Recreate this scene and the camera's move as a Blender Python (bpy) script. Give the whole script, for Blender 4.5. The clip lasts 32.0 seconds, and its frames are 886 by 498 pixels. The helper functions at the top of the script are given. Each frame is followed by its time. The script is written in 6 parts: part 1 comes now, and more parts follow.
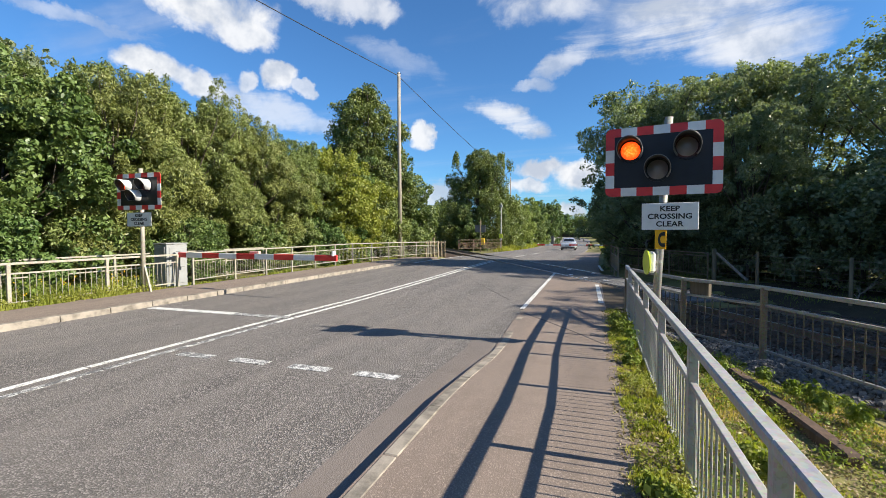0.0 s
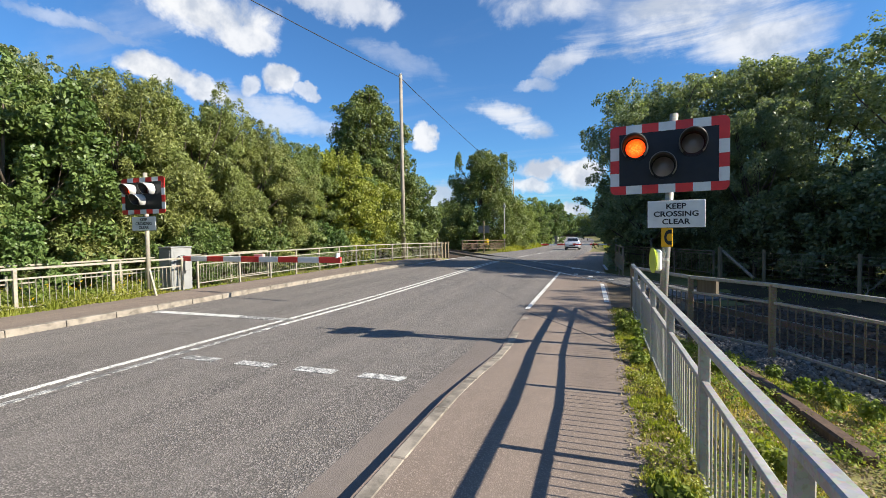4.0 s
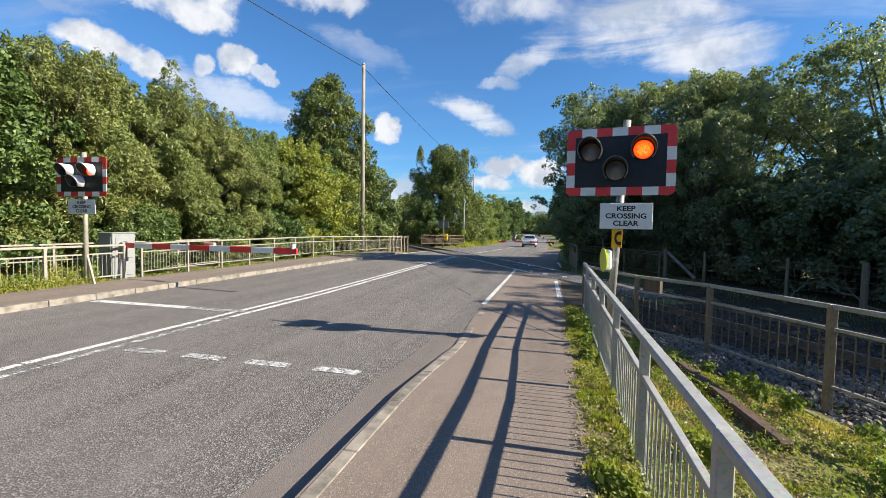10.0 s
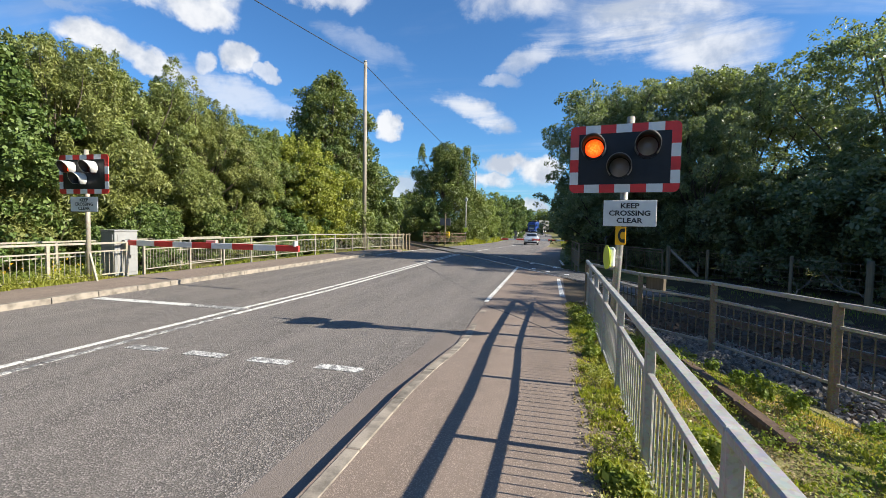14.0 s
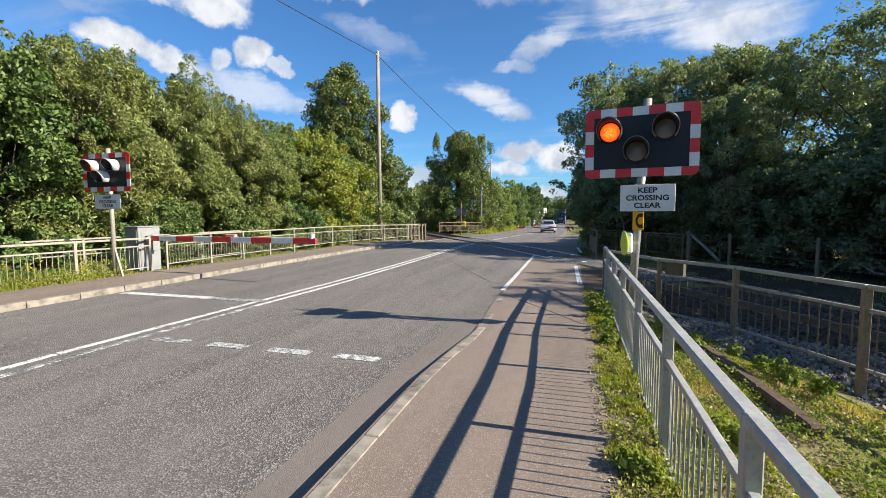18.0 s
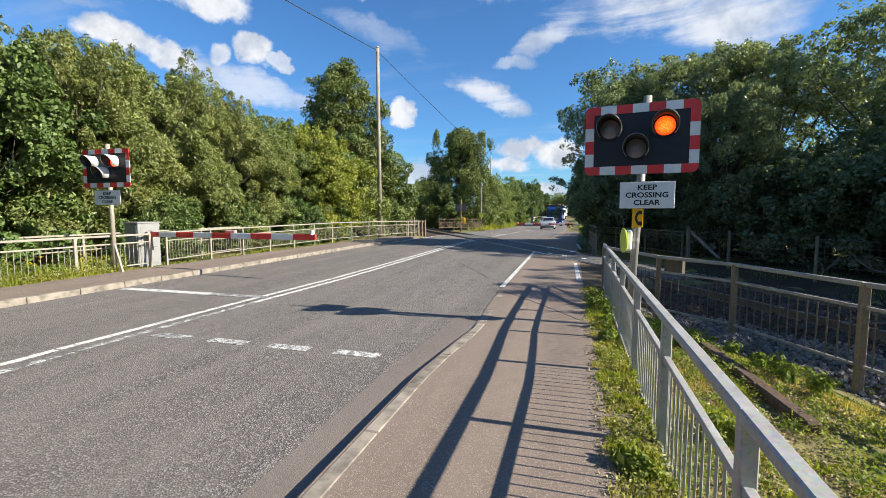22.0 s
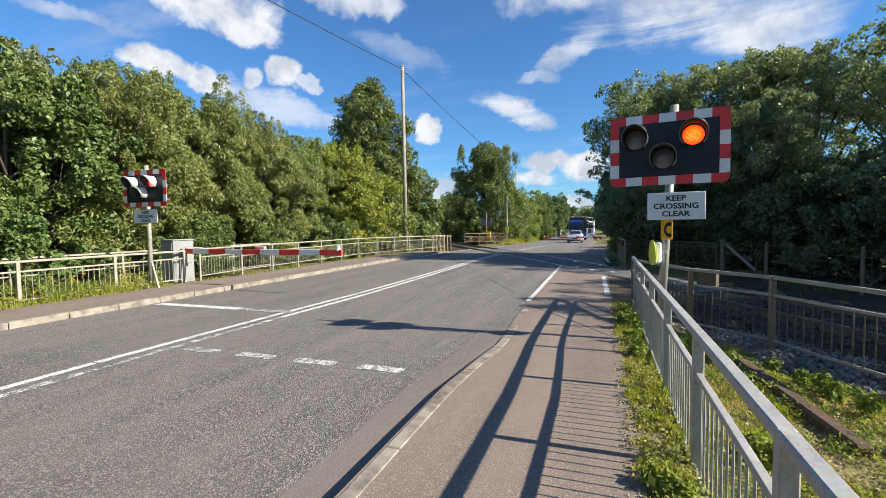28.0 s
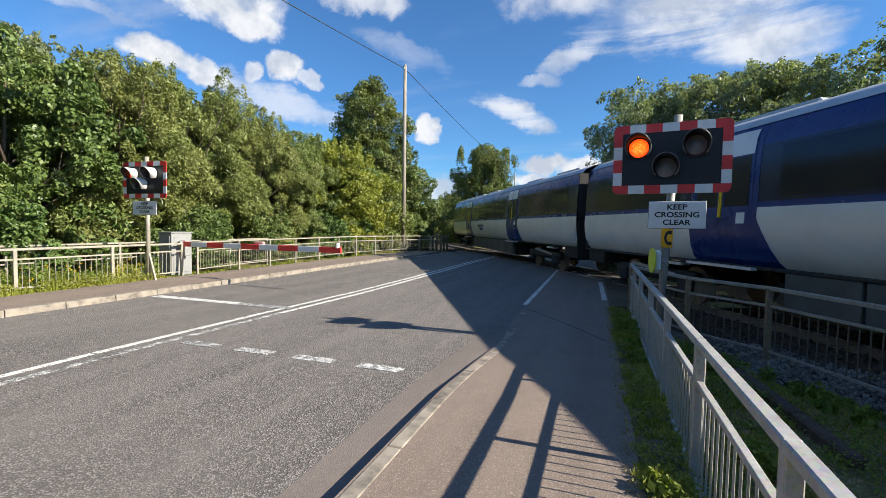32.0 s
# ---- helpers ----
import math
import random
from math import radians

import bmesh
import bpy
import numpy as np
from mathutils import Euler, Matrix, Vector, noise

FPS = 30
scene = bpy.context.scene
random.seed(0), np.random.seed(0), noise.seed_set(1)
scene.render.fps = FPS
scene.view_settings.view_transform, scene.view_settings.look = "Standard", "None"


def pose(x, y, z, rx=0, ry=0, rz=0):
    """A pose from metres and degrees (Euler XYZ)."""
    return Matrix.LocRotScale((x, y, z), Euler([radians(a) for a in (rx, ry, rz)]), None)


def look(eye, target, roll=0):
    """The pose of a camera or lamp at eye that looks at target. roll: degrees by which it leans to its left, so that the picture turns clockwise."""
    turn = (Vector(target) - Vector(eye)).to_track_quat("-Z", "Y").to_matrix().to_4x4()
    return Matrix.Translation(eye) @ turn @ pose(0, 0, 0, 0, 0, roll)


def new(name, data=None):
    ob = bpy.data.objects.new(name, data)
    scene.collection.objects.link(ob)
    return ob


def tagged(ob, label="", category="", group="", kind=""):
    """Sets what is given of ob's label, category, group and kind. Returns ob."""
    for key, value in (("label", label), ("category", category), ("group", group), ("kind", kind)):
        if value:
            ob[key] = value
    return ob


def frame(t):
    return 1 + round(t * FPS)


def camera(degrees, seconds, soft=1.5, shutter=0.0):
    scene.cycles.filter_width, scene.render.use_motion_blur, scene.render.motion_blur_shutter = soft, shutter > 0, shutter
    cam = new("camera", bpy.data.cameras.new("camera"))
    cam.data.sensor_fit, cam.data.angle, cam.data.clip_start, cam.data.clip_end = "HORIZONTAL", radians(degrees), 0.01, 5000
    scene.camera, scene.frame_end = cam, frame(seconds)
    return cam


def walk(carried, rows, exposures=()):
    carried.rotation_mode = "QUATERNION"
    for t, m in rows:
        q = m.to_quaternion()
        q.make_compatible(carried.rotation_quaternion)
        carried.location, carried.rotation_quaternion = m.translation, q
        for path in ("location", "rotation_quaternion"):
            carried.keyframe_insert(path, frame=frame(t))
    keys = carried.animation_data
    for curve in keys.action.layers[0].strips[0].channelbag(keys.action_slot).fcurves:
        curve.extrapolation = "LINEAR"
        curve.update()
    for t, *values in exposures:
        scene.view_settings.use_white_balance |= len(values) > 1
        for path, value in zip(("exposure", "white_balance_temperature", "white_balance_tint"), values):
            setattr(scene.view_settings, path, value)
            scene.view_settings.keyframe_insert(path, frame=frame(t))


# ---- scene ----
cam = camera(89.88, 32.0, 0.6)
walk(cam, [
    (0.0, pose(0.017, 0.015, 1.654, 87.849, 0.146, 18.625)),
    (0.5, pose(0.008, 0.013, 1.659, 87.922, -0.024, 18.683)),
    (1.0, pose(0.006, 0.020, 1.652, 87.920, -0.289, 18.781)),
    (1.5, pose(-0.009, 0.027, 1.653, 87.950, -0.259, 18.910)),
    (2.0, pose(-0.012, 0.046, 1.645, 87.937, -0.101, 19.006)),
    (2.5, pose(-0.012, 0.043, 1.651, 87.924, 0.503, 19.078)),
    (3.0, pose(-0.007, 0.043, 1.646, 87.955, 0.850, 19.084)),
    (3.5, pose(-0.008, 0.037, 1.644, 88.004, 0.885, 19.064)),
    (5.5, pose(-0.005, 0.034, 1.645, 87.865, 0.314, 18.982)),
    (6.0, pose(-0.017, 0.026, 1.642, 87.806, 0.336, 19.022)),
    (6.5, pose(-0.027, 0.029, 1.645, 87.760, 0.249, 18.793)),
    (7.0, pose(-0.026, 0.013, 1.657, 87.733, -0.282, 16.643)),
    (7.5, pose(-0.025, -0.007, 1.656, 87.781, -0.855, 14.674)),
    (8.0, pose(-0.018, -0.000, 1.656, 87.744, -1.240, 13.834)),
    (8.5, pose(-0.007, -0.002, 1.647, 87.706, -1.674, 13.849)),
    (9.0, pose(-0.000, -0.000, 1.650, 87.607, -1.720, 13.870)),
    (9.5, pose(0.011, 0.007, 1.651, 87.440, -1.562, 13.888)),
    (10.0, pose(0.008, 0.009, 1.654, 87.253, -1.022, 13.860)),
    (10.5, pose(0.015, 0.013, 1.652, 87.034, -0.423, 13.899)),
    (11.0, pose(0.022, 0.006, 1.646, 86.865, -0.322, 13.904)),
    (11.5, pose(0.020, -0.005, 1.653, 86.769, -0.329, 13.828)),
    (12.0, pose(0.014, -0.009, 1.650, 86.847, -0.310, 13.785)),
    (12.5, pose(0.008, 0.013, 1.649, 86.922, -0.263, 13.798)),
    (13.0, pose(0.005, 0.017, 1.644, 86.983, -0.299, 13.832)),
    (13.5, pose(-0.004, 0.027, 1.644, 86.967, -0.671, 13.960)),
    (14.0, pose(-0.010, 0.030, 1.646, 86.965, -1.031, 14.082)),
    (14.5, pose(-0.012, 0.034, 1.646, 86.907, -1.047, 14.231)),
    (16.5, pose(0.004, 0.036, 1.641, 86.400, -0.110, 15.269)),
    (17.0, pose(0.015, 0.040, 1.638, 86.172, 0.143, 15.661)),
    (17.5, pose(0.014, 0.042, 1.639, 85.890, 0.221, 15.985)),
    (18.0, pose(0.012, 0.041, 1.639, 85.629, 0.235, 16.132)),
    (18.5, pose(0.018, 0.040, 1.638, 85.341, 0.267, 16.160)),
    (19.0, pose(0.015, 0.043, 1.637, 85.177, 0.305, 16.155)),
    (19.5, pose(0.024, 0.039, 1.641, 85.034, 0.372, 16.177)),
    (20.0, pose(0.025, 0.031, 1.635, 85.010, 0.419, 16.161)),
    (20.5, pose(0.026, 0.027, 1.641, 84.980, 0.446, 16.140)),
    (21.0, pose(0.030, 0.029, 1.634, 85.092, 0.331, 16.125)),
    (21.5, pose(0.022, 0.024, 1.640, 85.105, 0.189, 16.092)),
    (22.0, pose(0.016, 0.031, 1.643, 85.171, 0.108, 16.112)),
    (22.5, pose(0.017, 0.032, 1.638, 85.283, 0.062, 16.144)),
    (23.0, pose(0.023, 0.028, 1.639, 85.389, 0.080, 16.181)),
    (23.5, pose(0.026, 0.034, 1.643, 85.499, 0.107, 16.245)),
    (24.0, pose(0.032, 0.045, 1.639, 85.649, 0.231, 16.344)),
    (24.5, pose(0.051, 0.050, 1.643, 85.807, 0.606, 16.485)),
    (25.0, pose(0.052, 0.040, 1.642, 86.047, 0.754, 16.728)),
    (25.5, pose(0.055, 0.032, 1.646, 86.313, 0.711, 17.015)),
    (27.5, pose(0.053, 0.050, 1.640, 87.048, 0.742, 18.855)),
    (28.0, pose(0.044, 0.054, 1.635, 87.085, 0.817, 19.417)),
    (28.5, pose(0.042, 0.045, 1.636, 87.084, 0.820, 19.936)),
    (29.0, pose(0.037, 0.035, 1.641, 87.076, 0.682, 20.226)),
    (29.5, pose(0.039, 0.033, 1.643, 87.072, 0.485, 20.313)),
    (30.0, pose(0.010, 0.023, 1.637, 87.080, 0.230, 20.334)),
    (30.5, pose(-0.018, 0.024, 1.637, 87.036, -0.400, 20.348)),
    (31.0, pose(-0.039, -0.004, 1.633, 87.161, -1.078, 20.188)),
    (31.5, pose(-0.024, -0.003, 1.644, 87.159, -1.030, 19.913)),
    (32.0, pose(-0.022, 0.003, 1.649, 87.126, -0.981, 18.990)),
])

# ---- light ----
SUN_EL, SUN_AZ = radians(31.7), radians(0)          # the sun stands over +x
world = bpy.data.worlds.new("world")
scene.world = world
world.use_nodes = True
scene.view_settings.exposure = 0.86


def build_sky():
    nt = world.node_tree
    nt.nodes.clear()
    L = nt.links.new
    out = nt.nodes.new("ShaderNodeOutputWorld")
    bg = nt.nodes.new("ShaderNodeBackground")
    bg.inputs["Strength"].default_value = 0.071
    sky = nt.nodes.new("ShaderNodeTexSky")
    sky.sky_type, sky.sun_disc = "NISHITA", False
    sky.sun_elevation, sky.sun_rotation = SUN_EL, radians(90)
    sky.air_density, sky.dust_density, sky.ozone_density = 1.0, 0.4, 3.0
    co = nt.nodes.new("ShaderNodeTexCoord")
    sep = nt.nodes.new("ShaderNodeSeparateXYZ")
    L(co.outputs["Generated"], sep.inputs[0])

    def math_node(op, a, b=None, clamp=False):
        m = nt.nodes.new("ShaderNodeMath")
        m.operation, m.use_clamp = op, clamp
        for i, v in enumerate((a, b)):
            if v is None:
                continue
            if isinstance(v, (int, float)):
                m.inputs[i].default_value = v
            else:
                L(v, m.inputs[i])
        return m.outputs[0]

    # the dome is laid flat: direction / (height + 0.12)
    up = math_node("ADD", math_node("MAXIMUM", sep.outputs[2], 0.0), 0.12)
    flat = nt.nodes.new("ShaderNodeCombineXYZ")
    L(math_node("DIVIDE", sep.outputs[0], up), flat.inputs[0])
    L(math_node("DIVIDE", sep.outputs[1], up), flat.inputs[1])

    def fbm(vector, scale, detail, rough, distort=0.0, offset=(0, 0, 0), stretch=(1, 1, 1), turn=0.0):
        mp = nt.nodes.new("ShaderNodeMapping")
        mp.inputs["Location"].default_value = offset
        mp.inputs["Rotation"].default_value = (0, 0, turn)
        mp.inputs["Scale"].default_value = stretch
        L(vector, mp.inputs[0])
        n = nt.nodes.new("ShaderNodeTexNoise")
        n.inputs["Scale"].default_value = scale
        n.inputs["Detail"].default_value = detail
        n.inputs["Roughness"].default_value = rough
        n.inputs["Distortion"].default_value = distort
        L(mp.outputs[0], n.inputs["Vector"])
        return n.outputs["Fac"]

    def step(value, lo, hi):
        r = nt.nodes.new("ShaderNodeMapRange")
        r.interpolation_type = "SMOOTHSTEP"
        r.inputs["From Min"].default_value, r.inputs["From Max"].default_value = lo, hi
        L(value, r.inputs["Value"])
        return r.outputs[0]

    # heaps of white cloud, each at its bearing and height, torn by noise; and thin ice cloud in streaks
    ragged = fbm(co.outputs["Generated"], 9.0, 12.0, 0.62, 0.35)
    streaks = fbm(co.outputs["Generated"], 3.2, 9.0, 0.62, 0.8, (0.4, 0.2, 0.9), (1.0, 1.0, 4.5))
    bend = nt.nodes.new("ShaderNodeTexNoise")
    bend.inputs["Scale"].default_value, bend.inputs["Detail"].default_value, bend.inputs["Roughness"].default_value = 11.0, 9.0, 0.62
    L(co.outputs["Generated"], bend.inputs["Vector"])
    shift = nt.nodes.new("ShaderNodeVectorMath")
    shift.operation = "MULTIPLY_ADD"
    L(bend.outputs["Color"], shift.inputs[0])
    shift.inputs[1].default_value = (0.085, 0.085, 0.085)
    mid = nt.nodes.new("ShaderNodeVectorMath")
    mid.operation = "SUBTRACT"
    L(co.outputs["Generated"], mid.inputs[0])
    mid.inputs[1].default_value = (0.0425, 0.0425, 0.0425)
    L(mid.outputs[0], shift.inputs[2])
    total = None
    for az, el, wide, high, dense, tilt, icy in CLOUDS:
        a, e = radians(az), radians(el)
        centre = Vector((math.sin(a) * math.cos(e), math.cos(a) * math.cos(e), math.sin(e)))
        side = Vector((math.cos(a), -math.sin(a), 0))
        upw = side.cross(centre)
        q = radians(tilt)
        side, upw = side * math.cos(q) + upw * math.sin(q), upw * math.cos(q) - side * math.sin(q)
        acc = None
        for axis, size in ((side, wide), (upw, high)):
            dot = nt.nodes.new("ShaderNodeVectorMath")
            dot.operation = "DOT_PRODUCT"
            sub = nt.nodes.new("ShaderNodeVectorMath")
            sub.operation = "SUBTRACT"
            L(shift.outputs[0], sub.inputs[0])
            sub.inputs[1].default_value = centre
            L(sub.outputs[0], dot.inputs[0])
            dot.inputs[1].default_value = axis / radians(size)
            sq = math_node("MULTIPLY", dot.outputs["Value"], dot.outputs["Value"])
            acc = sq if acc is None else math_node("ADD", acc, sq)
        near = math_node("GREATER_THAN", _dot(nt, co, centre), 0.0)
        blob = math_node("MULTIPLY", math_node("SUBTRACT", 1.0, acc, True), near)
        grain = math_node("MULTIPLY", math_node("SUBTRACT", streaks if icy else ragged, 0.5), 2.6 if icy else 1.7)
        value = math_node("ADD", blob, grain)
        shape = math_node("MULTIPLY", math_node("MULTIPLY", step(value, 0.15, 1.15) if icy else step(value, 0.16, 0.80), step(blob, 0.0, 0.35)), dense)
        total = shape if total is None else math_node("MAXIMUM", total, shape)
    streak = fbm(flat.outputs[0], 1.3, 8.0, 0.6, 0.6, (3.1, 0.4, 0), (0.35, 1.5, 1), radians(-35))
    veil = fbm(flat.outputs[0], 0.5, 4.0, 0.5, 0.0, (1.7, 5.0, 0))
    thin = math_node("MULTIPLY", math_node("MULTIPLY", step(streak, 0.47, 0.78), step(veil, 0.36, 0.62)), 0.5)
    total = math_node("MAXIMUM", total, thin)
    inner = fbm(co.outputs["Generated"], 14.0, 6.0, 0.55)
    tone = nt.nodes.new("ShaderNodeMixRGB")
    tone.inputs["Color1"].default_value = (4.4, 4.9, 5.8, 1)
    tone.inputs["Color2"].default_value = (7.5, 7.6, 7.8, 1)
    L(step(inner, 0.35, 0.6), tone.inputs["Fac"])
    mix = nt.nodes.new("ShaderNodeMixRGB")
    L(total, mix.inputs["Fac"])
    tint = nt.nodes.new("ShaderNodeMixRGB")
    tint.blend_type = "MULTIPLY"
    tint.inputs["Fac"].default_value = 1.0
    tint.inputs["Color2"].default_value = (0.57, 0.98, 1.33, 1)
    L(sky.outputs[0], tint.inputs["Color1"])
    L(tint.outputs[0], mix.inputs["Color1"])
    L(tone.outputs[0], mix.inputs["Color2"])
    L(mix.outputs[0], bg.inputs["Color"])
    L(bg.outputs[0], out.inputs["Surface"])


def _dot(nt, co, centre):
    d = nt.nodes.new("ShaderNodeVectorMath")
    d.operation = "DOT_PRODUCT"
    nt.links.new(co.outputs["Generated"], d.inputs[0])
    d.inputs[1].default_value = centre
    return d.outputs["Value"]


# bearing from the road's line, height, half width, half height (degrees), density, tilt, thin ice cloud or heap
CLOUDS = [
    (-46.5, 24.4, 8.0, 4.0, 1.0, -6, 0), (-42.6, 22.4, 4.5, 2.4, 0.95, -10, 0), (-31.5, 26.6, 8.0, 2.4, 0.75, -6, 0), (-51.6, 17.6, 4.6, 2.0, 1.0, -10, 0), (-47.0, 16.4, 4.4, 1.7, 0.95, -14, 0), (-42.6, 17.2, 1.4, 1.3, 0.8, 0, 0),
    (-38.6, 17.9, 3.0, 2.0, 0.95, -16, 0), (-35.6, 16.8, 1.5, 1.1, 0.7, 0, 0), (-21.4, 11.8, 1.9, 1.9, 0.95, 30, 0), (-5.9, 7.8, 3.9, 1.7, 1.0, 4, 0), (-7.6, 5.8, 3.4, 1.3, 0.9, 0, 0), (-1.9, 6.6, 3.4, 2.2, 1.0, 6, 0),
    (-2.7, 2.8, 3.4, 1.4, 0.9, 0, 0), (-18.6, 4.9, 4.2, 1.6, 0.8, 0, 0), (-11.5, 3.0, 4.0, 1.4, 0.8, 0, 0),
    (-41.0, 14.9, 10.0, 2.2, 0.62, -16, 1), (-33.5, 12.6, 6.0, 1.6, 0.5, -14, 1), (8.6, 23.4, 15, 5.0, 0.95, -4, 1), (16.0, 19.8, 8, 4.2, 0.85, -8, 1), (-4.0, 26.0, 10, 3.0, 0.8, -6, 1), (-2.6, 20.4, 6.0, 1.6, 0.65, 22, 1),
    (-10.2, 14.3, 7.5, 1.7, 0.85, -24, 1), (-7.0, 17.4, 3.0, 1.1, 0.5, 0, 1), (-56.0, 20.2, 8, 0.9, 0.45, -4, 1), (-24.0, 21.0, 7, 2.0, 0.28, -20, 1), (-17.5, 5.8, 6.0, 1.4, 0.6, 0, 1),
    (60, 22, 14, 5, 0.9, 0, 0), (110, 30, 16, 6, 0.9, 0, 0), (170, 24, 16, 6, 0.9, 0, 0), (-130, 26, 16, 6, 0.9, 0, 0), (-85, 30, 13, 5, 0.9, 0, 0), (40, 30, 16, 6, 0.7, 0, 1),
]
build_sky()
sun_data = bpy.data.lights.new("sun", "SUN")
sun_data.energy, sun_data.angle, sun_data.color = 5.5, radians(0.53), (1.0, 0.92, 0.79)
sun = new("sun", sun_data)
sun.matrix_world = look((40, 0, 26), (40 - math.cos(SUN_EL), 0, 26 - math.sin(SUN_EL)))


# ---- materials ----
class Mat:
    """A small builder round one node material."""

    def __init__(self, name, rough=0.7, metal=0.0, spec=0.5):
        self.m = bpy.data.materials.new(name)
        self.m.use_nodes = True
        self.nt = self.m.node_tree
        self.p = self.nt.nodes["Principled BSDF"]
        self.p.inputs["Roughness"].default_value = rough
        self.p.inputs["Metallic"].default_value = metal
        self.p.inputs["Specular IOR Level"].default_value = spec
        self.co = self.nt.nodes.new("ShaderNodeTexCoord")

    def link(self, a, b):
        self.nt.links.new(a, b)

    def noise(self, scale, detail=5.0, rough=0.55, stretch=None, space="Object"):
        n = self.nt.nodes.new("ShaderNodeTexNoise")
        n.inputs["Scale"].default_value, n.inputs["Detail"].default_value, n.inputs["Roughness"].default_value = scale, detail, rough
        v = self.co.outputs[space]
        if stretch:
            mp = self.nt.nodes.new("ShaderNodeMapping")
            mp.inputs["Scale"].default_value = stretch
            self.link(v, mp.inputs[0])
            v = mp.outputs[0]
        self.link(v, n.inputs["Vector"])
        return n.outputs["Fac"]

    def cells(self, scale, feature="F1", out="Distance", space="Object"):
        n = self.nt.nodes.new("ShaderNodeTexVoronoi")
        n.feature = feature
        n.inputs["Scale"].default_value = scale
        self.link(self.co.outputs[space], n.inputs["Vector"])
        return n.outputs[out]

    def ramp(self, value, *stops):
        r = self.nt.nodes.new("ShaderNodeValToRGB")
        els = r.color_ramp.elements
        while len(els) < len(stops):
            els.new(0.5)
        for el, (at, c) in zip(els, stops):
            el.position = at
            el.color = (*c, 1) if len(c) == 3 else c
        self.link(value, r.inputs[0])
        return r.outputs[0]

    def mix(self, fac, a, b, blend="MIX"):
        m = self.nt.nodes.new("ShaderNodeMixRGB")
        m.blend_type = blend
        for i, v in enumerate((fac, a, b)):
            if isinstance(v, (int, float)):
                m.inputs[i].default_value = v
            elif isinstance(v, tuple):
                m.inputs[i].default_value = (*v, 1)
            else:
                self.link(v, m.inputs[i])
        return m.outputs[0]

    def color(self, socket):
        if isinstance(socket, tuple):
            self.p.inputs["Base Color"].default_value = (*socket, 1)
        else:
            self.link(socket, self.p.inputs["Base Color"])
        return self

    def rough(self, value, lo, hi):
        r = self.nt.nodes.new("ShaderNodeMapRange")
        r.inputs["To Min"].default_value, r.inputs["To Max"].default_value = lo, hi
        self.link(value, r.inputs["Value"])
        self.link(r.outputs[0], self.p.inputs["Roughness"])
        return self

    def bump(self, height, strength=0.3, dist=0.01):
        b = self.nt.nodes.new("ShaderNodeBump")
        b.inputs["Strength"].default_value, b.inputs["Distance"].default_value = strength, dist
        self.link(height, b.inputs["Height"])
        self.link(b.outputs[0], self.p.inputs["Normal"])
        return self

    def random(self):
        return self.nt.nodes.new("ShaderNodeObjectInfo").outputs["Random"]

    def island(self):
        return self.nt.nodes.new("ShaderNodeNewGeometry").outputs["Random Per Island"]


def plain(name, c, rough=0.6, metal=0.0, vary=0.18, scale=6.0, bump=0.05):
    """Paint, plastic or metal with faint stains and grain."""
    m = Mat(name, rough, metal)
    stain, grain = m.noise(scale, 6, 0.6), m.noise(scale * 14, 3, 0.6)
    dark = tuple(v * (1 - vary * 1.6) for v in c)
    light = tuple(min(1, v * (1 + vary * 0.6)) for v in c)
    col = m.ramp(stain, (0.3, dark), (0.55, c), (0.75, light))
    m.color(m.mix(0.12, col, m.ramp(grain, (0.35, dark), (0.7, light))))
    m.rough(stain, max(0.05, rough - 0.12), min(1, rough + 0.12))
    if bump:
        m.bump(grain, bump, 0.004)
    return m.m


def asphalt(name, base, warm, chips, worn=0.5, grain=95, spark=1.5, relief=0.65):
    """Rolled asphalt: light stone chips in a dark binder, polished wheel tracks and patches."""
    m = Mat(name, 0.85)
    cell = m.cells(grain, out="Color")
    sep = m.nt.nodes.new("ShaderNodeSeparateColor")
    m.link(cell, sep.inputs[0])
    dist = m.cells(grain)
    stone = m.ramp(sep.outputs[0], (0.1, tuple(v * 0.75 for v in base)), (0.55, base), (0.8, chips), (1.0, tuple(v * spark for v in chips)))
    big = m.noise(0.35, 6, 0.6)
    mid = m.noise(3.1, 6, 0.65)
    streak = m.noise(0.8, 4, 0.6, (2.2, 0.12, 1))
    col = m.mix(m.ramp(dist, (0.25, (0, 0, 0)), (0.75, (0.55, 0.55, 0.55))), stone, tuple(v * 0.6 for v in base))
    col = m.mix(m.ramp(big, (0.35, (0, 0, 0)), (0.7, (0.6, 0.6, 0.6))), col, warm)
    col = m.mix(m.ramp(streak, (0.42, (0, 0, 0)), (0.66, (worn, worn, worn))), col, tuple(v * 1.28 for v in warm))
    col = m.mix(m.ramp(mid, (0.5, (0, 0, 0)), (0.85, (0.35, 0.35, 0.35))), col, tuple(v * 0.62 for v in base))
    m.color(col)
    m.rough(mid, 0.7, 0.95)
    m.bump(dist, relief, 0.012)
    return m.m


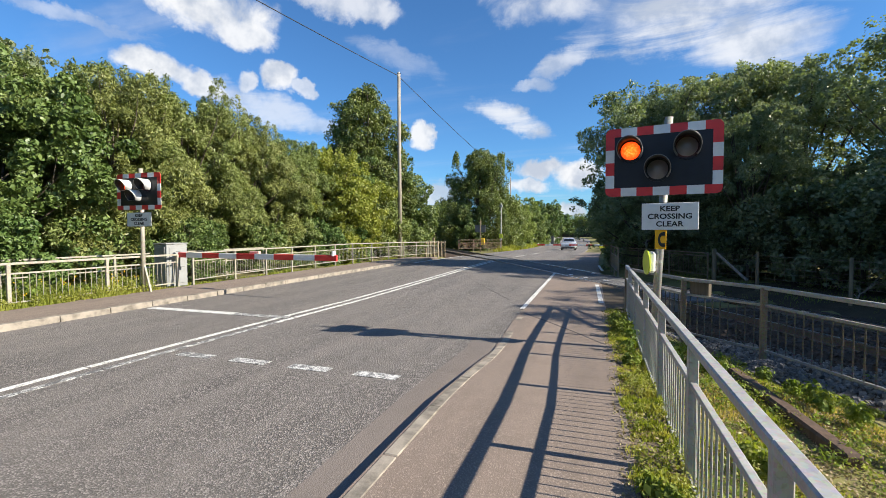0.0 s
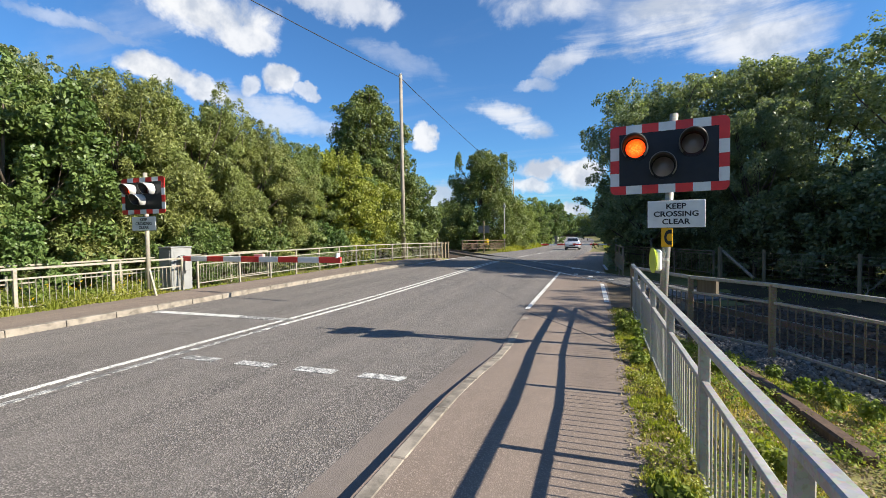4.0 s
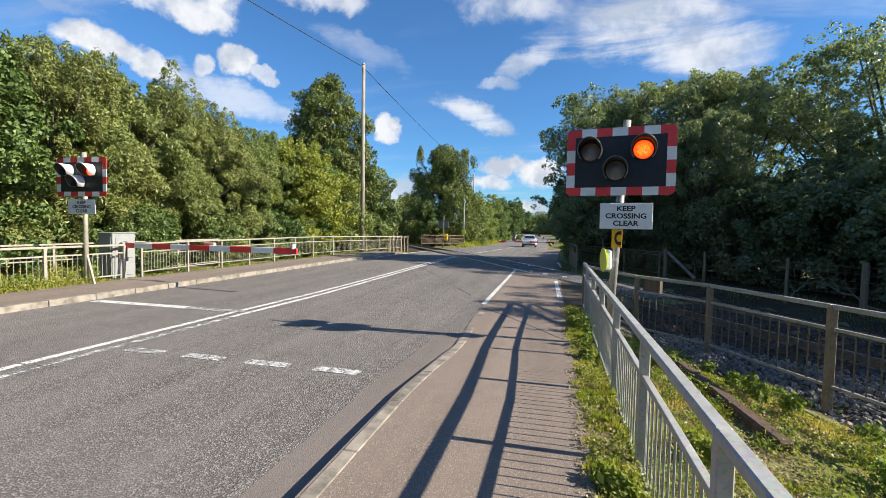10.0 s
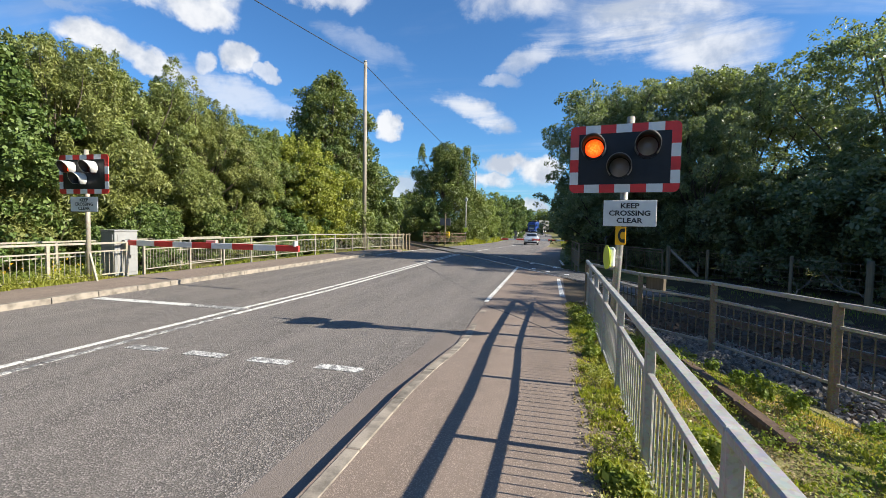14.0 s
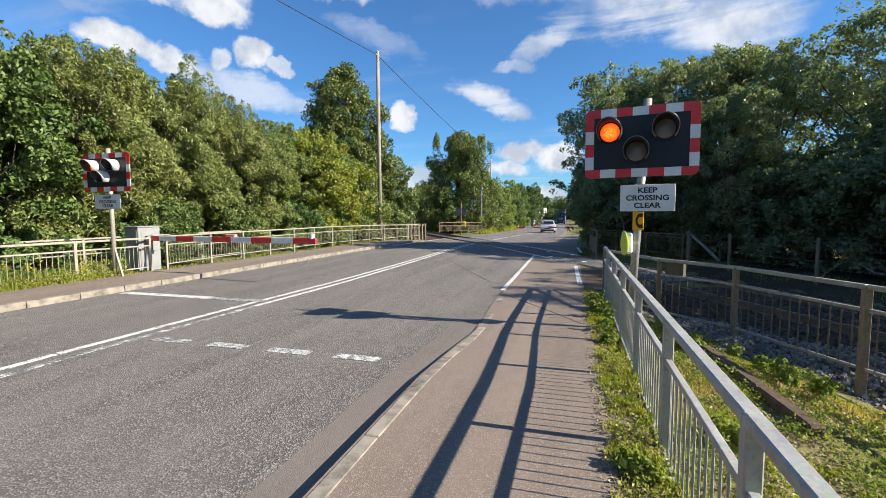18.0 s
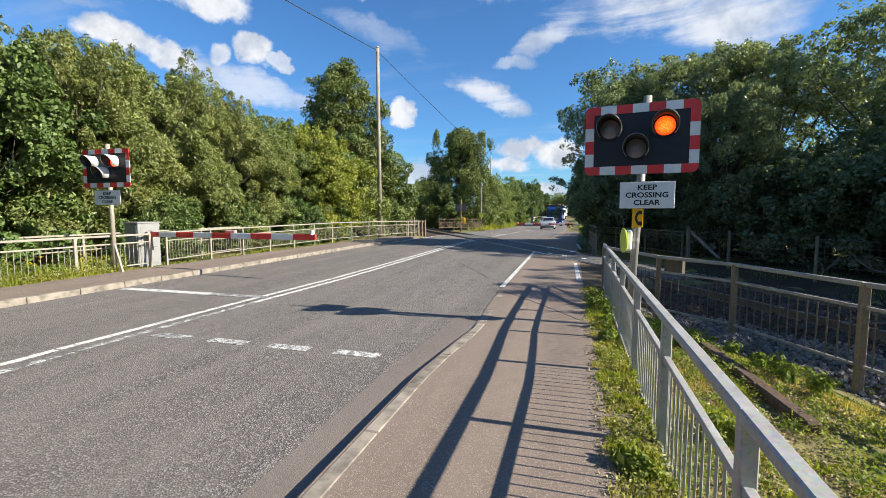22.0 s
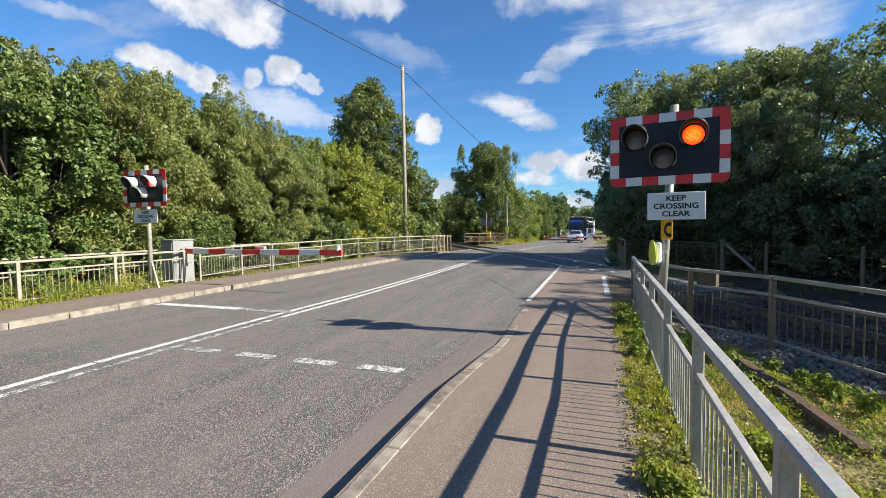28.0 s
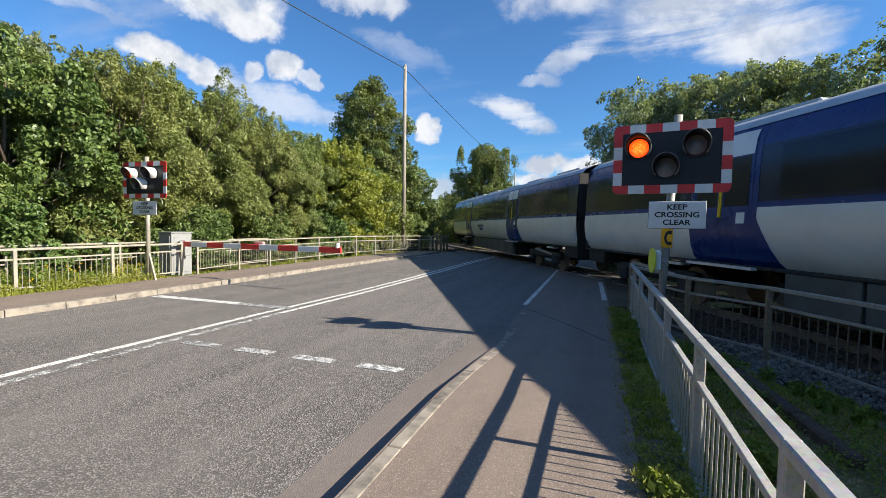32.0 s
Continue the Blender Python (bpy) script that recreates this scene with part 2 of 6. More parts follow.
def foliage(name, dark, mid, light, trans=0.35, rough=0.46):
    m = Mat(name, rough, spec=0.45)
    isl = m.island()
    patch = m.noise(0.55, 3, 0.6)
    col = m.ramp(isl, (0.0, dark), (0.3, mid), (0.8, mid), (1.0, light))
    col = m.mix(m.ramp(patch, (0.42, (0, 0, 0)), (0.65, (0.55, 0.55, 0.55))), col, light)
    hue = m.nt.nodes.new("ShaderNodeHueSaturation")
    shift = m.nt.nodes.new("ShaderNodeMapRange")
    shift.inputs["To Min"].default_value, shift.inputs["To Max"].default_value = 0.482, 0.515
    m.link(m.random(), shift.inputs["Value"])
    m.link(shift.outputs[0], hue.inputs["Hue"])
    m.link(col, hue.inputs["Color"])
    m.color(hue.outputs[0])
    tr = m.nt.nodes.new("ShaderNodeBsdfTranslucent")
    m.link(m.mix(1.0, hue.outputs[0], (1.25, 1.3, 0.5), "MULTIPLY"), tr.inputs["Color"])
    mx = m.nt.nodes.new("ShaderNodeMixShader")
    mx.inputs[0].default_value = trans
    m.link(m.p.outputs[0], mx.inputs[1])
    m.link(tr.outputs[0], mx.inputs[2])
    m.link(mx.outputs[0], m.nt.nodes["Material Output"].inputs["Surface"])
    return m.m


def ground_mat(name, stops, scale=2.0, fine=40, bump=0.5):
    m = Mat(name, 0.95, spec=0.2)
    a, b, c = m.noise(scale, 8, 0.65), m.noise(fine, 5, 0.7), m.noise(scale * 0.2, 4, 0.6)
    col = m.ramp(a, *stops)
    col = m.mix(0.45, col, m.ramp(b, *stops))
    col = m.mix(m.ramp(c, (0.4, (0, 0, 0)), (0.7, (0.5, 0.5, 0.5))), col, stops[-1][1])
    m.color(col)
    m.bump(b, bump, 0.02)
    return m.m


def road_paint(name, c, wear, size=7):
    """Thermoplastic marking, cracked and worn through to the road."""
    m = Mat(name, 0.6)
    a, b = m.noise(size, 8, 0.75), m.noise(60, 4, 0.7)
    both = m.mix(0.45, a, b)
    m.color(m.ramp(both, (wear - 0.02, (0.12, 0.118, 0.115)), (wear + 0.006, tuple(v * 0.86 for v in c)), (wear + 0.14, c)))
    m.bump(b, 0.3, 0.006)
    return m.m


def galvanised(name, c=(0.52, 0.53, 0.53), rust=0.12):
    m = Mat(name, 0.55, 0.25)
    a, b, s = m.noise(5, 7, 0.65), m.noise(38, 4, 0.6), m.cells(60, out="Color")
    col = m.ramp(a, (0.3, tuple(v * 0.72 for v in c)), (0.6, c), (0.8, tuple(v * 1.12 for v in c)))
    col = m.mix(0.1, col, s)
    col = m.mix(m.ramp(b, (0.66 - rust * 0.3, (0, 0, 0)), (0.82, (0.6, 0.6, 0.6))), col, (0.2, 0.13, 0.07))
    m.color(col)
    m.rough(a, 0.42, 0.7)
    m.bump(b, 0.12, 0.003)
    return m.m


def timber(name, c, grain=(1, 1, 0.05)):
    m = Mat(name, 0.85)
    a, b = m.noise(18, 6, 0.6, grain), m.noise(3, 5, 0.6)
    col = m.ramp(a, (0.3, tuple(v * 0.5 for v in c)), (0.6, c), (0.8, tuple(v * 1.3 for v in c)))
    m.color(m.mix(m.ramp(b, (0.45, (0, 0, 0)), (0.75, (0.6, 0.6, 0.6))), col, tuple(v * 0.55 for v in c)))
    m.bump(a, 0.4, 0.006)
    return m.m


def glowing(name, c, strength, rim=None, size=0.13):
    """A lit lens: moulded cells, and a rim that falls off."""
    m = Mat(name, 0.4)
    cell = m.cells(48)
    inner = tuple(min(1, v * 1.0) for v in c)
    col = m.ramp(cell, (0.0, tuple(min(1.6, v * 1.0 + 0.16 * c[0]) for v in c)), (0.3, inner), (0.75, tuple(v * 0.45 for v in c)))
    if rim:
        away = m.nt.nodes.new("ShaderNodeVectorMath")
        away.operation = "LENGTH"
        m.link(m.co.outputs["Object"], away.inputs[0])
        far = m.nt.nodes.new("ShaderNodeMapRange")
        far.inputs["From Min"].default_value, far.inputs["From Max"].default_value = size * 0.35, size
        m.link(away.outputs["Value"], far.inputs["Value"])
        col = m.mix(far.outputs[0], col, rim)
    m.color((0.6, 0.05, 0.01))
    m.link(col, m.p.inputs["Emission Color"])
    m.p.inputs["Emission Strength"].default_value = strength
    return m.m


def glass(name, tint=(0.02, 0.025, 0.03), rough=0.04):
    m = Mat(name, rough, 0.0, 0.35)
    m.color(tint)
    w = m.noise(1.4, 2, 0.5)
    m.bump(w, 0.02, 0.02)
    return m.m


M = {
    "road": asphalt("road_asphalt", (0.094, 0.085, 0.077), (0.192, 0.170, 0.150), (0.36, 0.325, 0.29), 0.45, 80, 1.35, 0.75),
    "path": asphalt("path_asphalt", (0.184, 0.143, 0.113), (0.228, 0.176, 0.140), (0.262, 0.208, 0.169), 0.4, 150, 1.9, 0.22),
    "strip": asphalt("channel_strip", (0.165, 0.138, 0.118), (0.205, 0.171, 0.147), (0.24, 0.205, 0.18), 0.3, 160, 1.2, 0.3),
    "kerb": plain("kerb_concrete", (0.30, 0.262, 0.212), 0.9, 0, 0.45, 5, 0.4),
    "white_line": road_paint("white_line", (0.72, 0.71, 0.66), 0.462),
    "dash_line": road_paint("dash_line", (0.70, 0.69, 0.65), 0.505, 11),
    "worn_line": road_paint("worn_line", (0.70, 0.69, 0.65), 0.525),
    "grass": ground_mat("verge_ground", ((0.25, (0.05, 0.042, 0.022)), (0.45, (0.135, 0.125, 0.045)), (0.62, (0.21, 0.20, 0.065)), (0.8, (0.33, 0.285, 0.14)))),
    "soil": ground_mat("dry_soil", ((0.3, (0.06, 0.045, 0.03)), (0.6, (0.14, 0.105, 0.07)), (0.8, (0.22, 0.18, 0.12)))),
    "galv": galvanised("galvanised_steel", (0.44, 0.43, 0.395), 0.3),
    "rusty": galvanised("weathered_steel", (0.25, 0.185, 0.115), 0.8),
    "pale_steel": galvanised("pale_painted_steel", (0.42, 0.385, 0.295), 0.6),
    "grey_box": plain("grey_paint", (0.28, 0.285, 0.275), 0.55, 0, 0.07),
    "white": plain("white_paint", (0.80, 0.80, 0.78), 0.4, 0, 0.08),
    "red": plain("red_paint", (0.74, 0.045, 0.042), 0.4, 0, 0.10),
    "black": plain("black_board", (0.012, 0.014, 0.02), 0.5, 0, 0.3),
    "ink": plain("black_lettering", (0.015, 0.015, 0.017), 0.5, 0, 0.1),
    "yellow": plain("yellow_paint", (0.85, 0.55, 0.01), 0.45, 0, 0.1),
    "lime": plain("lime_paint", (0.62, 0.72, 0.06), 0.45, 0, 0.1),
    "pole_wood": timber("grey_pole_wood", (0.36, 0.31, 0.25)),
    "post_wood": timber("post_wood", (0.24, 0.19, 0.12)),
    "old_board": timber("old_board", (0.16, 0.13, 0.09)),
    "dark_wood": timber("dark_sleeper_wood", (0.085, 0.06, 0.042)),
    "bark": timber("bark", (0.13, 0.10, 0.075), (1, 1, 0.25)),
    "rail": galvanised("rail_steel", (0.20, 0.14, 0.10), 0.9),
    "rail_top": plain("polished_rail", (0.62, 0.62, 0.63), 0.28, 1.0, 0.1),
    "plate_bar": plain("plate_bar", (0.6, 0.58, 0.5), 0.5),
    "skirt": plain("skirt_grey", (0.15, 0.15, 0.145), 0.6, 0, 0.25, 2.5, 0.05),
    "brown_steel": galvanised("brown_steel", (0.22, 0.135, 0.08), 0.8),
    "rust_board": timber("rust_board", (0.12, 0.075, 0.048)),
    "dull_post": galvanised("dull_steel_post", (0.34, 0.325, 0.285), 0.45),
    # rusty uprights of the track fence, colour lowered to stand for shade
    "shaded_bar": galvanised("shaded_bar", (0.12, 0.085, 0.055), 0.7),
    "ochre_steel": galvanised("ochre_steel", (0.27, 0.195, 0.115), 0.7),
    "cable": plain("cable", (0.03, 0.03, 0.035), 0.6),
}


# ---- building helpers ----
class MB:
    """Collects boxes, bars and sheets into one mesh."""

    def __init__(self):
        self.v, self.f = [], []

    def add(self, verts, faces):
        o = len(self.v)
        self.v += [tuple(p) for p in verts]
        self.f += [tuple(i + o for i in f) for f in faces]
        return self

    def box(self, x0, x1, y0, y1, z0, z1, m=None):
        v = [Vector(p) for p in ((x0, y0, z0), (x1, y0, z0), (x1, y1, z0), (x0, y1, z0), (x0, y0, z1), (x1, y0, z1), (x1, y1, z1), (x0, y1, z1))]
        if m is not None:
            v = [m @ p for p in v]
        return self.add(v, ((0, 3, 2, 1), (4, 5, 6, 7), (0, 1, 5, 4), (1, 2, 6, 5), (2, 3, 7, 6), (3, 0, 4, 7)))

    def bar(self, a, b, w, h, up=(0, 0, 1)):
        """A bar of w x h from a to b."""
        a, b = Vector(a), Vector(b)
        y = (b - a).normalized()
        x = y.cross(Vector(up))
        x = x.normalized() if x.length > 1e-4 else Vector((1, 0, 0))
        z = x.cross(y)
        v = [p + x * (sx * w / 2) + z * (sz * h / 2) for p in (a, b) for sx, sz in ((-1, -1), (1, -1), (1, 1), (-1, 1))]
        return self.add(v, ((0, 1, 2, 3), (7, 6, 5, 4), (4, 5, 1, 0), (5, 6, 2, 1), (6, 7, 3, 2), (7, 4, 0, 3)))

    def tube(self, a, b, r0, r1=None, n=12, caps=True):
        a, b = Vector(a), Vector(b)
        r1 = r0 if r1 is None else r1
        y = (b - a).normalized()
        x = y.cross(Vector((0, 0, 1)))
        x = x.normalized() if x.length > 1e-4 else Vector((1, 0, 0))
        z = x.cross(y)
        v = [p + (x * math.cos(t) + z * math.sin(t)) * r for p, r in ((a, r0), (b, r1)) for t in [2 * math.pi * i / n for i in range(n)]]
        f = [(i, (i + 1) % n, n + (i + 1) % n, n + i) for i in range(n)]
        if caps:
            f += [tuple(range(n - 1, -1, -1)), tuple(range(n, 2 * n))]
        return self.add(v, f)

    def path(self, points, radii, n=8):
        """A bent, tapering limb."""
        o = len(self.v)
        pts = [Vector(p) for p in points]
        for i, (p, r) in enumerate(zip(pts, radii)):
            y = (pts[min(i + 1, len(pts) - 1)] - pts[max(i - 1, 0)]).normalized()
            x = y.cross(Vector((0.3, 0.9, 0.1))).normalized()
            z = x.cross(y)
            for k in range(n):
                t = 2 * math.pi * k / n
                self.v.append(tuple(p + (x * math.cos(t) + z * math.sin(t)) * r))
        for i in range(len(pts) - 1):
            for k in range(n):
                self.f.append((o + i * n + k, o + i * n + (k + 1) % n, o + (i + 1) * n + (k + 1) % n, o + (i + 1) * n + k))
        return self

    def sheet(self, xs, ys, z):
        """A grid over xs and ys, z a function of x and y."""
        o = len(self.v)
        self.v += [(x, y, z(x, y)) for y in ys for x in xs]
        w = len(xs)
        self.f += [(o + j * w + i, o + j * w + i + 1, o + (j + 1) * w + i + 1, o + (j + 1) * w + i) for j in range(len(ys) - 1) for i in range(w - 1)]
        return self

    def prism(self, outline, a, b, axis="y"):
        """An outline of (u, z) pushed from a to b along x or y."""
        n = len(outline)
        v = [((u, t, z) if axis == "y" else (t, u, z)) for t in (a, b) for u, z in outline]
        f = [(i, (i + 1) % n, n + (i + 1) % n, n + i) for i in range(n)]
        return self.add(v, f + [tuple(range(n - 1, -1, -1)), tuple(range(n, 2 * n))])

    def mesh(self, name, mat, bevel=0.0, smooth=False, segments=1):
        me = bpy.data.meshes.new(name)
        me.from_pydata(self.v, [], self.f)
        if bevel or smooth is not None:
            bm = bmesh.new()
            bm.from_mesh(me)
            bmesh.ops.recalc_face_normals(bm, faces=bm.faces)
            if bevel:
                edges = [e for e in bm.edges if len(e.link_faces) == 2 and e.calc_face_angle(0) > 0.5]
                bmesh.ops.bevel(bm, geom=edges, offset=bevel, segments=segments, profile=0.7, affect="EDGES", clamp_overlap=True)
            if smooth:
                for f in bm.faces:
                    f.smooth = True
            bm.to_mesh(me)
            bm.free()
        if mat is not None:
            me.materials.append(mat)
        return me


def thing(name, m=None, label="", category="", group="", kind="", data=None):
    ob = new(name, data)
    ob.matrix_basis = m if m is not None else Matrix()
    if data is None:
        ob.empty_display_size = 0.2
    return tagged(ob, label, category, group, kind)


def part(name, me, parent, label="", m=None):
    """One mesh under a thing or under a part."""
    ob = new(name, me)
    ob.parent = parent
    if m is not None:
        ob.matrix_basis = m
    return tagged(ob, label)


def setting(name, mb, mat, label="", category="", bevel=0.0, smooth=False):
    return tagged(new(name, mb.mesh(name, mat, bevel, smooth)), label, category, "", "structure")


def lettering(text, size, mat, bold=0.0):
    """Flat raised letters, centred, as a mesh."""
    cu = bpy.data.curves.new("letters", "FONT")
    cu.body, cu.size, cu.align_x, cu.align_y = text, size, "CENTER", "CENTER"
    cu.extrude, cu.offset, cu.resolution_u = 0.0015, bold, 3
    ob = bpy.data.objects.new("letters", cu)
    scene.collection.objects.link(ob)
    me = bpy.data.meshes.new_from_object(ob.evaluated_get(bpy.context.evaluated_depsgraph_get()))
    bpy.data.objects.remove(ob)
    me.materials.clear()
    me.materials.append(mat)
    return me


def frange(a, b, n):
    return [a + (b - a) * i / n for i in range(n + 1)]


def smooth01(x):
    x = max(0.0, min(1.0, x))
    return x * x * (3 - 2 * x)


# ---- the lie of the land ----
# x runs across the road, y along it, away from the eye; the line crosses it on the skew
TD = Vector((-0.4414, 0.8973, 0)).normalized()       # along the track, away to the north-west
TN = Vector((0.8973, 0.4414, 0)).normalized()        # across it
TRACK = 7.744                                      # its centre line lies at TN . p = 7.744
TRACK_TURN = math.degrees(math.atan2(TD.y, TD.x)) - 90


def on_track(s, k, z=0.0):
    """s metres along the line, k across it; beyond the crossing it bends a little to the west."""
    k -= 0.03 * max(0.0, s - 12.0)
    return TD * s + TN * k + Vector((0, 0, z))


def road_z(y):
    return -0.75 * smooth01((y - 17) / 58) + 0.9 * smooth01((y - 108) / 30)


def road_x(y):
    """The road's sideways bend beyond the crossing."""
    return 0.8 * smooth01((y - 20) / 45) - 0.024 * max(0, y - 118) ** 2 / (1 + max(0, y - 118) / 60)


def path_z(y):
    return 0.012 + 0.098 * (1 - smooth01((y - 3.6) / 3.2)) + road_z(y)


def kerb_x(y):
    return -1.37 + 0.10 * math.exp(-((y - 6.0) / 1.2) ** 2)


def ground_z(x, y):
    z = road_z(y) - 0.10
    k = x * TN.x + y * TN.y
    if x > 0.2:
        z += 0.08 - 0.14 * smooth01((x - 0.6) / 2.6)
    z -= 0.20 * smooth01((3.6 - abs(k - TRACK)) / 1.2)
    z += 0.08 * noise.noise((x * 0.25, y * 0.25, 0)) * smooth01((abs(x + 4) - 6.5) / 6)
    far = math.hypot(x, y)
    z += 0.9 * smooth01((far - 60) / 120) * max(0, noise.noise((x * 0.01, y * 0.01, 3.0)) + 0.2) * (1 if abs(x) > 25 else 0)
    return z


def spread(lo, hi, fine_lo, fine_hi, fine):
    out, x, step = [], fine_lo, fine
    while x <= fine_hi:
        out.append(x)
        x += fine
    step = fine
    while out[-1] < hi:
        step *= 1.35
        out.append(min(hi, out[-1] + step))
    step = fine
    while out[0] > lo:
        step *= 1.35
        out.insert(0, max(lo, out[0] - step))
    return out


setting("ground", MB().sheet(spread(-900, 900, -16, 12, 0.8), spread(-300, 1500, -6, 50, 0.8), ground_z), M["grass"],
        "rough grass and bare soil beside the road", "ground", 0, True)

ROAD_Y = frange(-30, 50, 80) + frange(52, 190, 46) + frange(195, 420, 20)


def ribbon(xa, xb, ys, za, zb=None, thick=0.25):
    """A strip along the road between two sideways lines, with depth."""
    mb = MB()
    fa = xa if callable(xa) else (lambda y: xa)
    fb = xb if callable(xb) else (lambda y: xb)
    zb = zb or za
    n = len(ys)
    for y in ys:
        o = road_x(y)
        mb.v += [(fa(y) + o, y, za(y)), (fb(y) + o, y, zb(y)), (fb(y) + o, y, zb(y) - thick), (fa(y) + o, y, za(y) - thick)]
    for i in range(n - 1):
        a, b = 4 * i, 4 * i + 4
        for k in range(4):
            mb.f.append((a + k, a + (k + 1) % 4, b + (k + 1) % 4, b + k))
    mb.f += [(3, 2, 1, 0), tuple(4 * n - 4 + k for k in range(4))]
    return mb


setting("road", ribbon(-9.36, kerb_x, ROAD_Y, road_z), M["road"], "worn grey asphalt road over the crossing", "road")
setting("pavement", ribbon(kerb_x, 0.30, [y for y in ROAD_Y if y <= 46], path_z), M["path"], "brown asphalt footpath beside the guard rail", "pavement")
setting("verge", ribbon(0.29, 0.70, frange(-12, 10.2, 40), lambda y: path_z(y) - 0.012, lambda y: path_z(y) - 0.05, 0.3), M["soil"], "soil strip between footpath and guard rail", "verge")
setting("corner_soil", ribbon(0.30, 1.9, frange(10.2, 15.4, 10), lambda y: path_z(y) - 0.006, lambda y: path_z(y) - 0.02, 0.3), M["soil"], "bare dark soil beside the crossing", "verge")
setting("channel", ribbon(lambda y: kerb_x(y) - 0.42, lambda y: kerb_x(y) - 0.01, frange(-12, 6.6, 30), lambda y: road_z(y) + 0.005, None, 0.1), M["strip"],
        "smooth pale asphalt channel along the kerb", "road")
setting("far_pavement", ribbon(-11.22, -9.5, [y for y in ROAD_Y if -30 <= y <= 27], lambda y: 0.11 + road_z(y)), M["path"],
        "grey asphalt footpath across the road", "pavement")


def kerbs():
    """Concrete kerb blocks, each one a piece."""
    for name, x, ys, top, wide in (("kerb", lambda y: kerb_x(y) + 0.065, (-6.4, 8.6), lambda y: path_z(y) + 0.006 * (1 - smooth01((y - 6) / 2)), 0.13),
                                   ("far_kerb", lambda y: -9.43, (-8.2, 24.5), lambda y: 0.118 + road_z(y), 0.16)):
        line = thing(name, None, "weathered concrete kerb along the road edge", "kerb", "", "structure")
        y = ys[0]
        while y < ys[1]:
            y2 = min(y + 0.915, ys[1])
            h = (top(y) + top(y2)) / 2
            m = MB()
            a, b = Vector((x(y), y + 0.006, 0)), Vector((x(y2), y2 - 0.006, 0))
            side = Vector((wide / 2, 0, 0))
            j = random.uniform(-0.004, 0.004)
            v = [a - side, a + side, b + side, b - side]
            z0, z1 = top(y) + j, top(y2) + j
            lip = 0.02
            vv = [(p.x, p.y, -0.2) for p in v]
            vv += [(v[0].x + lip * (1 if name == "kerb" else 0), v[0].y, z0), (v[1].x - lip * (0 if name == "kerb" else 1), v[1].y, z0),
                   (v[2].x - lip * (0 if name == "kerb" else 1), v[2].y, z1), (v[3].x + lip * (1 if name == "kerb" else 0), v[3].y, z1)]
            m.add(vv, ((0, 3, 2, 1), (4, 5, 6, 7), (0, 1, 5, 4), (1, 2, 6, 5), (2, 3, 7, 6), (3, 0, 4, 7)))
            part("kerb_stone", m.mesh("kerb_stone", M["kerb"], 0.008), line)
            y = y2


kerbs()


def markings():
    def line(name, xa, xb, y0, y1, mat="white_line", label="", n=8, lift=0.004, surf=road_z, half=0.05):
        fa, fb = (lambda y: xa + (xb - xa) * (y - y0) / (y1 - y0)), None
        tagged(new(name, ribbon(lambda y: fa(y) - half, lambda y: fa(y) + half, frange(y0, y1, n), lambda y: surf(y) + lift, None, 0.006).mesh(name, M[mat], 0)),
               label or "worn white painted road line", "road marking", "road markings", "structure")

    # double centre line, in lengths with the joints that the road shows
    for off, mat in ((0.0, "white_line"), (0.27, "white_line")):
        y = -14.0
        while y < 24.6:
            cx = lambda v: -5.88 + 0.30 * smooth01((v - 3.5) / 8) - 0.10 * smooth01((v - 14) / 12) + off * (1.0 - 0.14 * smooth01((v - 8) / 6))
            line("centre_line", cx(y), cx(y + 2.9), y, y + 2.93, mat if y > 4.5 or off == 0 else "worn_line", n=4)
            y += 2.96
    for y, y2 in ((31, 36.5), (38, 43), (47, 52), (58, 64)):
        line("centre_line", -5.35 + (y - 31) * 0.02, -5.35 + (y2 - 31) * 0.02, y, y2)
    line("edge_line", -1.40, -1.40, 9.5, 18.4, half=0.048, lift=0.016)
    line("edge_line", -1.33, -1.1, 22.9, 25.4)
    line("edge_line", -1.05, -0.9, 27.6, 29.6)
    line("edge_line", 0.22, 0.16, 10.9, 14.6, surf=path_z, half=0.055)
    line("edge_line", 0.42, 0.3, 20.0, 23.4, surf=path_z, half=0.055)
    line("edge_line", -9.28, -9.36, 22.5, 32.5)
    # stop line across the far lane, give-way dashes across the near one
    def bar(x0, x1, y0, y1, mat="white_line"):
        mb = MB().box(x0, x1, y0, y1, 0.0, 0.0045)
        tagged(new("stop_line", mb.mesh("stop_line", M[mat])), "worn white stop line across the lane", "road marking", "road markings", "structure")
    bar(-9.22, -6.9, 7.10, 7.32)
    bar(-6.9, -5.62, 7.08, 7.30, "worn_line")
    x = -2.06
    for i in range(4):
        bar(x - 0.56, x, 4.495, 4.665, "dash_line" if i < 3 else "worn_line")
        x -= 0.905


markings()


def seams():
    """Tarred joints in the road."""
    for pts in SEAMS:
        mb = MB()
        for (xa, ya), (xb, yb) in zip(pts, pts[1:]):
            mb.bar((xa, ya, 0.001 + road_z(ya)), (xb, yb, 0.001 + road_z(yb)), 0.02, 0.004)
        tagged(new("tar_seam", mb.mesh("tar_seam", M["tar"])), "dark tarred joint in the road", "road seam", "tar seams", "structure")
    mb = MB()
    for (xa, ya), (xb, yb) in zip(PATH_SEAM, PATH_SEAM[1:]):
        mb.bar((xa, ya, path_z(ya) + 0.001), (xb, yb, path_z(yb) + 0.001), 0.022, 0.006)
    tagged(new("tar_seam", mb.mesh("tar_seam", M["tar"])), "dark cracked joint across the footpath", "road seam", "tar seams", "structure")


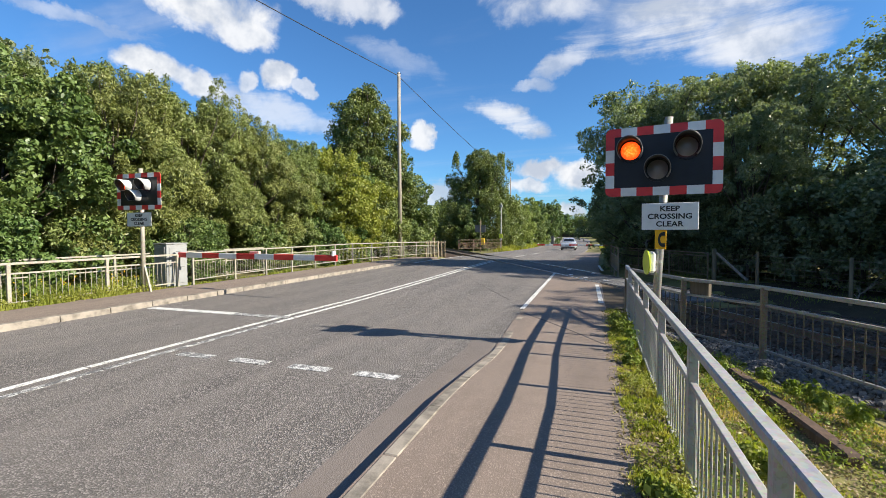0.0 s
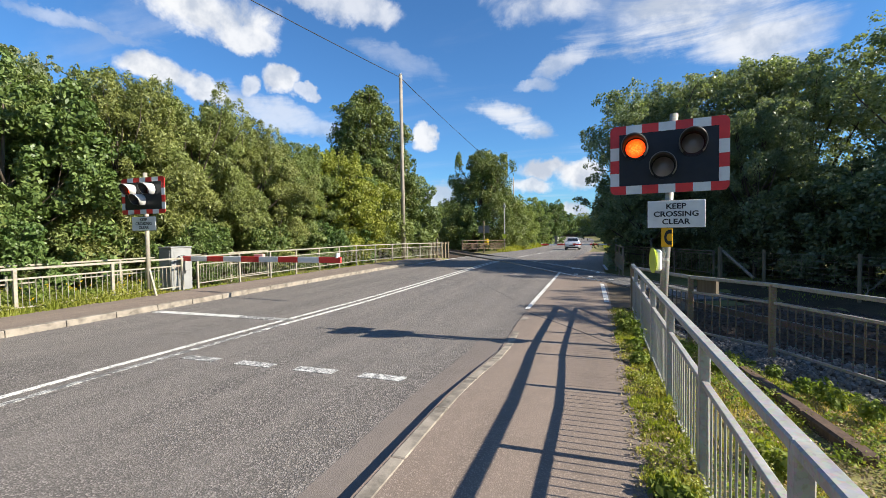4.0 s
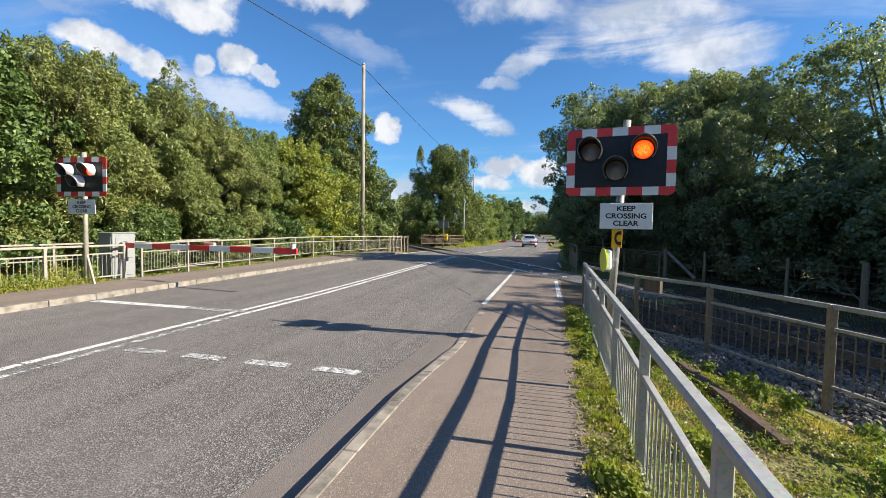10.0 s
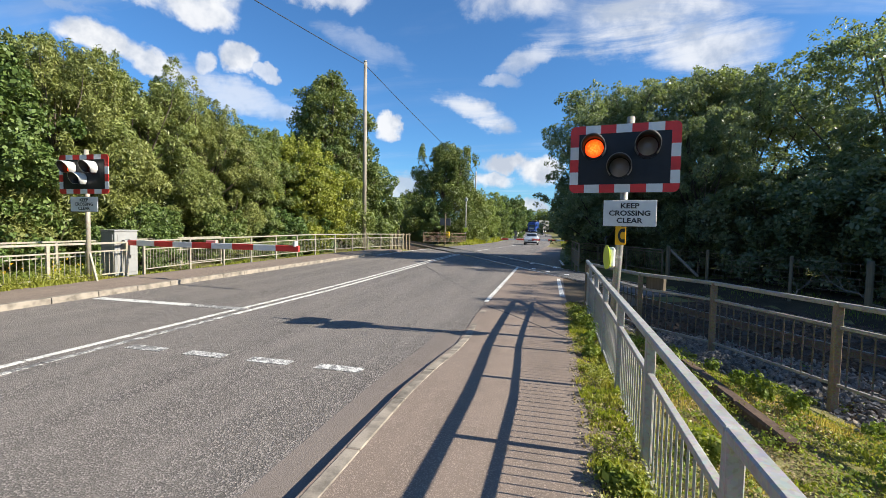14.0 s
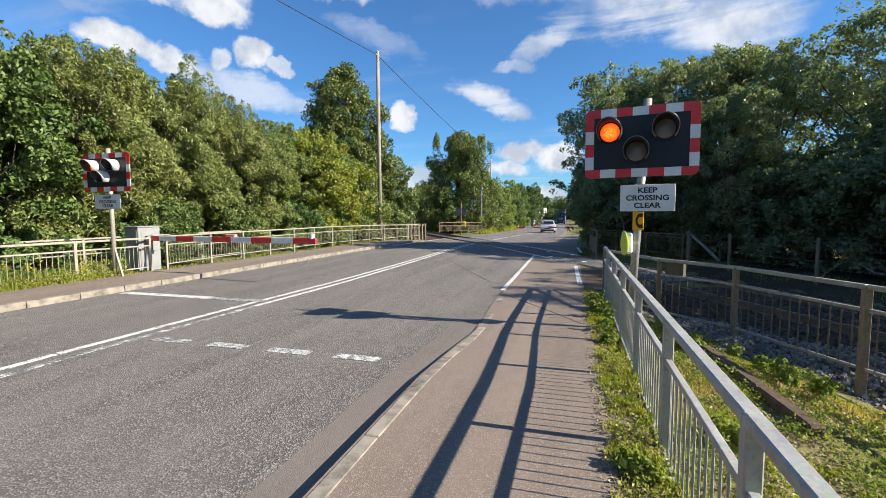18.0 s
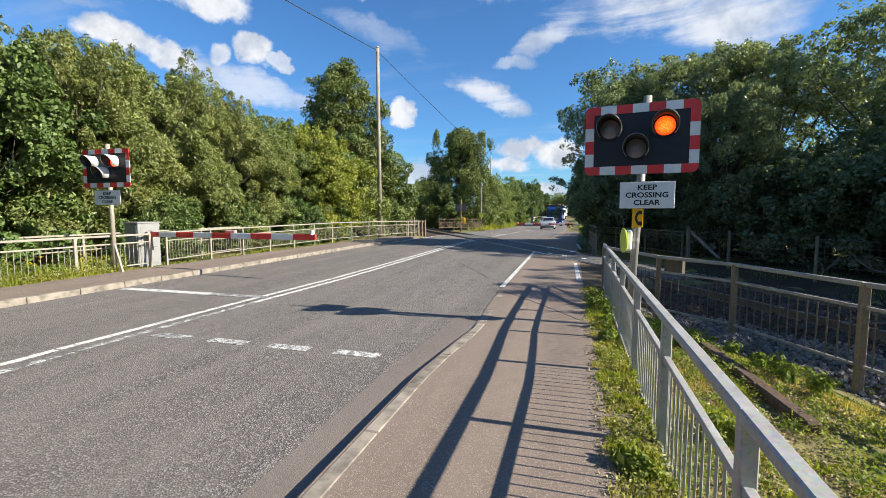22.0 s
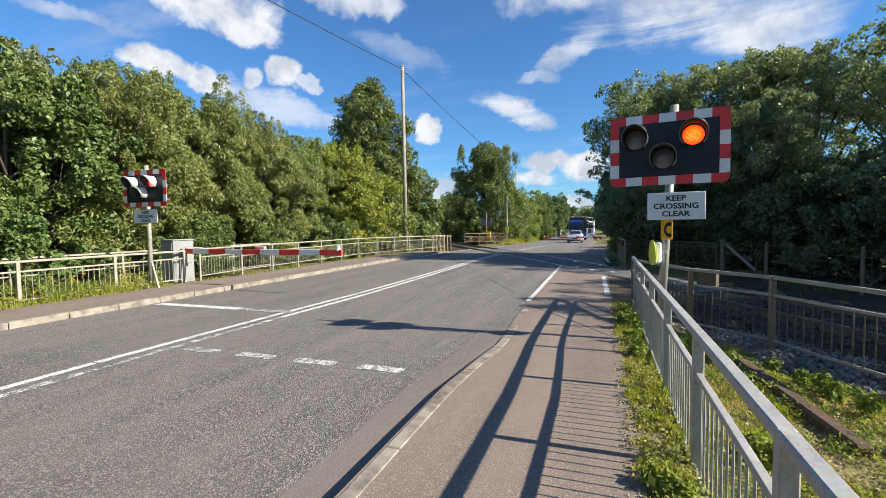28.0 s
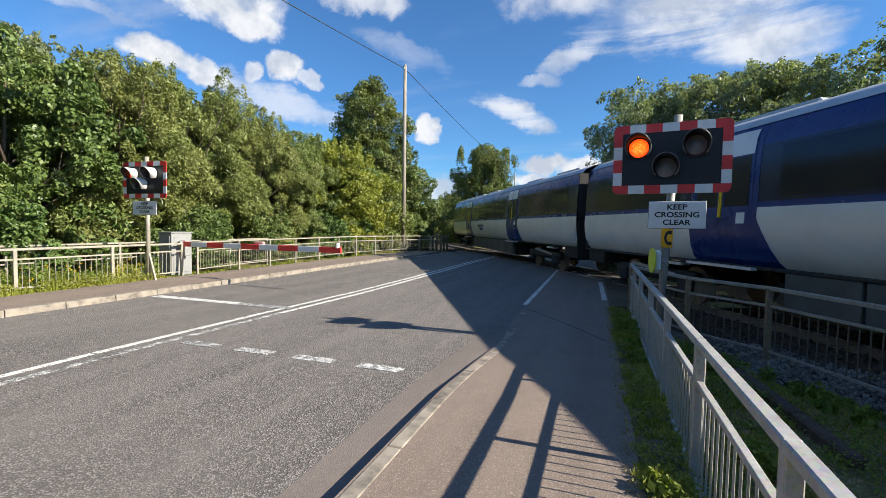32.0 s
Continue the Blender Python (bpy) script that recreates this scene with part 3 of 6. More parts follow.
SEAMS = [[(-5.41, 18.0), (-4.4, 15.9), (-3.3, 13.6), (-1.9, 10.77)]]
PATH_SEAM = [(-1.29, 9.03), (-0.75, 8.3), (-0.22, 7.52), (0.23, 6.8)]
M["tar"] = asphalt("tar_joint", (0.075, 0.07, 0.066), (0.11, 0.10, 0.095), (0.18, 0.17, 0.16), 0.2)
seams()


# ---- the railway line ----
def railway():
    m = Matrix.Rotation(radians(TRACK_TURN), 4, "Z")

    def at(s, k, z):
        p = on_track(s, k)
        return (p.x, p.y, z + road_z(p.y) * 0.6)
    for s0, s1 in ((-40, 9.4), (30.5, 260)):
        mb = MB()
        ss = frange(s0, s1, 50)
        rows = ((-2.9, -0.34), (-1.9, -0.17), (-1.35, -0.13), (1.35, -0.13), (1.9, -0.15), (2.9, -0.34))
        for s in ss:
            for k, z in rows:
                mb.v.append(at(s, TRACK + k, z))
        n = len(rows)
        for i in range(len(ss) - 1):
            for j in range(n - 1):
                mb.f.append((n * i + j, n * i + j + 1, n * i + j + n + 1, n * i + j + n))
        setting("ballast_bed", mb, M["ballast"], "bed of rusty crushed stone under the track, darkened for tree shade", "ballast")
    ss = frange(-40, 9.4, 26) + frange(11, 260, 125)
    for side in (-0.8, 0.8):
        k = TRACK + side
        foot, web, head = MB(), MB(), MB()
        for a, b in zip(ss, ss[1:]):
            foot.bar(at(a, k, -0.115), at(b, k, -0.115), 0.14, 0.025)
            web.bar(at(a, k, -0.06), at(b, k, -0.06), 0.022, 0.09)
            head.bar(at(a, k, 0.0), at(b, k, 0.0), 0.07, 0.04)
        line = tagged(new("rail", web.mesh("rail", M["rail"])), "rusty steel running rail with a polished head", "rail", "rails", "structure")
        part("rail_foot", foot.mesh("rail_foot", M["rail"]), line)
        part("rail_head", head.mesh("rail_head", M["rail"], 0.006), line)
        top = MB()
        for a, b in zip(ss, ss[1:]):
            top.bar(at(a, k, 0.022), at(b, k, 0.022), 0.056, 0.004)
        part("running_surface", top.mesh("running_surface", M["rail_top"]), line, "polished running surface")
    # flangeways and the dark crossing panels between the rails
    for k, w in ((TRACK - 0.8 + 0.07, 0.06), (TRACK + 0.8 - 0.07, 0.05)):
        mb = MB().bar(at(9.5, k, 0.009), at(30.5, k, 0.009), w, 0.008)
        setting("flangeway", mb, M["cable"], "dark groove beside the rail", "crossing")
    i = 0
    s = 9.6
    while s < 30:
        for k0, k1 in ((TRACK - 0.66, TRACK - 0.01), (TRACK + 0.01, TRACK + 0.66)):
            mb = MB()
            a, b, c, d = at(s, k0, 0.016), at(s, k1, 0.016), at(s + 1.78, k1, 0.016), at(s + 1.78, k0, 0.016)
            mb.add([(p[0], p[1], p[2] - 0.05) for p in (a, b, c, d)] + [a, b, c, d], ((0, 3, 2, 1), (4, 5, 6, 7), (0, 1, 5, 4), (1, 2, 6, 5), (2, 3, 7, 6), (3, 0, 4, 7)))
            tagged(new("crossing_panel", mb.mesh("crossing_panel", M["panel"], 0.006)), "dark grey crossing deck panel between the rails", "panel", "crossing deck panels", "structure")
        s += 1.8
    # sleepers
    sl = None
    for s in frange(-22, 9.0, 47) + frange(31, 60, 44):
        p = at(s, TRACK, -0.155)
        if sl is None:
            me = MB().box(-1.3, 1.3, -0.125, 0.125, -0.07, 0.035).mesh("sleeper", M["dark_wood"], 0.012)
        sl = tagged(new("sleeper", me), "dark weathered sleeper under the rails", "sleeper", "sleepers", "structure")
        sl.matrix_basis = Matrix.Translation(p) @ m


def far_cess():
    """Dark leaf mould between the far ballast and the bushes."""
    mb = MB()
    ss, ks = frange(-14, 14, 40), frange(TRACK + 2.2, TRACK + 9.0, 12)
    for s in ss:
        for k in ks:
            p = on_track(s, k)
            mb.v.append((p.x, p.y, ground_z(p.x, p.y) + 0.02 + 0.05 * noise.noise((p.x * 1.3, p.y * 1.3, 4.0))))
    n = len(ks)
    mb.f += [(n * i + j, n * i + j + 1, n * i + j + n + 1, n * i + j + n) for i in range(len(ss) - 1) for j in range(n - 1)]
    setting("leaf_mould", mb, M["mould"], "dark leaf mould under the trackside trees", "ground", 0, True)


M["mould"] = ground_mat("leaf_mould", ((0.3, (0.02, 0.015, 0.01)), (0.55, (0.06, 0.045, 0.028)), (0.8, (0.12, 0.095, 0.055))), 3, 45, 0.8)
# rusty stone, its colour also darkened for the shade of the trees
M["ballast"] = ground_mat("shaded_ballast", ((0.3, (0.028, 0.018, 0.012)), (0.5, (0.075, 0.05, 0.033)), (0.75, (0.135, 0.095, 0.066))), 14, 60, 1.0)
M["panel"] = asphalt("crossing_deck", (0.10, 0.098, 0.098), (0.14, 0.135, 0.13), (0.22, 0.215, 0.21), 0.2)
railway()
far_cess()


# ---- fences ----
def guard_rail(name, points, top, mid, low, mat, label, bars=0.10, post=0.06, rail=0.07, group="guard rails", barw=0.013, has_low=True, rail_mat=None, bar_mat=None):
    """Pedestrian guard rail: posts, a broad top rail, a middle and a bottom rail and upright bars; one panel from post to post."""
    rails, bar = M[rail_mat or mat], M[bar_mat or mat]
    root = thing(name, Matrix.Translation(points[0]), label, "guard rail", group)
    o = Vector(points[0])
    for i, p in enumerate(points):
        v = Vector(p) - o
        part("post", MB().box(v.x - post / 2, v.x + post / 2, v.y - post / 2, v.y + post / 2, v.z - 0.25, v.z + top - rail * 0.4).mesh("post", M[mat], 0.006), root)
        if i + 1 == len(points):
            break
        w = Vector(points[i + 1]) - o
        up = Vector((0, 0, 1))
        part("top_rail", MB().bar(v + up * (top - rail / 2), w + up * (top - rail / 2), rail, rail * 0.8).mesh("top_rail", rails, 0.008), root)
        side = (w - v).normalized()
        a, b = v + side * (post / 2), w - side * (post / 2)
        part("middle_rail", MB().bar(a + up * mid, b + up * mid, rail * 0.62, rail * 0.55).mesh("middle_rail", rails, 0.004), root)
        if has_low:
            part("bottom_rail", MB().bar(a + up * low, b + up * low, rail * 0.55, rail * 0.5).mesh("bottom_rail", rails, 0.004), root)
        if bars:
            n = max(2, round((w - v).length / bars))
            me = MB().tube((0, 0, low), (0, 0, mid), barw / 2, None, 6).mesh("upright", bar, 0, None)
            for k in range(1, n):
                q = v.lerp(w, k / n)
                part("upright", me, root, "", Matrix.Translation(q))
    return root


def along(points, step):
    """Posts at even steps along a line of corners."""
    pts = [Vector(p) for p in points]
    out = [pts[0]]
    for a, b in zip(pts, pts[1:]):
        n = max(1, round((b - a).length / step))
        out += [a.lerp(b, i / n) for i in range(1, n + 1)]
    return out


def fences():
    ys = [-1.12 + 1.42 * i for i in range(8)]
    line = [(0.595 + 0.009 * y, y, -0.02) for y in ys]
    line.append((0.69, 9.85, -0.02))
    guard_rail("guard_rail", line, 1.0, 0.715, 0.10, "galv", "galvanised steel pedestrian guard rail along the footpath", 0.105, 0.06, 0.064)
    back = [(0.69, 9.85, -0.1), (1.44, 8.15, -0.12), (2.27, 7.22, -0.12), (2.97, 5.64, -0.12)]
    for i in range(1, 7):
        back.append((2.97 + 0.70 * i, 5.64 - 1.58 * i, -0.12))
    guard_rail("track_rail", back, 1.03, 0.755, 0.13, "ochre_steel", "weathered steel guard rail beside the railway", 0.125, 0.075, 0.065, barw=0.018, rail_mat="dull_post", bar_mat="shaded_bar")
    far = along([(-11.28, -6, 0.1), (-11.34, 9.68, 0.1)], 1.96)
    guard_rail("roadside_rail", far, 0.96, 0.72, 0.12, "pale_steel", "pale painted steel guard rail among weeds", 0.12, 0.07, 0.065)
    far = along([(-11.55, 10.4, 0.1), (-11.85, 12.4, 0.1), (-12.0, 15.7, 0.1), (-12.0, 20.7, 0.12), (-11.4, 26, 0.08), (-11.0, 31.5, 0.0)], 1.85)
    guard_rail("roadside_rail", far, 0.97, 0.70, 0.12, "pale_steel", "pale painted steel guard rail towards the crossing", 0.13, 0.06, 0.06)
    far = along([(-12.9, -4, 0.0), (-12.9, 9.0, 0.0), (-13.3, 15.5, 0.0)], 2.6)
    guard_rail("inner_rail", far, 1.05, 0.6, 0.12, "pale_steel", "pale steel rail behind the roadside guard rail", 0, 0.06, 0.06)
    far = along([(-13.8, 46.3, -0.25), (-9.9, 50.3, -0.3)], 1.9)
    guard_rail("brown_rail", far, 1.1, 0.75, 0.15, "brown_steel", "brown weathered guard rail across the line", 0.14, 0.07, 0.07, barw=0.05)
    far = along([(0.95, 18.2, 0.0), (0.85, 22.0, -0.02), (0.95, 30, -0.1), (1.3, 40, -0.28)], 1.9)
    guard_rail("side_rail", far, 1.05, 0.7, 0.12, "rusty", "dull steel guard rail in the shade", 0.13, 0.06, 0.055)


fences()


# ---- signals ----
def stripe_border(parent, w, h, band, y):
    """The board's red and white border: alternating plates, the corners rounded."""
    nx, nz = 7, 5
    r = 0.075
    xs = [-w / 2 + w * i / nx for i in range(nx + 1)]
    zs = [-h / 2 + h * i / nz for i in range(nz + 1)]
    sx, sz = w / nx, h / nz

    def plate(x0, x1, z0, z1, red, corner=None):
        out = []
        for cx, cz in ((x0, z0), (x1, z0), (x1, z1), (x0, z1)):
            if corner and abs(cx - corner[0]) < 1e-6 and abs(cz - corner[1]) < 1e-6:
                ox, oz = cx - math.copysign(r, cx), cz - math.copysign(r, cz)
                base = math.atan2(math.copysign(1, cz), math.copysign(1, cx))
                out += [(ox + r * math.cos(base + t), oz + r * math.sin(base + t)) for t in [(-0.25 + 0.5 * i / 6) * math.pi for i in range(7)]]
            else:
                out.append((cx, cz))
        part("border_plate", MB().prism(out, y - 0.006, y + 0.006).mesh("border_plate", M["red" if red else "white"]), parent)
    for i in range(nx):
        for z0, z1, cz in ((h / 2 - band, h / 2, h / 2), (-h / 2, -h / 2 + band, -h / 2)):
            corner = (xs[0], cz) if i == 0 else (xs[nx], cz) if i == nx - 1 else None
            plate(xs[i], xs[i + 1], z0, z1, i % 2 == 0, corner)
    inner = [-h / 2 + band + (h - 2 * band) * i / 4 for i in range(5)]
    for i in range(4):
        for x0, x1 in ((-w / 2, -w / 2 + band), (w / 2 - band, w / 2)):
            plate(x0, x1, inner[i], inner[i + 1], i % 2 == 1)


LAMPS = []


def hood(r, depth):
    """A visor: a tube cut away below, longest at the top."""
    mb = MB()
    n = 20
    for shell in (r + 0.012, r + 0.004):
        for i in range(n + 1):
            t = math.pi * (-0.25 + 1.5 * i / n)
            c, s = math.cos(t), math.sin(t)
            reach = depth * (0.5 + 0.5 * max(0, (s + 0.75) / 1.75))
            mb.v += [(shell * c, 0, shell * s), (shell * c, -reach, shell * s)]
    k = 2 * (n + 1)
    for i in range(n):
        a = 2 * i
        mb.f += [(a, a + 2, a + 3, a + 1), (k + a, k + a + 1, k + a + 3, k + a + 2), (a + 1, a + 3, k + a + 3, k + a + 1)]
    return mb


def signal(base, post_h, board_z, w, h, face, post_lean, extras, post_mat="galv"):  # extras: the plate
    """Flashing road signal: post, chequered board, three hooded lamps and a plate."""
    root = thing("crossing_signal", Matrix.Translation(base), "crossing signal with red and white bordered black lamp board", "signal", "crossing signals")
    lean = Vector(post_lean)
    top = Vector((0, 0, post_h)) + lean
    part("post", MB().tube((0, 0, -0.3), top, 0.052, 0.052, 16).mesh("post", M[post_mat], 0, True), root, "round grey steel post")
    front = pose(lean.x * board_z / post_h, lean.y * board_z / post_h, board_z, 0, 0, face) @ Matrix.Translation((extras.get("board_x", 0), 0, 0))
    board = part("board", MB().box(-w / 2 + 0.02, w / 2 - 0.02, -0.075, -0.067, -h / 2 + 0.02, h / 2 - 0.02).mesh("board", M["black"], 0.002), root, "matt black signal board", front)
    stripe_border(board, w, h, 0.115 if h > 0.8 else 0.1, -0.078)
    for bz in (-0.25, 0.25):
        part("bracket", MB().bar((-0.12, -0.058, bz), (0.12, -0.058, bz), 0.02, 0.04).mesh("bracket", M["galv"]), board)
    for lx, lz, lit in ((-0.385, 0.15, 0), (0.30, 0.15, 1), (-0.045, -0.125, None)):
        r = 0.13
        lamp = part("lamp", MB().tube((lx, -0.05, lz), (lx, -0.09, lz), r + 0.036, r + 0.034, 24, False).tube((lx, -0.062, lz), (lx, 0.17, lz), r + 0.034, r + 0.02, 24).mesh("lamp", M["black"], 0, None), board, "black lamp housing")
        visor = part("hood", hood(r + 0.020, extras["reach"]).mesh("hood", M[extras["hood"]], 0, True), lamp, "white visor, dark inside", Matrix.Translation((lx, -0.078, lz)))
        part("hood_lining", hood(r + 0.011, extras["reach"] + 0.001).mesh("hood_lining", M["lining"], 0, True), visor)
        if lit is None:
            part("lens", dome(r, -0.01, M["greyed_lens"]), lamp, "amber lens, unlit, greyed for the sky's reflection", Matrix.Translation((lx, -0.085, lz)))
        else:
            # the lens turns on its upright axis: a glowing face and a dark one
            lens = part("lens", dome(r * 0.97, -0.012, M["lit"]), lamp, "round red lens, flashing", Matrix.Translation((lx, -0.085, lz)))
            part("lens_back", dome(r * 0.97, -0.012, M["greyed_lens"]), lens, "unlit face of the lens, greyed for the sky's reflection", pose(0, 0, 0, 0, 0, 180))
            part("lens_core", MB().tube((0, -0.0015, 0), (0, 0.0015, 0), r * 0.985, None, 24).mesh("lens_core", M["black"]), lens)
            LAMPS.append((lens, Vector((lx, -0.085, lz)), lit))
    sign_w, sign_h, sz = extras["sign_w"], 0.36, extras["sign_z"]
    sm = pose(lean.x * sz / post_h, lean.y * sz / post_h, sz, 0, 0, face) @ Matrix.Translation((extras.get("sign_x", 0), 0, 0))
    sign = part("sign", MB().box(-sign_w / 2, sign_w / 2, -0.074, -0.064, -sign_h / 2, sign_h / 2).mesh("sign", M["white"], 0.004), root, "white plate lettered KEEP CROSSING CLEAR", sm)
    part("sign_edge", MB().box(-sign_w / 2 - 0.006, sign_w / 2 + 0.006, -0.066, -0.056, -sign_h / 2 - 0.006, sign_h / 2 + 0.006).mesh("sign_edge", M["ink"]), sign)
    for i, word in enumerate(("KEEP", "CROSSING", "CLEAR")):
        part("word", lettering(word, 0.098 if sign_w < 0.8 else 0.108, M["ink"], 0.0025), sign, "", pose(0, -0.0765, 0.100 - 0.102 * i, 90, 0, 0) @ Matrix.Diagonal((1.13, 1.0, 1.0, 1.0)))
    return root, board


def dome(r, bulge, mat):
    mb = MB()
    n, rings = 24, 5
    mb.v.append((0, bulge * 2.2, 0))
    for j in range(1, rings + 1):
        q = j / rings
        for i in range(n):
            t = 2 * math.pi * i / n
            mb.v.append((r * q * math.cos(t), bulge * 2.2 * (1 - q * q) - 0.004, r * q * math.sin(t)))
    for i in range(n):
        mb.f.append((0, 1 + (i + 1) % n, 1 + i))
    for j in range(rings - 1):
        for i in range(n):
            a, b = 1 + j * n, 1 + (j + 1) * n
            mb.f.append((a + i, a + (i + 1) % n, b + (i + 1) % n, b + i))
    return mb.mesh("lens", mat, 0, True)


M["lining"] = plain("hood_lining", (0.022, 0.022, 0.024), 0.5)
M["hood"] = plain("hood_white", (0.66, 0.65, 0.62), 0.45)
# grey base colour stands for the sky reflected in the unlit lens
M["greyed_lens"] = plain("greyed_lens", (0.24, 0.225, 0.245), 0.2)
M["hood_grey"] = plain("hood_grey", (0.20, 0.20, 0.20), 0.45)
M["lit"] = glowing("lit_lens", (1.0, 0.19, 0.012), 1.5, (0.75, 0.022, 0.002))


M["amber_plate"] = plain("amber_plate", (0.88, 0.43, 0.008), 0.45, 0, 0.08)


def phone_plate(root, z, x):
    """Yellow plate with a telephone, and the lime disc edge-on below it."""
    plate = part("phone_plate", MB().box(-0.07, 0.07, -0.066, -0.058, -0.13, 0.13).mesh("phone_plate", M["amber_plate"], 0.004), root, "yellow plate with a black telephone", pose(x, 0, z))
    steps = [radians(-78 + 15.6 * i) for i in range(11)]
    outline = [(0.030 - 0.064 * math.cos(q), 0.100 * math.sin(q)) for q in steps] + [(0.056, 0.100), (0.056, 0.050), (0.012, 0.050)]
    outline += [(0.024 - 0.030 * math.cos(q), 0.046 * math.sin(q)) for q in (0.6, 0.0, -0.6)] + [(0.012, -0.050), (0.056, -0.050), (0.056, -0.100)]
    part("telephone", MB().prism(outline, -0.071, -0.066).mesh("telephone", M["ink"]), plate)
    disc = part("disc_sign", MB().tube((-0.15, -0.02, 0), (-0.165, -0.02, 0), 0.17, 0.17, 28).mesh("disc_sign", M["lime"], 0, None), root, "lime round sign seen nearly edge-on", pose(x - 0.017, -0.02, z - 0.31, 0, 0, 8))
    part("disc_back", MB().box(-0.147, -0.055, -0.10, 0.06, -0.145, 0.145).mesh("disc_back", M["white"], 0.03, None), disc, "pale housing behind the disc")
    part("clip", MB().tube((-0.10, 0, 0), (0.0, 0, 0), 0.012).mesh("clip", M["galv"]), disc)
    part("clamp", MB().tube((x - 0.017, 0, z - 0.32), (x - 0.017, 0, z - 0.28), 0.06, 0.06, 16).mesh("clamp", M["galv"]), root)


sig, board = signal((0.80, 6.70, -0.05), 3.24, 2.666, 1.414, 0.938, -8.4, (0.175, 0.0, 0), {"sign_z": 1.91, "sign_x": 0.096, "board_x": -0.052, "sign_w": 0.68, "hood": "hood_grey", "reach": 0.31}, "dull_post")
phone_plate(sig, 1.60, 0.086)
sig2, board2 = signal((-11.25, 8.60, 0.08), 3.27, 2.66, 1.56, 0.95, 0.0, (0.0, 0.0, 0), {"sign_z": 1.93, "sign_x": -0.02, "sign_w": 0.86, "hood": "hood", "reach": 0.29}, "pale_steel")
part("foot_bracket", MB().bar((0.25, 0, 0.0), (0.02, 0, 0.75), 0.05, 0.05).mesh("foot_bracket", M["pale_steel"], 0.006), sig2)


# ---- barriers ----
M["faded_red"] = plain("faded_red", (0.62, 0.36, 0.31), 0.5, 0, 0.15)
def barrier(base, turn, length, z, label, box=(0.75, 0.8, 1.24), tilt=0.0):
    root = thing("barrier", Matrix.Translation(base) @ Matrix.Rotation(radians(turn), 4, "Z"), label, "barrier", "barriers")
    cab = part("machine_cabinet", MB().box(-0.64, -0.09, -0.50, 0.14, 0, box[2]).mesh("machine_cabinet", M["grey_box"], 0.015), root, "grey steel machine cabinet")
    part("lid", MB().box(-0.66, -0.07, -0.52, 0.16, box[2], box[2] + 0.035).mesh("lid", M["grey_box"], 0.01), cab)
    part("cabinet_door", MB().box(-0.09, -0.078, -0.42, 0.06, 0.1, box[2] - 0.1).mesh("cabinet_door", M["grey_box"], 0.003), cab)
    part("panel", MB().box(-0.58, -0.15, -0.512, -0.50, 0.62, box[2] - 0.08).mesh("panel", M["grey_box"], 0.003), cab)
    part("door_handle", MB().box(-0.078, -0.06, -0.06, -0.02, 0.7, 0.82).mesh("door_handle", M["black"], 0.004), cab)
    part("pivot_bracket", MB().box(-0.10, 0.10, -0.22, -0.06, z - 0.35, z + 0.10).mesh("pivot_bracket", M["grey_box"], 0.012), root)
    part("counterweight_arm", MB().bar((-0.85, -0.22, z - 0.30), (0.05, -0.22, z), 0.05, 0.14).mesh("counterweight_arm", M["dark_paint"], 0.01), root)
    part("pivot", MB().tube((0.0, -0.33, z), (0.0, -0.16, z), 0.08, 0.09, 16).mesh("pivot", M["grey_box"]), root)
    n = 9
    x0 = 0.05
    arm = part("arm", MB().bar((x0, -0.24, z), (length, -0.24, z + tilt), 0.05, 0.125).mesh("arm", M["white"], 0.008), root, "red and white barrier arm")
    sl = tilt / (length - x0)
    unit = (length - x0) / (n - 0.45)
    for i in range(n):
        a, b = x0 + unit * max(0.04, i - 0.45), x0 + unit * (i + 0.55)
        part("band", MB().bar((a, -0.24, z + (a - x0) * sl), (b, -0.24, z + (b - x0) * sl), 0.058, 0.142).mesh("band", M["red" if i % 2 == 0 else "white"], 0.006), arm)
    part("tip_lamp", MB().tube((length - 0.1, -0.24, z + tilt + 0.05), (length - 0.1, -0.24, z + tilt + 0.17), 0.05, 0.045, 12).mesh("tip_lamp", M["white"], 0, None), arm)
    part("lamp_box", MB().box(length * 0.49, length * 0.49 + 0.34, -0.20, -0.10, z + 0.05, z + 0.15).mesh("lamp_box", M["faded_red"], 0.02), arm, "small faded pink lamp box")
    return root


M["dark_paint"] = plain("dark_paint", (0.05, 0.05, 0.05), 0.6)
barrier((-11.40, 10.0, 0.09), -5.0, 5.66, 0.93, "lowered red and white half barrier with grey machine cabinet", tilt=0.02)
barrier((1.5, 47.0, road_z(47)), 180.0, 7.0, 0.72, "lowered red and white half barrier on the far side")


# ---- overhead line ----
def pole(name, base, h, r, label, group="poles"):
    root = thing(name, Matrix.Translation(base), label, "pole", group)
    part("shaft", MB().tube((0, 0, -0.5), (0, 0, h), r, r * 0.72, 14).mesh("shaft", M["pole_wood"], 0, True), root)
    part("cap", MB().tube((0, 0, h), (0, 0, h + 0.10), r * 0.9, r * 0.5, 12).mesh("cap", M["galv"], 0, None), root)
    part("insulator", MB().tube((0, -0.16, h - 0.25), (0, -0.16, h - 0.1), 0.05, 0.04, 10).tube((0, -0.16, h - 0.2), (0, 0, h - 0.2), 0.02).mesh("insulator", M["grey_box"], 0, None), root)
    return root


pole("utility_pole", (-12.5, 27.9, 0), 12.38, 0.15, "tall weathered grey wooden utility pole")
pole("utility_pole", (-13.2, 75, 0.4), 10.4, 0.14, "distant wooden utility pole among trees")


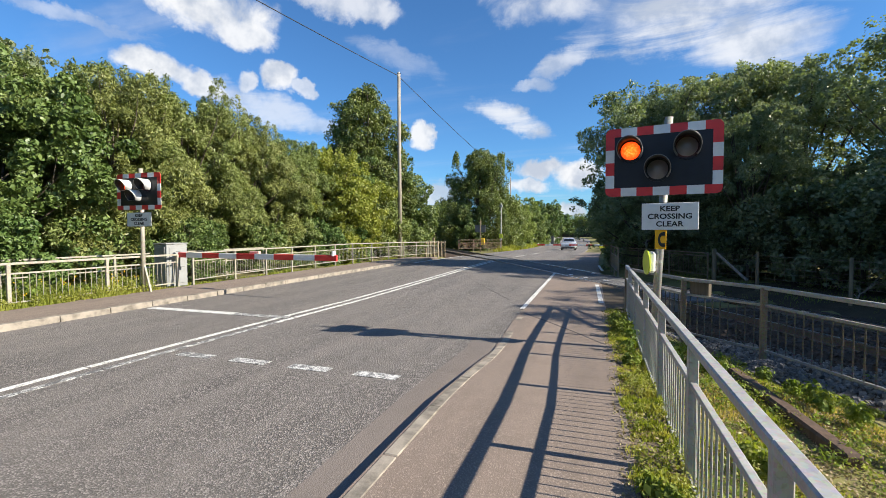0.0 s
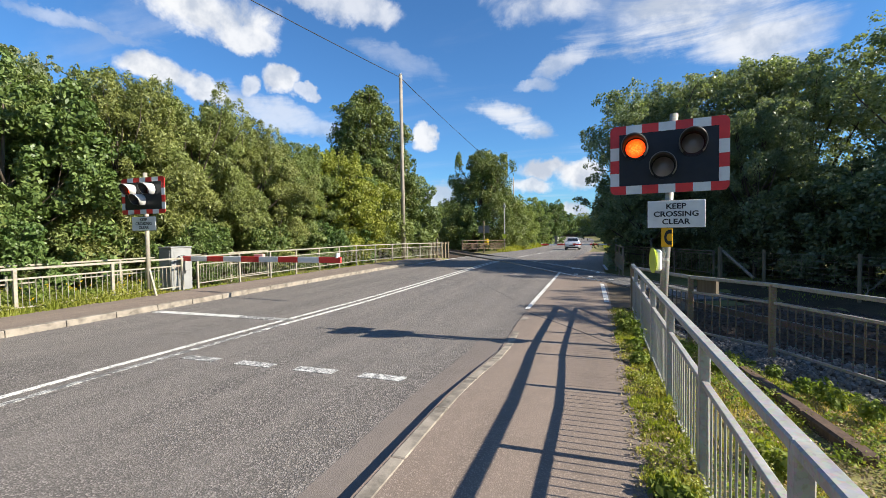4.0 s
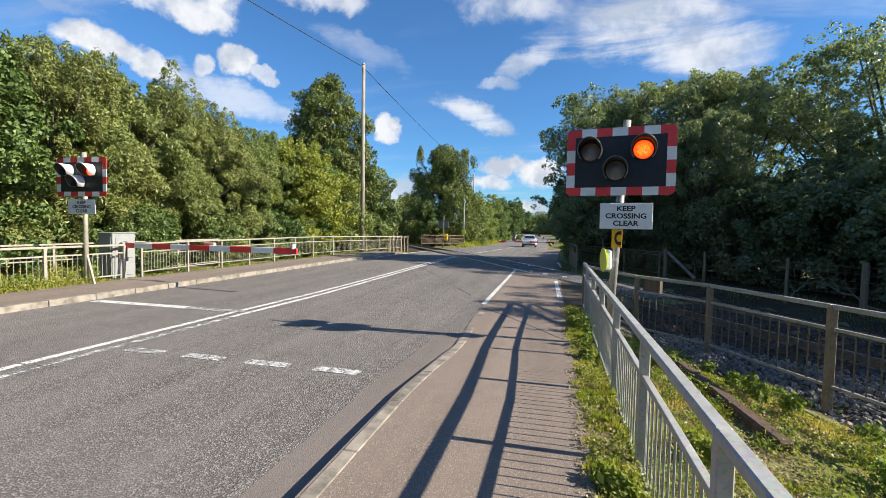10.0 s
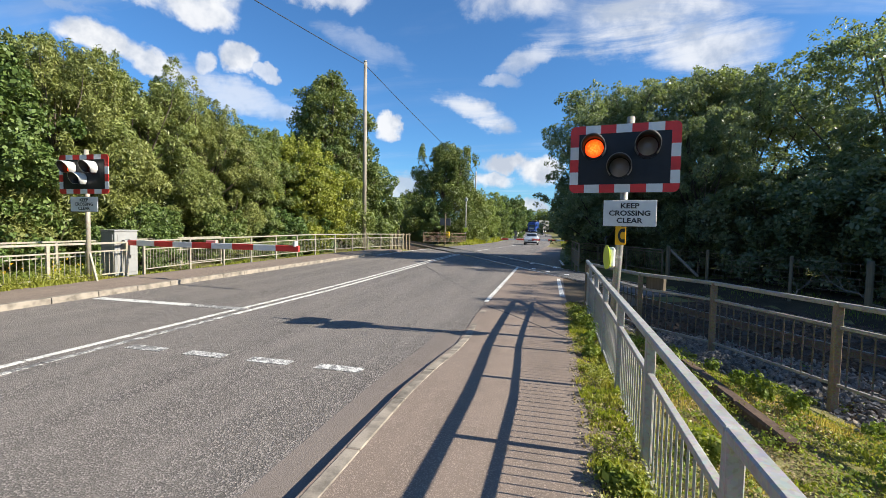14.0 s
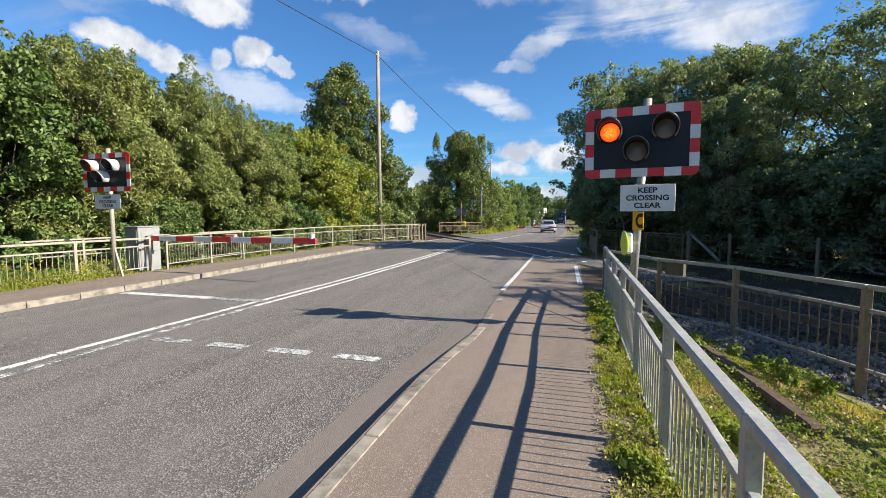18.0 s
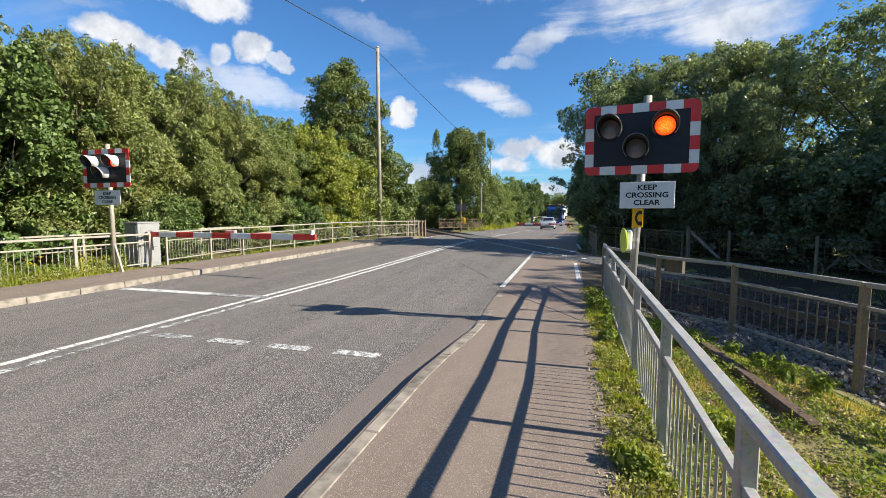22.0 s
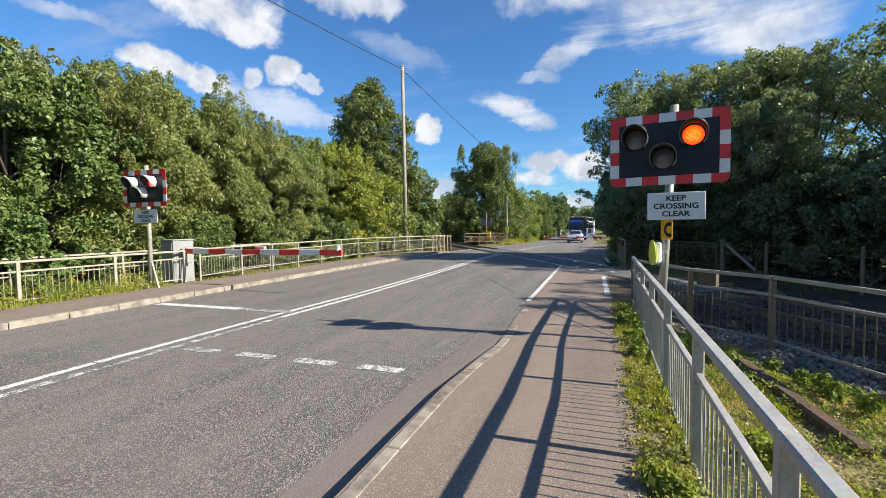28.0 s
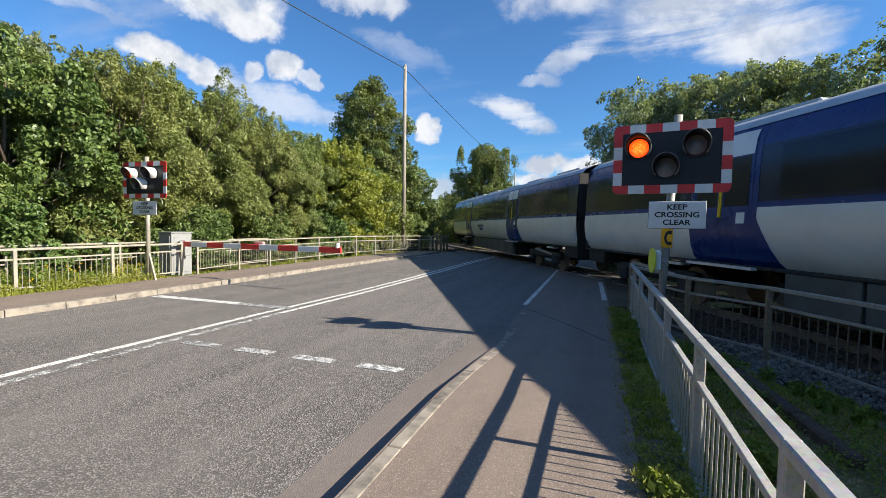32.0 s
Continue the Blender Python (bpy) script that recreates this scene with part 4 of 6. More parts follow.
def cable(a, b, sag, r=0.022):
    a, b = Vector(a), Vector(b)
    pts = [a.lerp(b, i / 28) - Vector((0, 0, sag * 4 * (i / 28) * (1 - i / 28))) for i in range(29)]
    mb = MB().path(pts, [r] * 29, 6)
    tagged(new("overhead_cable", mb.mesh("overhead_cable", M["cable"], 0, True)), "black overhead cable strung between poles", "cable", "overhead cables")


cable((-12.5, 27.74, 12.2), (-13.2, 75, 10.5), 0.3)
cable((-12.5, 27.74, 12.2), (-18.9, -22.0, 12.2), 0.55)


# ---- trees ----
def leaf_mesh(name, lobes, count, size, mat, seed, droop=0.2, flat=0.8, subs=16, spread=0.31, narrow=0.32, thin=()):
    """A crown of single leaves: every lobe carries smaller tufts on its skin, and the leaves lie on those, so that gaps stay dark."""
    rng = np.random.default_rng(seed)
    cen = np.repeat(np.array([c for c, _ in lobes]), subs, axis=0)
    rad = np.repeat(np.array([r for _, r in lobes]), subs, axis=0)
    d = rng.normal(size=cen.shape)
    d[:, 2] += 0.25
    d /= np.linalg.norm(d, axis=1)[:, None]
    tuft = cen + d * rad * (0.5 + 0.45 * rng.random(len(cen)))[:, None]
    tr = rad * (spread * (0.6 + 0.8 * rng.random(len(cen))))[:, None]
    w = tr.prod(axis=1) ** 0.62
    w *= np.repeat([0.6 if i in set(thin) else 1.0 for i in range(len(lobes))], subs)
    pick = rng.choice(len(tuft), count, p=w / w.sum())
    e = rng.normal(size=(count, 3)) + d[pick] * 0.7 + np.array((0, 0, 0.35))
    e /= np.linalg.norm(e, axis=1)[:, None]
    p = tuft[pick] + e * tr[pick] * (0.35 + 0.75 * rng.random(count) ** 0.6)[:, None]
    nrm = e * 0.75 + rng.normal(size=(count, 3)) * flat + np.array((0.1, 0, 0.35))
    nrm /= np.linalg.norm(nrm, axis=1)[:, None]
    t = np.cross(nrm, rng.normal(size=(count, 3)))
    t /= np.linalg.norm(t, axis=1)[:, None] + 1e-9
    t[:, 2] -= droop
    b = np.cross(nrm, t)
    s = size * (0.55 + 0.9 * rng.random(count))[:, None]
    v = np.empty((count, 4, 3))
    v[:, 0] = p - t * s * 0.5
    v[:, 1] = p + b * s * narrow + nrm * s * 0.08
    v[:, 2] = p + t * s * 0.58
    v[:, 3] = p - b * s * narrow + nrm * s * 0.08
    return quads(name, v, mat)


def quads(name, v, mat):
    count = len(v)
    me = bpy.data.meshes.new(name)
    me.vertices.add(count * 4)
    me.vertices.foreach_set("co", v.reshape(-1))
    me.loops.add(count * 4)
    me.loops.foreach_set("vertex_index", np.arange(count * 4))
    me.polygons.add(count)
    me.polygons.foreach_set("loop_start", np.arange(count) * 4)
    me.polygons.foreach_set("loop_total", np.full(count, 4))
    me.update()
    me.materials.append(mat)
    return me


def tree_kind(seed, h, r, leaves, size, mat, shape="bush", trunk_r=0.12, wisps=7, low=0.26, narrow=0.32):
    """The meshes of one tree: trunk, branches and crown."""
    rng = random.Random(seed)
    lobes, thin = [], []
    if shape == "bush":
        n = 24
        for i in range(n):
            z = h * (0.06 + 0.78 * ((7 * i) % n + rng.random()) / n)
            q = r * (1.0 - 0.5 * (z / h) ** 3.0) * rng.uniform(0.45, 0.85)
            a = 2.4 * i + rng.uniform(-0.5, 0.5)
            s = r * rng.uniform(0.30, 0.44)
            lobes.append(((q * math.cos(a), q * math.sin(a), z), (s, s, s * rng.uniform(0.8, 1.15))))
        for i in range(wisps):
            a, q = rng.uniform(0, 6.28), r * rng.uniform(0.05, 0.7)
            s = r * rng.uniform(0.13, 0.22)
            lobes.append(((q * math.cos(a), q * math.sin(a), h * rng.uniform(0.82, 0.97)), (s, s, s * 1.7)))
            thin.append(len(lobes) - 1)
    elif shape == "cone":
        n = 46
        for i in range(n):
            z = h * (0.05 + 0.90 * i / (n - 1))
            q = r * (1.0 - (z / h) ** 1.9) ** 0.8 * rng.uniform(0.45, 0.95)
            a = 2.4 * i + rng.uniform(-0.6, 0.6)
            s = r * (0.36 - 0.14 * z / h) * rng.uniform(0.8, 1.2)
            lobes.append(((q * math.cos(a), q * math.sin(a), z), (s, s, s * 0.95)))
        for i in range(wisps):
            a, q, z = rng.uniform(0, 6.28), r * rng.uniform(0.3, 0.9), h * rng.uniform(0.45, 0.9)
            s = r * rng.uniform(0.07, 0.12)
            lobes.append(((q * math.cos(a), q * math.sin(a), z), (s, s, s * 2.8)))
    else:
        n = 90
        for i in range(n):
            z = h * (low + (0.93 - low) * rng.random())
            q = r * math.sqrt(max(0.2, 1.0 - ((z / h - 0.55) / 0.5) ** 2)) * rng.uniform(0.3, 0.95)
            a = 2.4 * i + rng.uniform(-0.9, 0.9)
            s = r * rng.uniform(0.12, 0.24)
            lobes.append(((q * math.cos(a), q * math.sin(a), z), (s, s, s * rng.uniform(0.6, 1.0))))
        for i in range(9):
            a, q = rng.uniform(0, 6.28), r * rng.uniform(0.1, 0.6)
            s = r * rng.uniform(0.09, 0.13)
            lobes.append(((q * math.cos(a), q * math.sin(a), h * rng.uniform(0.86, 0.96)), (s, s, s * 1.3)))
            thin.append(len(lobes) - 1)
    trunk = MB().path([(0, 0, -0.3), (0.05, 0.02, h * 0.2), (-0.06, 0.08, h * 0.45), (0.03, 0.0, h * 0.8)], [trunk_r, trunk_r * 0.85, trunk_r * 0.6, trunk_r * 0.2], 10)
    limbs = MB()
    for c, s in (lobes if shape != "round" else lobes[::4]):
        z0 = c[2] * rng.uniform(0.35, 0.7)
        mid = (c[0] * 0.45 + rng.uniform(-0.15, 0.15), c[1] * 0.45 + rng.uniform(-0.15, 0.15), z0 + (c[2] - z0) * 0.35)
        limbs.path([(0, 0.02, z0), mid, c, (c[0] * 1.1, c[1] * 1.1, c[2] + s[2] * 0.7)], [trunk_r * 0.42, trunk_r * 0.3, trunk_r * 0.16, trunk_r * 0.04], 5)
    return (trunk.mesh("trunk", M["bark"], 0, True), limbs.mesh("branching", M["bark"], 0, True), leaf_mesh("crown", lobes, leaves, size, mat, seed, narrow=narrow, thin=thin, spread={"round": 0.34, "cone": 0.40}.get(shape, 0.27)))


def plant(kind, name, x, y, turn, scale, label, category="tree", group="", z=None):
    root = thing(name, Matrix.Translation((x, y, ground_z(x, y) if z is None else z)) @ Matrix.Rotation(radians(turn), 4, "Z") @ Matrix.Diagonal((scale[0], scale[0], scale[1], 1)), label, category, group)
    part("trunk", kind[0], root)
    part("branching", kind[1], root)
    part("crown", kind[2], root)["kind"] = "stuff"
    return root


M["leaf_a"] = foliage("hazel_leaf", (0.030, 0.060, 0.012), (0.088, 0.142, 0.032), (0.215, 0.285, 0.088), 0.18)
M["leaf_b"] = foliage("willow_leaf", (0.062, 0.084, 0.018), (0.158, 0.190, 0.048), (0.300, 0.335, 0.112), 0.22)
M["leaf_c"] = foliage("dark_leaf", (0.075, 0.105, 0.055), (0.172, 0.215, 0.120), (0.310, 0.345, 0.225), 0.42, 0.42)
M["leaf_d"] = foliage("ivy_leaf", (0.050, 0.078, 0.017), (0.110, 0.150, 0.034), (0.205, 0.245, 0.065), 0.22)
M["leaf_e"] = foliage("lime_leaf", (0.135, 0.158, 0.024), (0.235, 0.260, 0.042), (0.360, 0.365, 0.080), 0.36)

# lighter leaf copy for distant trees, sunlight put into its colour
M["leaf_f"] = foliage("sunlit_leaf", (0.105, 0.140, 0.034), (0.200, 0.250, 0.064), (0.330, 0.370, 0.115), 0.3)
BROAD = tree_kind(11, 7.6, 3.3, 74000, 0.125, M["leaf_a"], "bush", 0.12, 3)
BROAD2 = tree_kind(21, 7.4, 3.4, 74000, 0.125, M["leaf_a"], "bush", 0.12, 4)
WILLOW = tree_kind(12, 8.2, 3.3, 105000, 0.135, M["leaf_b"], "bush", 0.12, 14, narrow=0.15)
WILLOW2 = tree_kind(13, 8.0, 3.4, 105000, 0.135, M["leaf_b"], "bush", 0.12, 14, narrow=0.15)
LIME = tree_kind(23, 6.2, 3.0, 66000, 0.11, M["leaf_e"], "bush", 0.10, 6)
TALL = tree_kind(14, 12.4, 3.9, 120000, 0.12, M["leaf_d"], "cone", 0.22, 4)
ASH = tree_kind(15, 9.2, 4.0, 70000, 0.10, M["leaf_c"], "round", 0.13, 0, 0.2)
ASH2 = tree_kind(16, 9.0, 4.2, 70000, 0.10, M["leaf_c"], "round", 0.13, 0, 0.2)
AIRY = tree_kind(26, 9.2, 4.0, 40000, 0.10, M["leaf_c"], "round", 0.12, 0, 0.25)
DARK = tree_kind(18, 8.6, 3.8, 50000, 0.15, M["leaf_c"], "bush", 0.16, 4)
FEATHER = tree_kind(24, 12.0, 5.0, 120000, 0.15, M["leaf_d"], "cone", 0.16, 26)
FARB = tree_kind(31, 7.6, 3.4, 44000, 0.16, M["leaf_a"], "bush", 0.12, 5)
FARW = tree_kind(32, 8.0, 3.4, 44000, 0.15, M["leaf_f"], "bush", 0.12, 6)
SCRUB = tree_kind(17, 3.2, 2.2, 42000, 0.085, M["leaf_c"], "bush", 0.05, 5)
LOW = tree_kind(19, 3.0, 2.0, 26000, 0.10, M["leaf_a"], "bush", 0.05, 6)

HEDGE = [
    (BROAD, -15.8, 1.0, 1.0), (BROAD2, -15.4, 4.4, 0.92), (BROAD, -15.9, 8.0, 0.92), (WILLOW, -15.7, 11.0, 0.82), (WILLOW2, -15.9, 14.2, 0.90),
    (WILLOW, -15.8, 17.4, 0.85), (WILLOW2, -15.6, 20.6, 0.80), (LIME, -15.0, 23.6, 1.05), (BROAD, -15.6, 25.6, 0.93), (BROAD2, -15.6, 32.0, 1.1), (BROAD, -17.0, 36.0, 0.9),
    (BROAD2, -15.4, -3.0, 1.0), (BROAD, -15.5, -7.0, 1.0),
    (WILLOW2, -17.4, 9.6, 0.84), (WILLOW, -17.5, 12.8, 0.84), (WILLOW2, -17.6, 16.0, 0.86), (WILLOW, -17.5, 19.2, 0.82), (WILLOW2, -17.2, 22.4, 0.80),
]
for i, (k, x, y, s) in enumerate(HEDGE):
    broad = k in (BROAD, BROAD2)
    plant(k, "roadside_tree", x, y, 67 * i, (s, s), "leafy green roadside tree behind the guard rail" if broad else "sunlit yellow-green tree behind the guard rail" if k is LIME else "fine-leaved olive green willow beside the road", group="roadside trees")
for i, (x, y, s) in enumerate(((-20.5, 9, 0.95), (-20, 13.5, 0.95), (-20, 19, 0.98), (-20, 25, 0.92), (-21, 3.6, 1.12), (-20.5, 33, 0.95))):
    plant(WILLOW if i % 2 else BROAD, "roadside_tree", x, y, 40 + 80 * i, (s * 1.1, s), "taller tree behind the roadside trees", group="roadside trees")
plant(DARK, "roadside_tree", -22.8, 12.4, 35, (1.0, 1.06), "tall dark tree standing behind the roadside trees", group="roadside trees")
plant(TALL, "ivy_clad_tree", -15.9, 29.2, 20, (1.07, 1.0), "tall dense dark green tree by the pole")
for i, (x, y) in enumerate(((-13.9, 2.5), (-13.8, 6.5), (-13.9, 12.4), (-14.2, 16.4), (-14.0, 20.4), (-13.9, 24.2), (-13.4, 31.5))):
    plant(LOW, "roadside_shrub", x, y, 61 * i, (0.74, 0.74), "low leafy shrub behind the guard rail", "shrub", "roadside shrubs")
# the four trees at x 14.6 to 16.5 are unseen, added to cast shade
RIGHT = [(ASH2, 2.3, 22.8, 0.92), (ASH, 5.6, 24.4, 1.02), (ASH2, 8.4, 22.6, 0.98), (AIRY, 11.6, 19.4, 1.06), (ASH2, 10.0, 39.5, 0.62),
         (ASH2, 15.0, 11.2, 1.02), (ASH, 14.6, 8.4, 0.87), (ASH2, 15.2, 3.2, 0.66), (ASH, 16.5, 0.0, 0.8), (DARK, 10.0, 48.0, 0.58)]
for i, (k, x, y, s) in enumerate(RIGHT):
    plant(k, "trackside_tree", x, y, 50 * i, (s * 1.02, s), "dark broadleaved tree beyond the railway; those out of view added for shade", group="trackside trees")
plant(ASH, "trackside_tree", 5.6, 19.6, 15, (0.6, 0.7), "lighter green tree standing before the dark ones", group="trackside trees")
for i, (x, y, s) in enumerate(((6.4, 22.2, 0.62), (2.7, 24.6, 0.72), (11.4, 16.8, 0.5))):
    plant(DARK, "trackside_tree", x, y, 73 * i, (s * 1.05, s), "dense low tree under the taller trackside trees", group="trackside trees")
for i, (s0, k0, q) in enumerate(((-9, 15.2, 1.1), (-5, 15.4, 1.1), (-1.6, 15.2, 1.1), (1.8, 15.6, 1.2), (5.2, 15.2, 1.15), (8.8, 15.4, 1.2), (12.2, 15.2, 1.2), (15.4, 15.4, 1.2), (18.8, 15.8, 1.2), (22.5, 17.6, 1.1), (26, 19.4, 1.1), (31, 21.8, 1.1), (-1, 17.5, 1.5), (4, 17.8, 1.5), (9, 17.6, 1.6), (-7, 18, 1.6), (6.6, 17.4, 1.5), (1.6, 17.0, 1.4), (12.4, 18.2, 1.5), (-3.8, 17.2, 1.4))):
    p = on_track(s0, k0)
    plant(SCRUB, "undergrowth_bush", p.x, p.y, 77 * i, (q * 1.1, q), "dense dark bush in the shade behind the fence", "bush", "undergrowth bushes")
for i, (x, y, q) in enumerate(((3.2, 27, 0.8), (3.4, 30, 0.75), (3.6, 33.5, 0.7), (3.8, 37, 0.75), (4.0, 41, 0.7), (4.2, 46, 0.75), (4.4, 53, 0.8), (4.8, 60, 0.8), (5.2, 68, 0.9), (5.6, 77, 0.9))):
    plant(SCRUB, "undergrowth_bush", x, y, 63 * i, (q, q), "dense bush along the far footpath", "bush", "undergrowth bushes")
for i, (k, x, y, s) in enumerate(((FEATHER, -14.2, 57, 1.06), (FARB, -14.8, 54.5, 0.75), (FARW, -11.4, 64, 0.80), (FARW, -11.3, 70, 0.95), (FARB, -11.0, 77, 0.95), (FARW, -10.6, 84, 0.92), (FARB, -9.8, 95, 1.15), (FARB, -10.4, 104, 1.1),
                                  (FARW, -19, 60, 0.62), (FARB, -25, 58, 0.85), (FARB, -28.5, 48, 0.9), (FARW, -24, 68, 0.85), (FARW, -21.5, 44.5, 0.8), (FARB, -36, 62, 1.2), (FARB, -47, 80, 1.4), (FARB, -33, 72, 1.2))):
    plant(k, "distant_tree", x, y, 70 * i, (s, s), "tall feathery tree on the verge past the crossing" if k is FEATHER else "tree on the verge past the crossing", group="distant trees")
for i, (x, y, s) in enumerate(((-9, 168, 0.75), (-6, 172, 0.95), (-12.5, 176, 0.8), (-2.5, 170, 0.8), (2.0, 128, 0.62), (3.5, 112, 0.6), (12, 58, 0.7), (12, 68, 0.7), (12, 80, 0.8), (12, 95, 0.9), (13, 112, 1.0), (4, 150, 1.0), (-12, 165, 1.1), (17, 135, 1.1), (-28, 158, 1.4), (-45, 140, 1.6), (28, 105, 1.4), (-3, 158, 0.9), (11, 152, 1.0))):
    plant(FARW if i % 3 else FARB, "distant_tree", x, y, 33 * i, (s * 1.2, s), "tree along the far road", group="distant trees")


# unseen trees behind the eye, added to give reflections something to show
for i, (x, y, s) in enumerate(((-15.5, -12, 1.0), (-15.2, -18, 1.05), (-15.4, -24, 1.0), (-15.2, -31, 1.1), (6.5, -9, 0.9), (7.0, -15, 1.0), (6.6, -22, 1.05), (6.2, -30, 1.1), (5.5, -38, 1.1), (-14.5, -39, 1.1), (-10, -52, 1.3), (-3, -55, 1.3), (4, -52, 1.3))):
    plant(FARB, "roadside_tree", x, y, 47 * i, (s * 1.15, s), "unseen leafy green tree added behind the eye for reflections", group="roadside trees")


# ---- grass, weeds and stones ----
def tufts(name, spots, h, mat, label, seed, category="grass", wide=0.012, lean=0.45):
    """Grass: single bent blades; spots gives (x, y, height factor) arrays."""
    rng = np.random.default_rng(seed)
    n = len(spots)
    z = np.array([ground_z(x, y) if k < 0 else path_z(y) - 0.03 if k == 0 else k for x, y, k in spots[:, :3]])
    base = np.column_stack([spots[:, 0], spots[:, 1], z - 0.01])
    hh = h * spots[:, 3] * (0.4 + 0.9 * rng.random(n))
    a = rng.random(n) * 2 * np.pi
    out = np.column_stack([np.cos(a), np.sin(a), np.zeros(n)])
    side = np.column_stack([-np.sin(a), np.cos(a), np.zeros(n)]) * (wide * (0.6 + 0.8 * rng.random(n)))[:, None]
    q = (lean * rng.random(n) * hh)[:, None]
    v = np.empty((n, 4, 3))
    v[:, 0] = base - side
    v[:, 1] = base + side
    v[:, 2] = base + side * 0.6 + out * q * 0.35 + np.column_stack([np.zeros(n), np.zeros(n), hh * 0.6])
    v[:, 3] = base + out * q + np.column_stack([np.zeros(n), np.zeros(n), hh])
    tagged(new(name, quads(name, v, mat)), label, category, "", "stuff")


def strew(n, seed, x0, x1, y0, y1, clump=1.6, keep=0.45, z=-1.0, xf=None):
    """n spots in a field, thicker where the clumps are."""
    rng = np.random.default_rng(seed)
    out = []
    while len(out) < n:
        x, y = rng.uniform(x0, x1), rng.uniform(y0, y1)
        g = 0.5 + 0.5 * noise.noise((x * clump, y * clump, seed * 1.7)) + 0.35 * noise.noise((x * clump * 3, y * clump * 3, seed))
        if g > keep:
            o = xf(y) if xf else 0.0
            out.append((x + o, y, z, 0.35 + 1.2 * (g - keep)))
    return np.array(out)


def beyond_line(spots):
    """Only the spots on the far side of the track."""
    return spots[spots[:, 0] * TN.x + spots[:, 1] * TN.y > TRACK + 2.7]


M["blade"] = foliage("grass_blade", (0.14, 0.165, 0.024), (0.275, 0.30, 0.045), (0.42, 0.41, 0.10), 0.45, 0.7)
M["dry_blade"] = foliage("dry_blade", (0.26, 0.23, 0.07), (0.42, 0.37, 0.11), (0.58, 0.50, 0.19), 0.4, 0.7)
tufts_far = [(9000, 71, 0.72, 9.0, -9.0, -0.4), (9000, 72, 4.1, 9.5, -0.5, 7.0)]
M["weed"] = foliage("weed_leaf", (0.095, 0.145, 0.024), (0.190, 0.250, 0.045), (0.320, 0.365, 0.08), 0.4, 0.7)
tufts("verge_grass", strew(16000, 31, 0.27, 0.68, -0.6, 9.9, 3.0, 0.50, 0.0), 0.12, M["blade"], "bright green grass along the footpath edge", 31, "grass", 0.007)
tufts("verge_grass", strew(16000, 32, 0.25, 0.64, -0.6, 9.0, 3.4, 0.50, 0.0), 0.11, M["dry_blade"], "yellowed grass along the footpath edge", 32, "grass", 0.006)
tufts("field_grass", strew(30000, 33, 0.72, 3.6, -0.5, 7.6, 1.6, 0.54), 0.085, M["blade"], "patchy short grass between the rails", 33, "grass", 0.008)
tufts("field_grass", strew(34000, 34, 0.72, 3.6, -0.5, 6.5, 1.3, 0.42), 0.06, M["dry_blade"], "dry yellow grass on bare soil", 34, "grass", 0.007)
tufts("far_verge_grass", strew(13000, 35, -12.6, -11.25, -3.0, 7.6, 1.2, 0.25), 0.42, M["blade"], "tall weeds and grass behind the roadside rail", 35, "grass", 0.02)
tufts("far_verge_grass", strew(3500, 36, -11.6, -11.18, -3.0, 9.6, 1.4, 0.40, 0.06), 0.20, M["blade"], "long grass at the foot of the roadside rail", 36, "grass", 0.018)
tufts("far_verge_grass", strew(3500, 37, -12.9, -11.7, 10.5, 27.0, 0.9, 0.45), 0.22, M["blade"], "grass behind the roadside rail", 37, "grass", 0.022)
tufts("far_verge_grass", strew(6000, 38, -11.2, -9.6, 49.0, 80.0, 0.4, 0.25, -1.0, road_x), 0.7, M["blade"], "sunlit long grass on the far verge", 38, "grass", 0.05)
tufts("far_verge_grass", strew(3500, 39, 0.2, 3.0, 52.0, 90.0, 0.4, 0.25, -1.0, road_x), 0.6, M["blade"], "grass on the far verge beside the barrier", 39, "grass", 0.05)
tufts("shade_grass", beyond_line(strew(16000, 40, 3.0, 14.0, 6.0, 24.0, 0.8, 0.40)), 0.15, M["weed"], "rank growth under the trees", 40, "grass", 0.008)


tufts("far_verge_grass", strew(6000, 45, -11.30, -11.08, -3.0, 8.8, 1.6, 0.38, 0.08), 0.26, M["blade"], "weeds growing through the foot of the roadside rail", 45, "grass", 0.012)


for n, seed, *area in tufts_far:
    tufts("field_grass", strew(n, seed, *area, 1.2, 0.35), 0.14, M["blade"], "rough grass beside the line", seed, "grass", 0.02)


def carpet(name, n, seed, x0, x1, y0, y1, size, mat, label, keep=0.35, lift=0.03, clump=1.4, z=None):
    """Low leaves lying at all angles close to the soil."""
    rng = np.random.default_rng(seed)
    sp = strew(n, seed, x0, x1, y0, y1, clump, keep)
    base = np.column_stack([sp[:, 0], sp[:, 1], [(ground_z(a, b) if z is None else z(b)) for a, b in sp[:, :2]]])
    base[:, 2] += lift * sp[:, 3] * (0.1 + 1.6 * rng.random(n))
    nrm = rng.normal(size=(n, 3)) * 0.7 + np.array((0.2, 0, 0.8))
    nrm /= np.linalg.norm(nrm, axis=1)[:, None]
    t = np.cross(nrm, rng.normal(size=(n, 3)))
    t /= np.linalg.norm(t, axis=1)[:, None] + 1e-9
    b = np.cross(nrm, t)
    s = size * (0.4 + 1.0 * rng.random(n))[:, None]
    v = np.stack([base - t * s * 0.5, base + b * s * 0.33, base + t * s * 0.55, base - b * s * 0.33], axis=1)
    tagged(new(name, quads(name, v, mat)), label, "plants", "", "stuff")


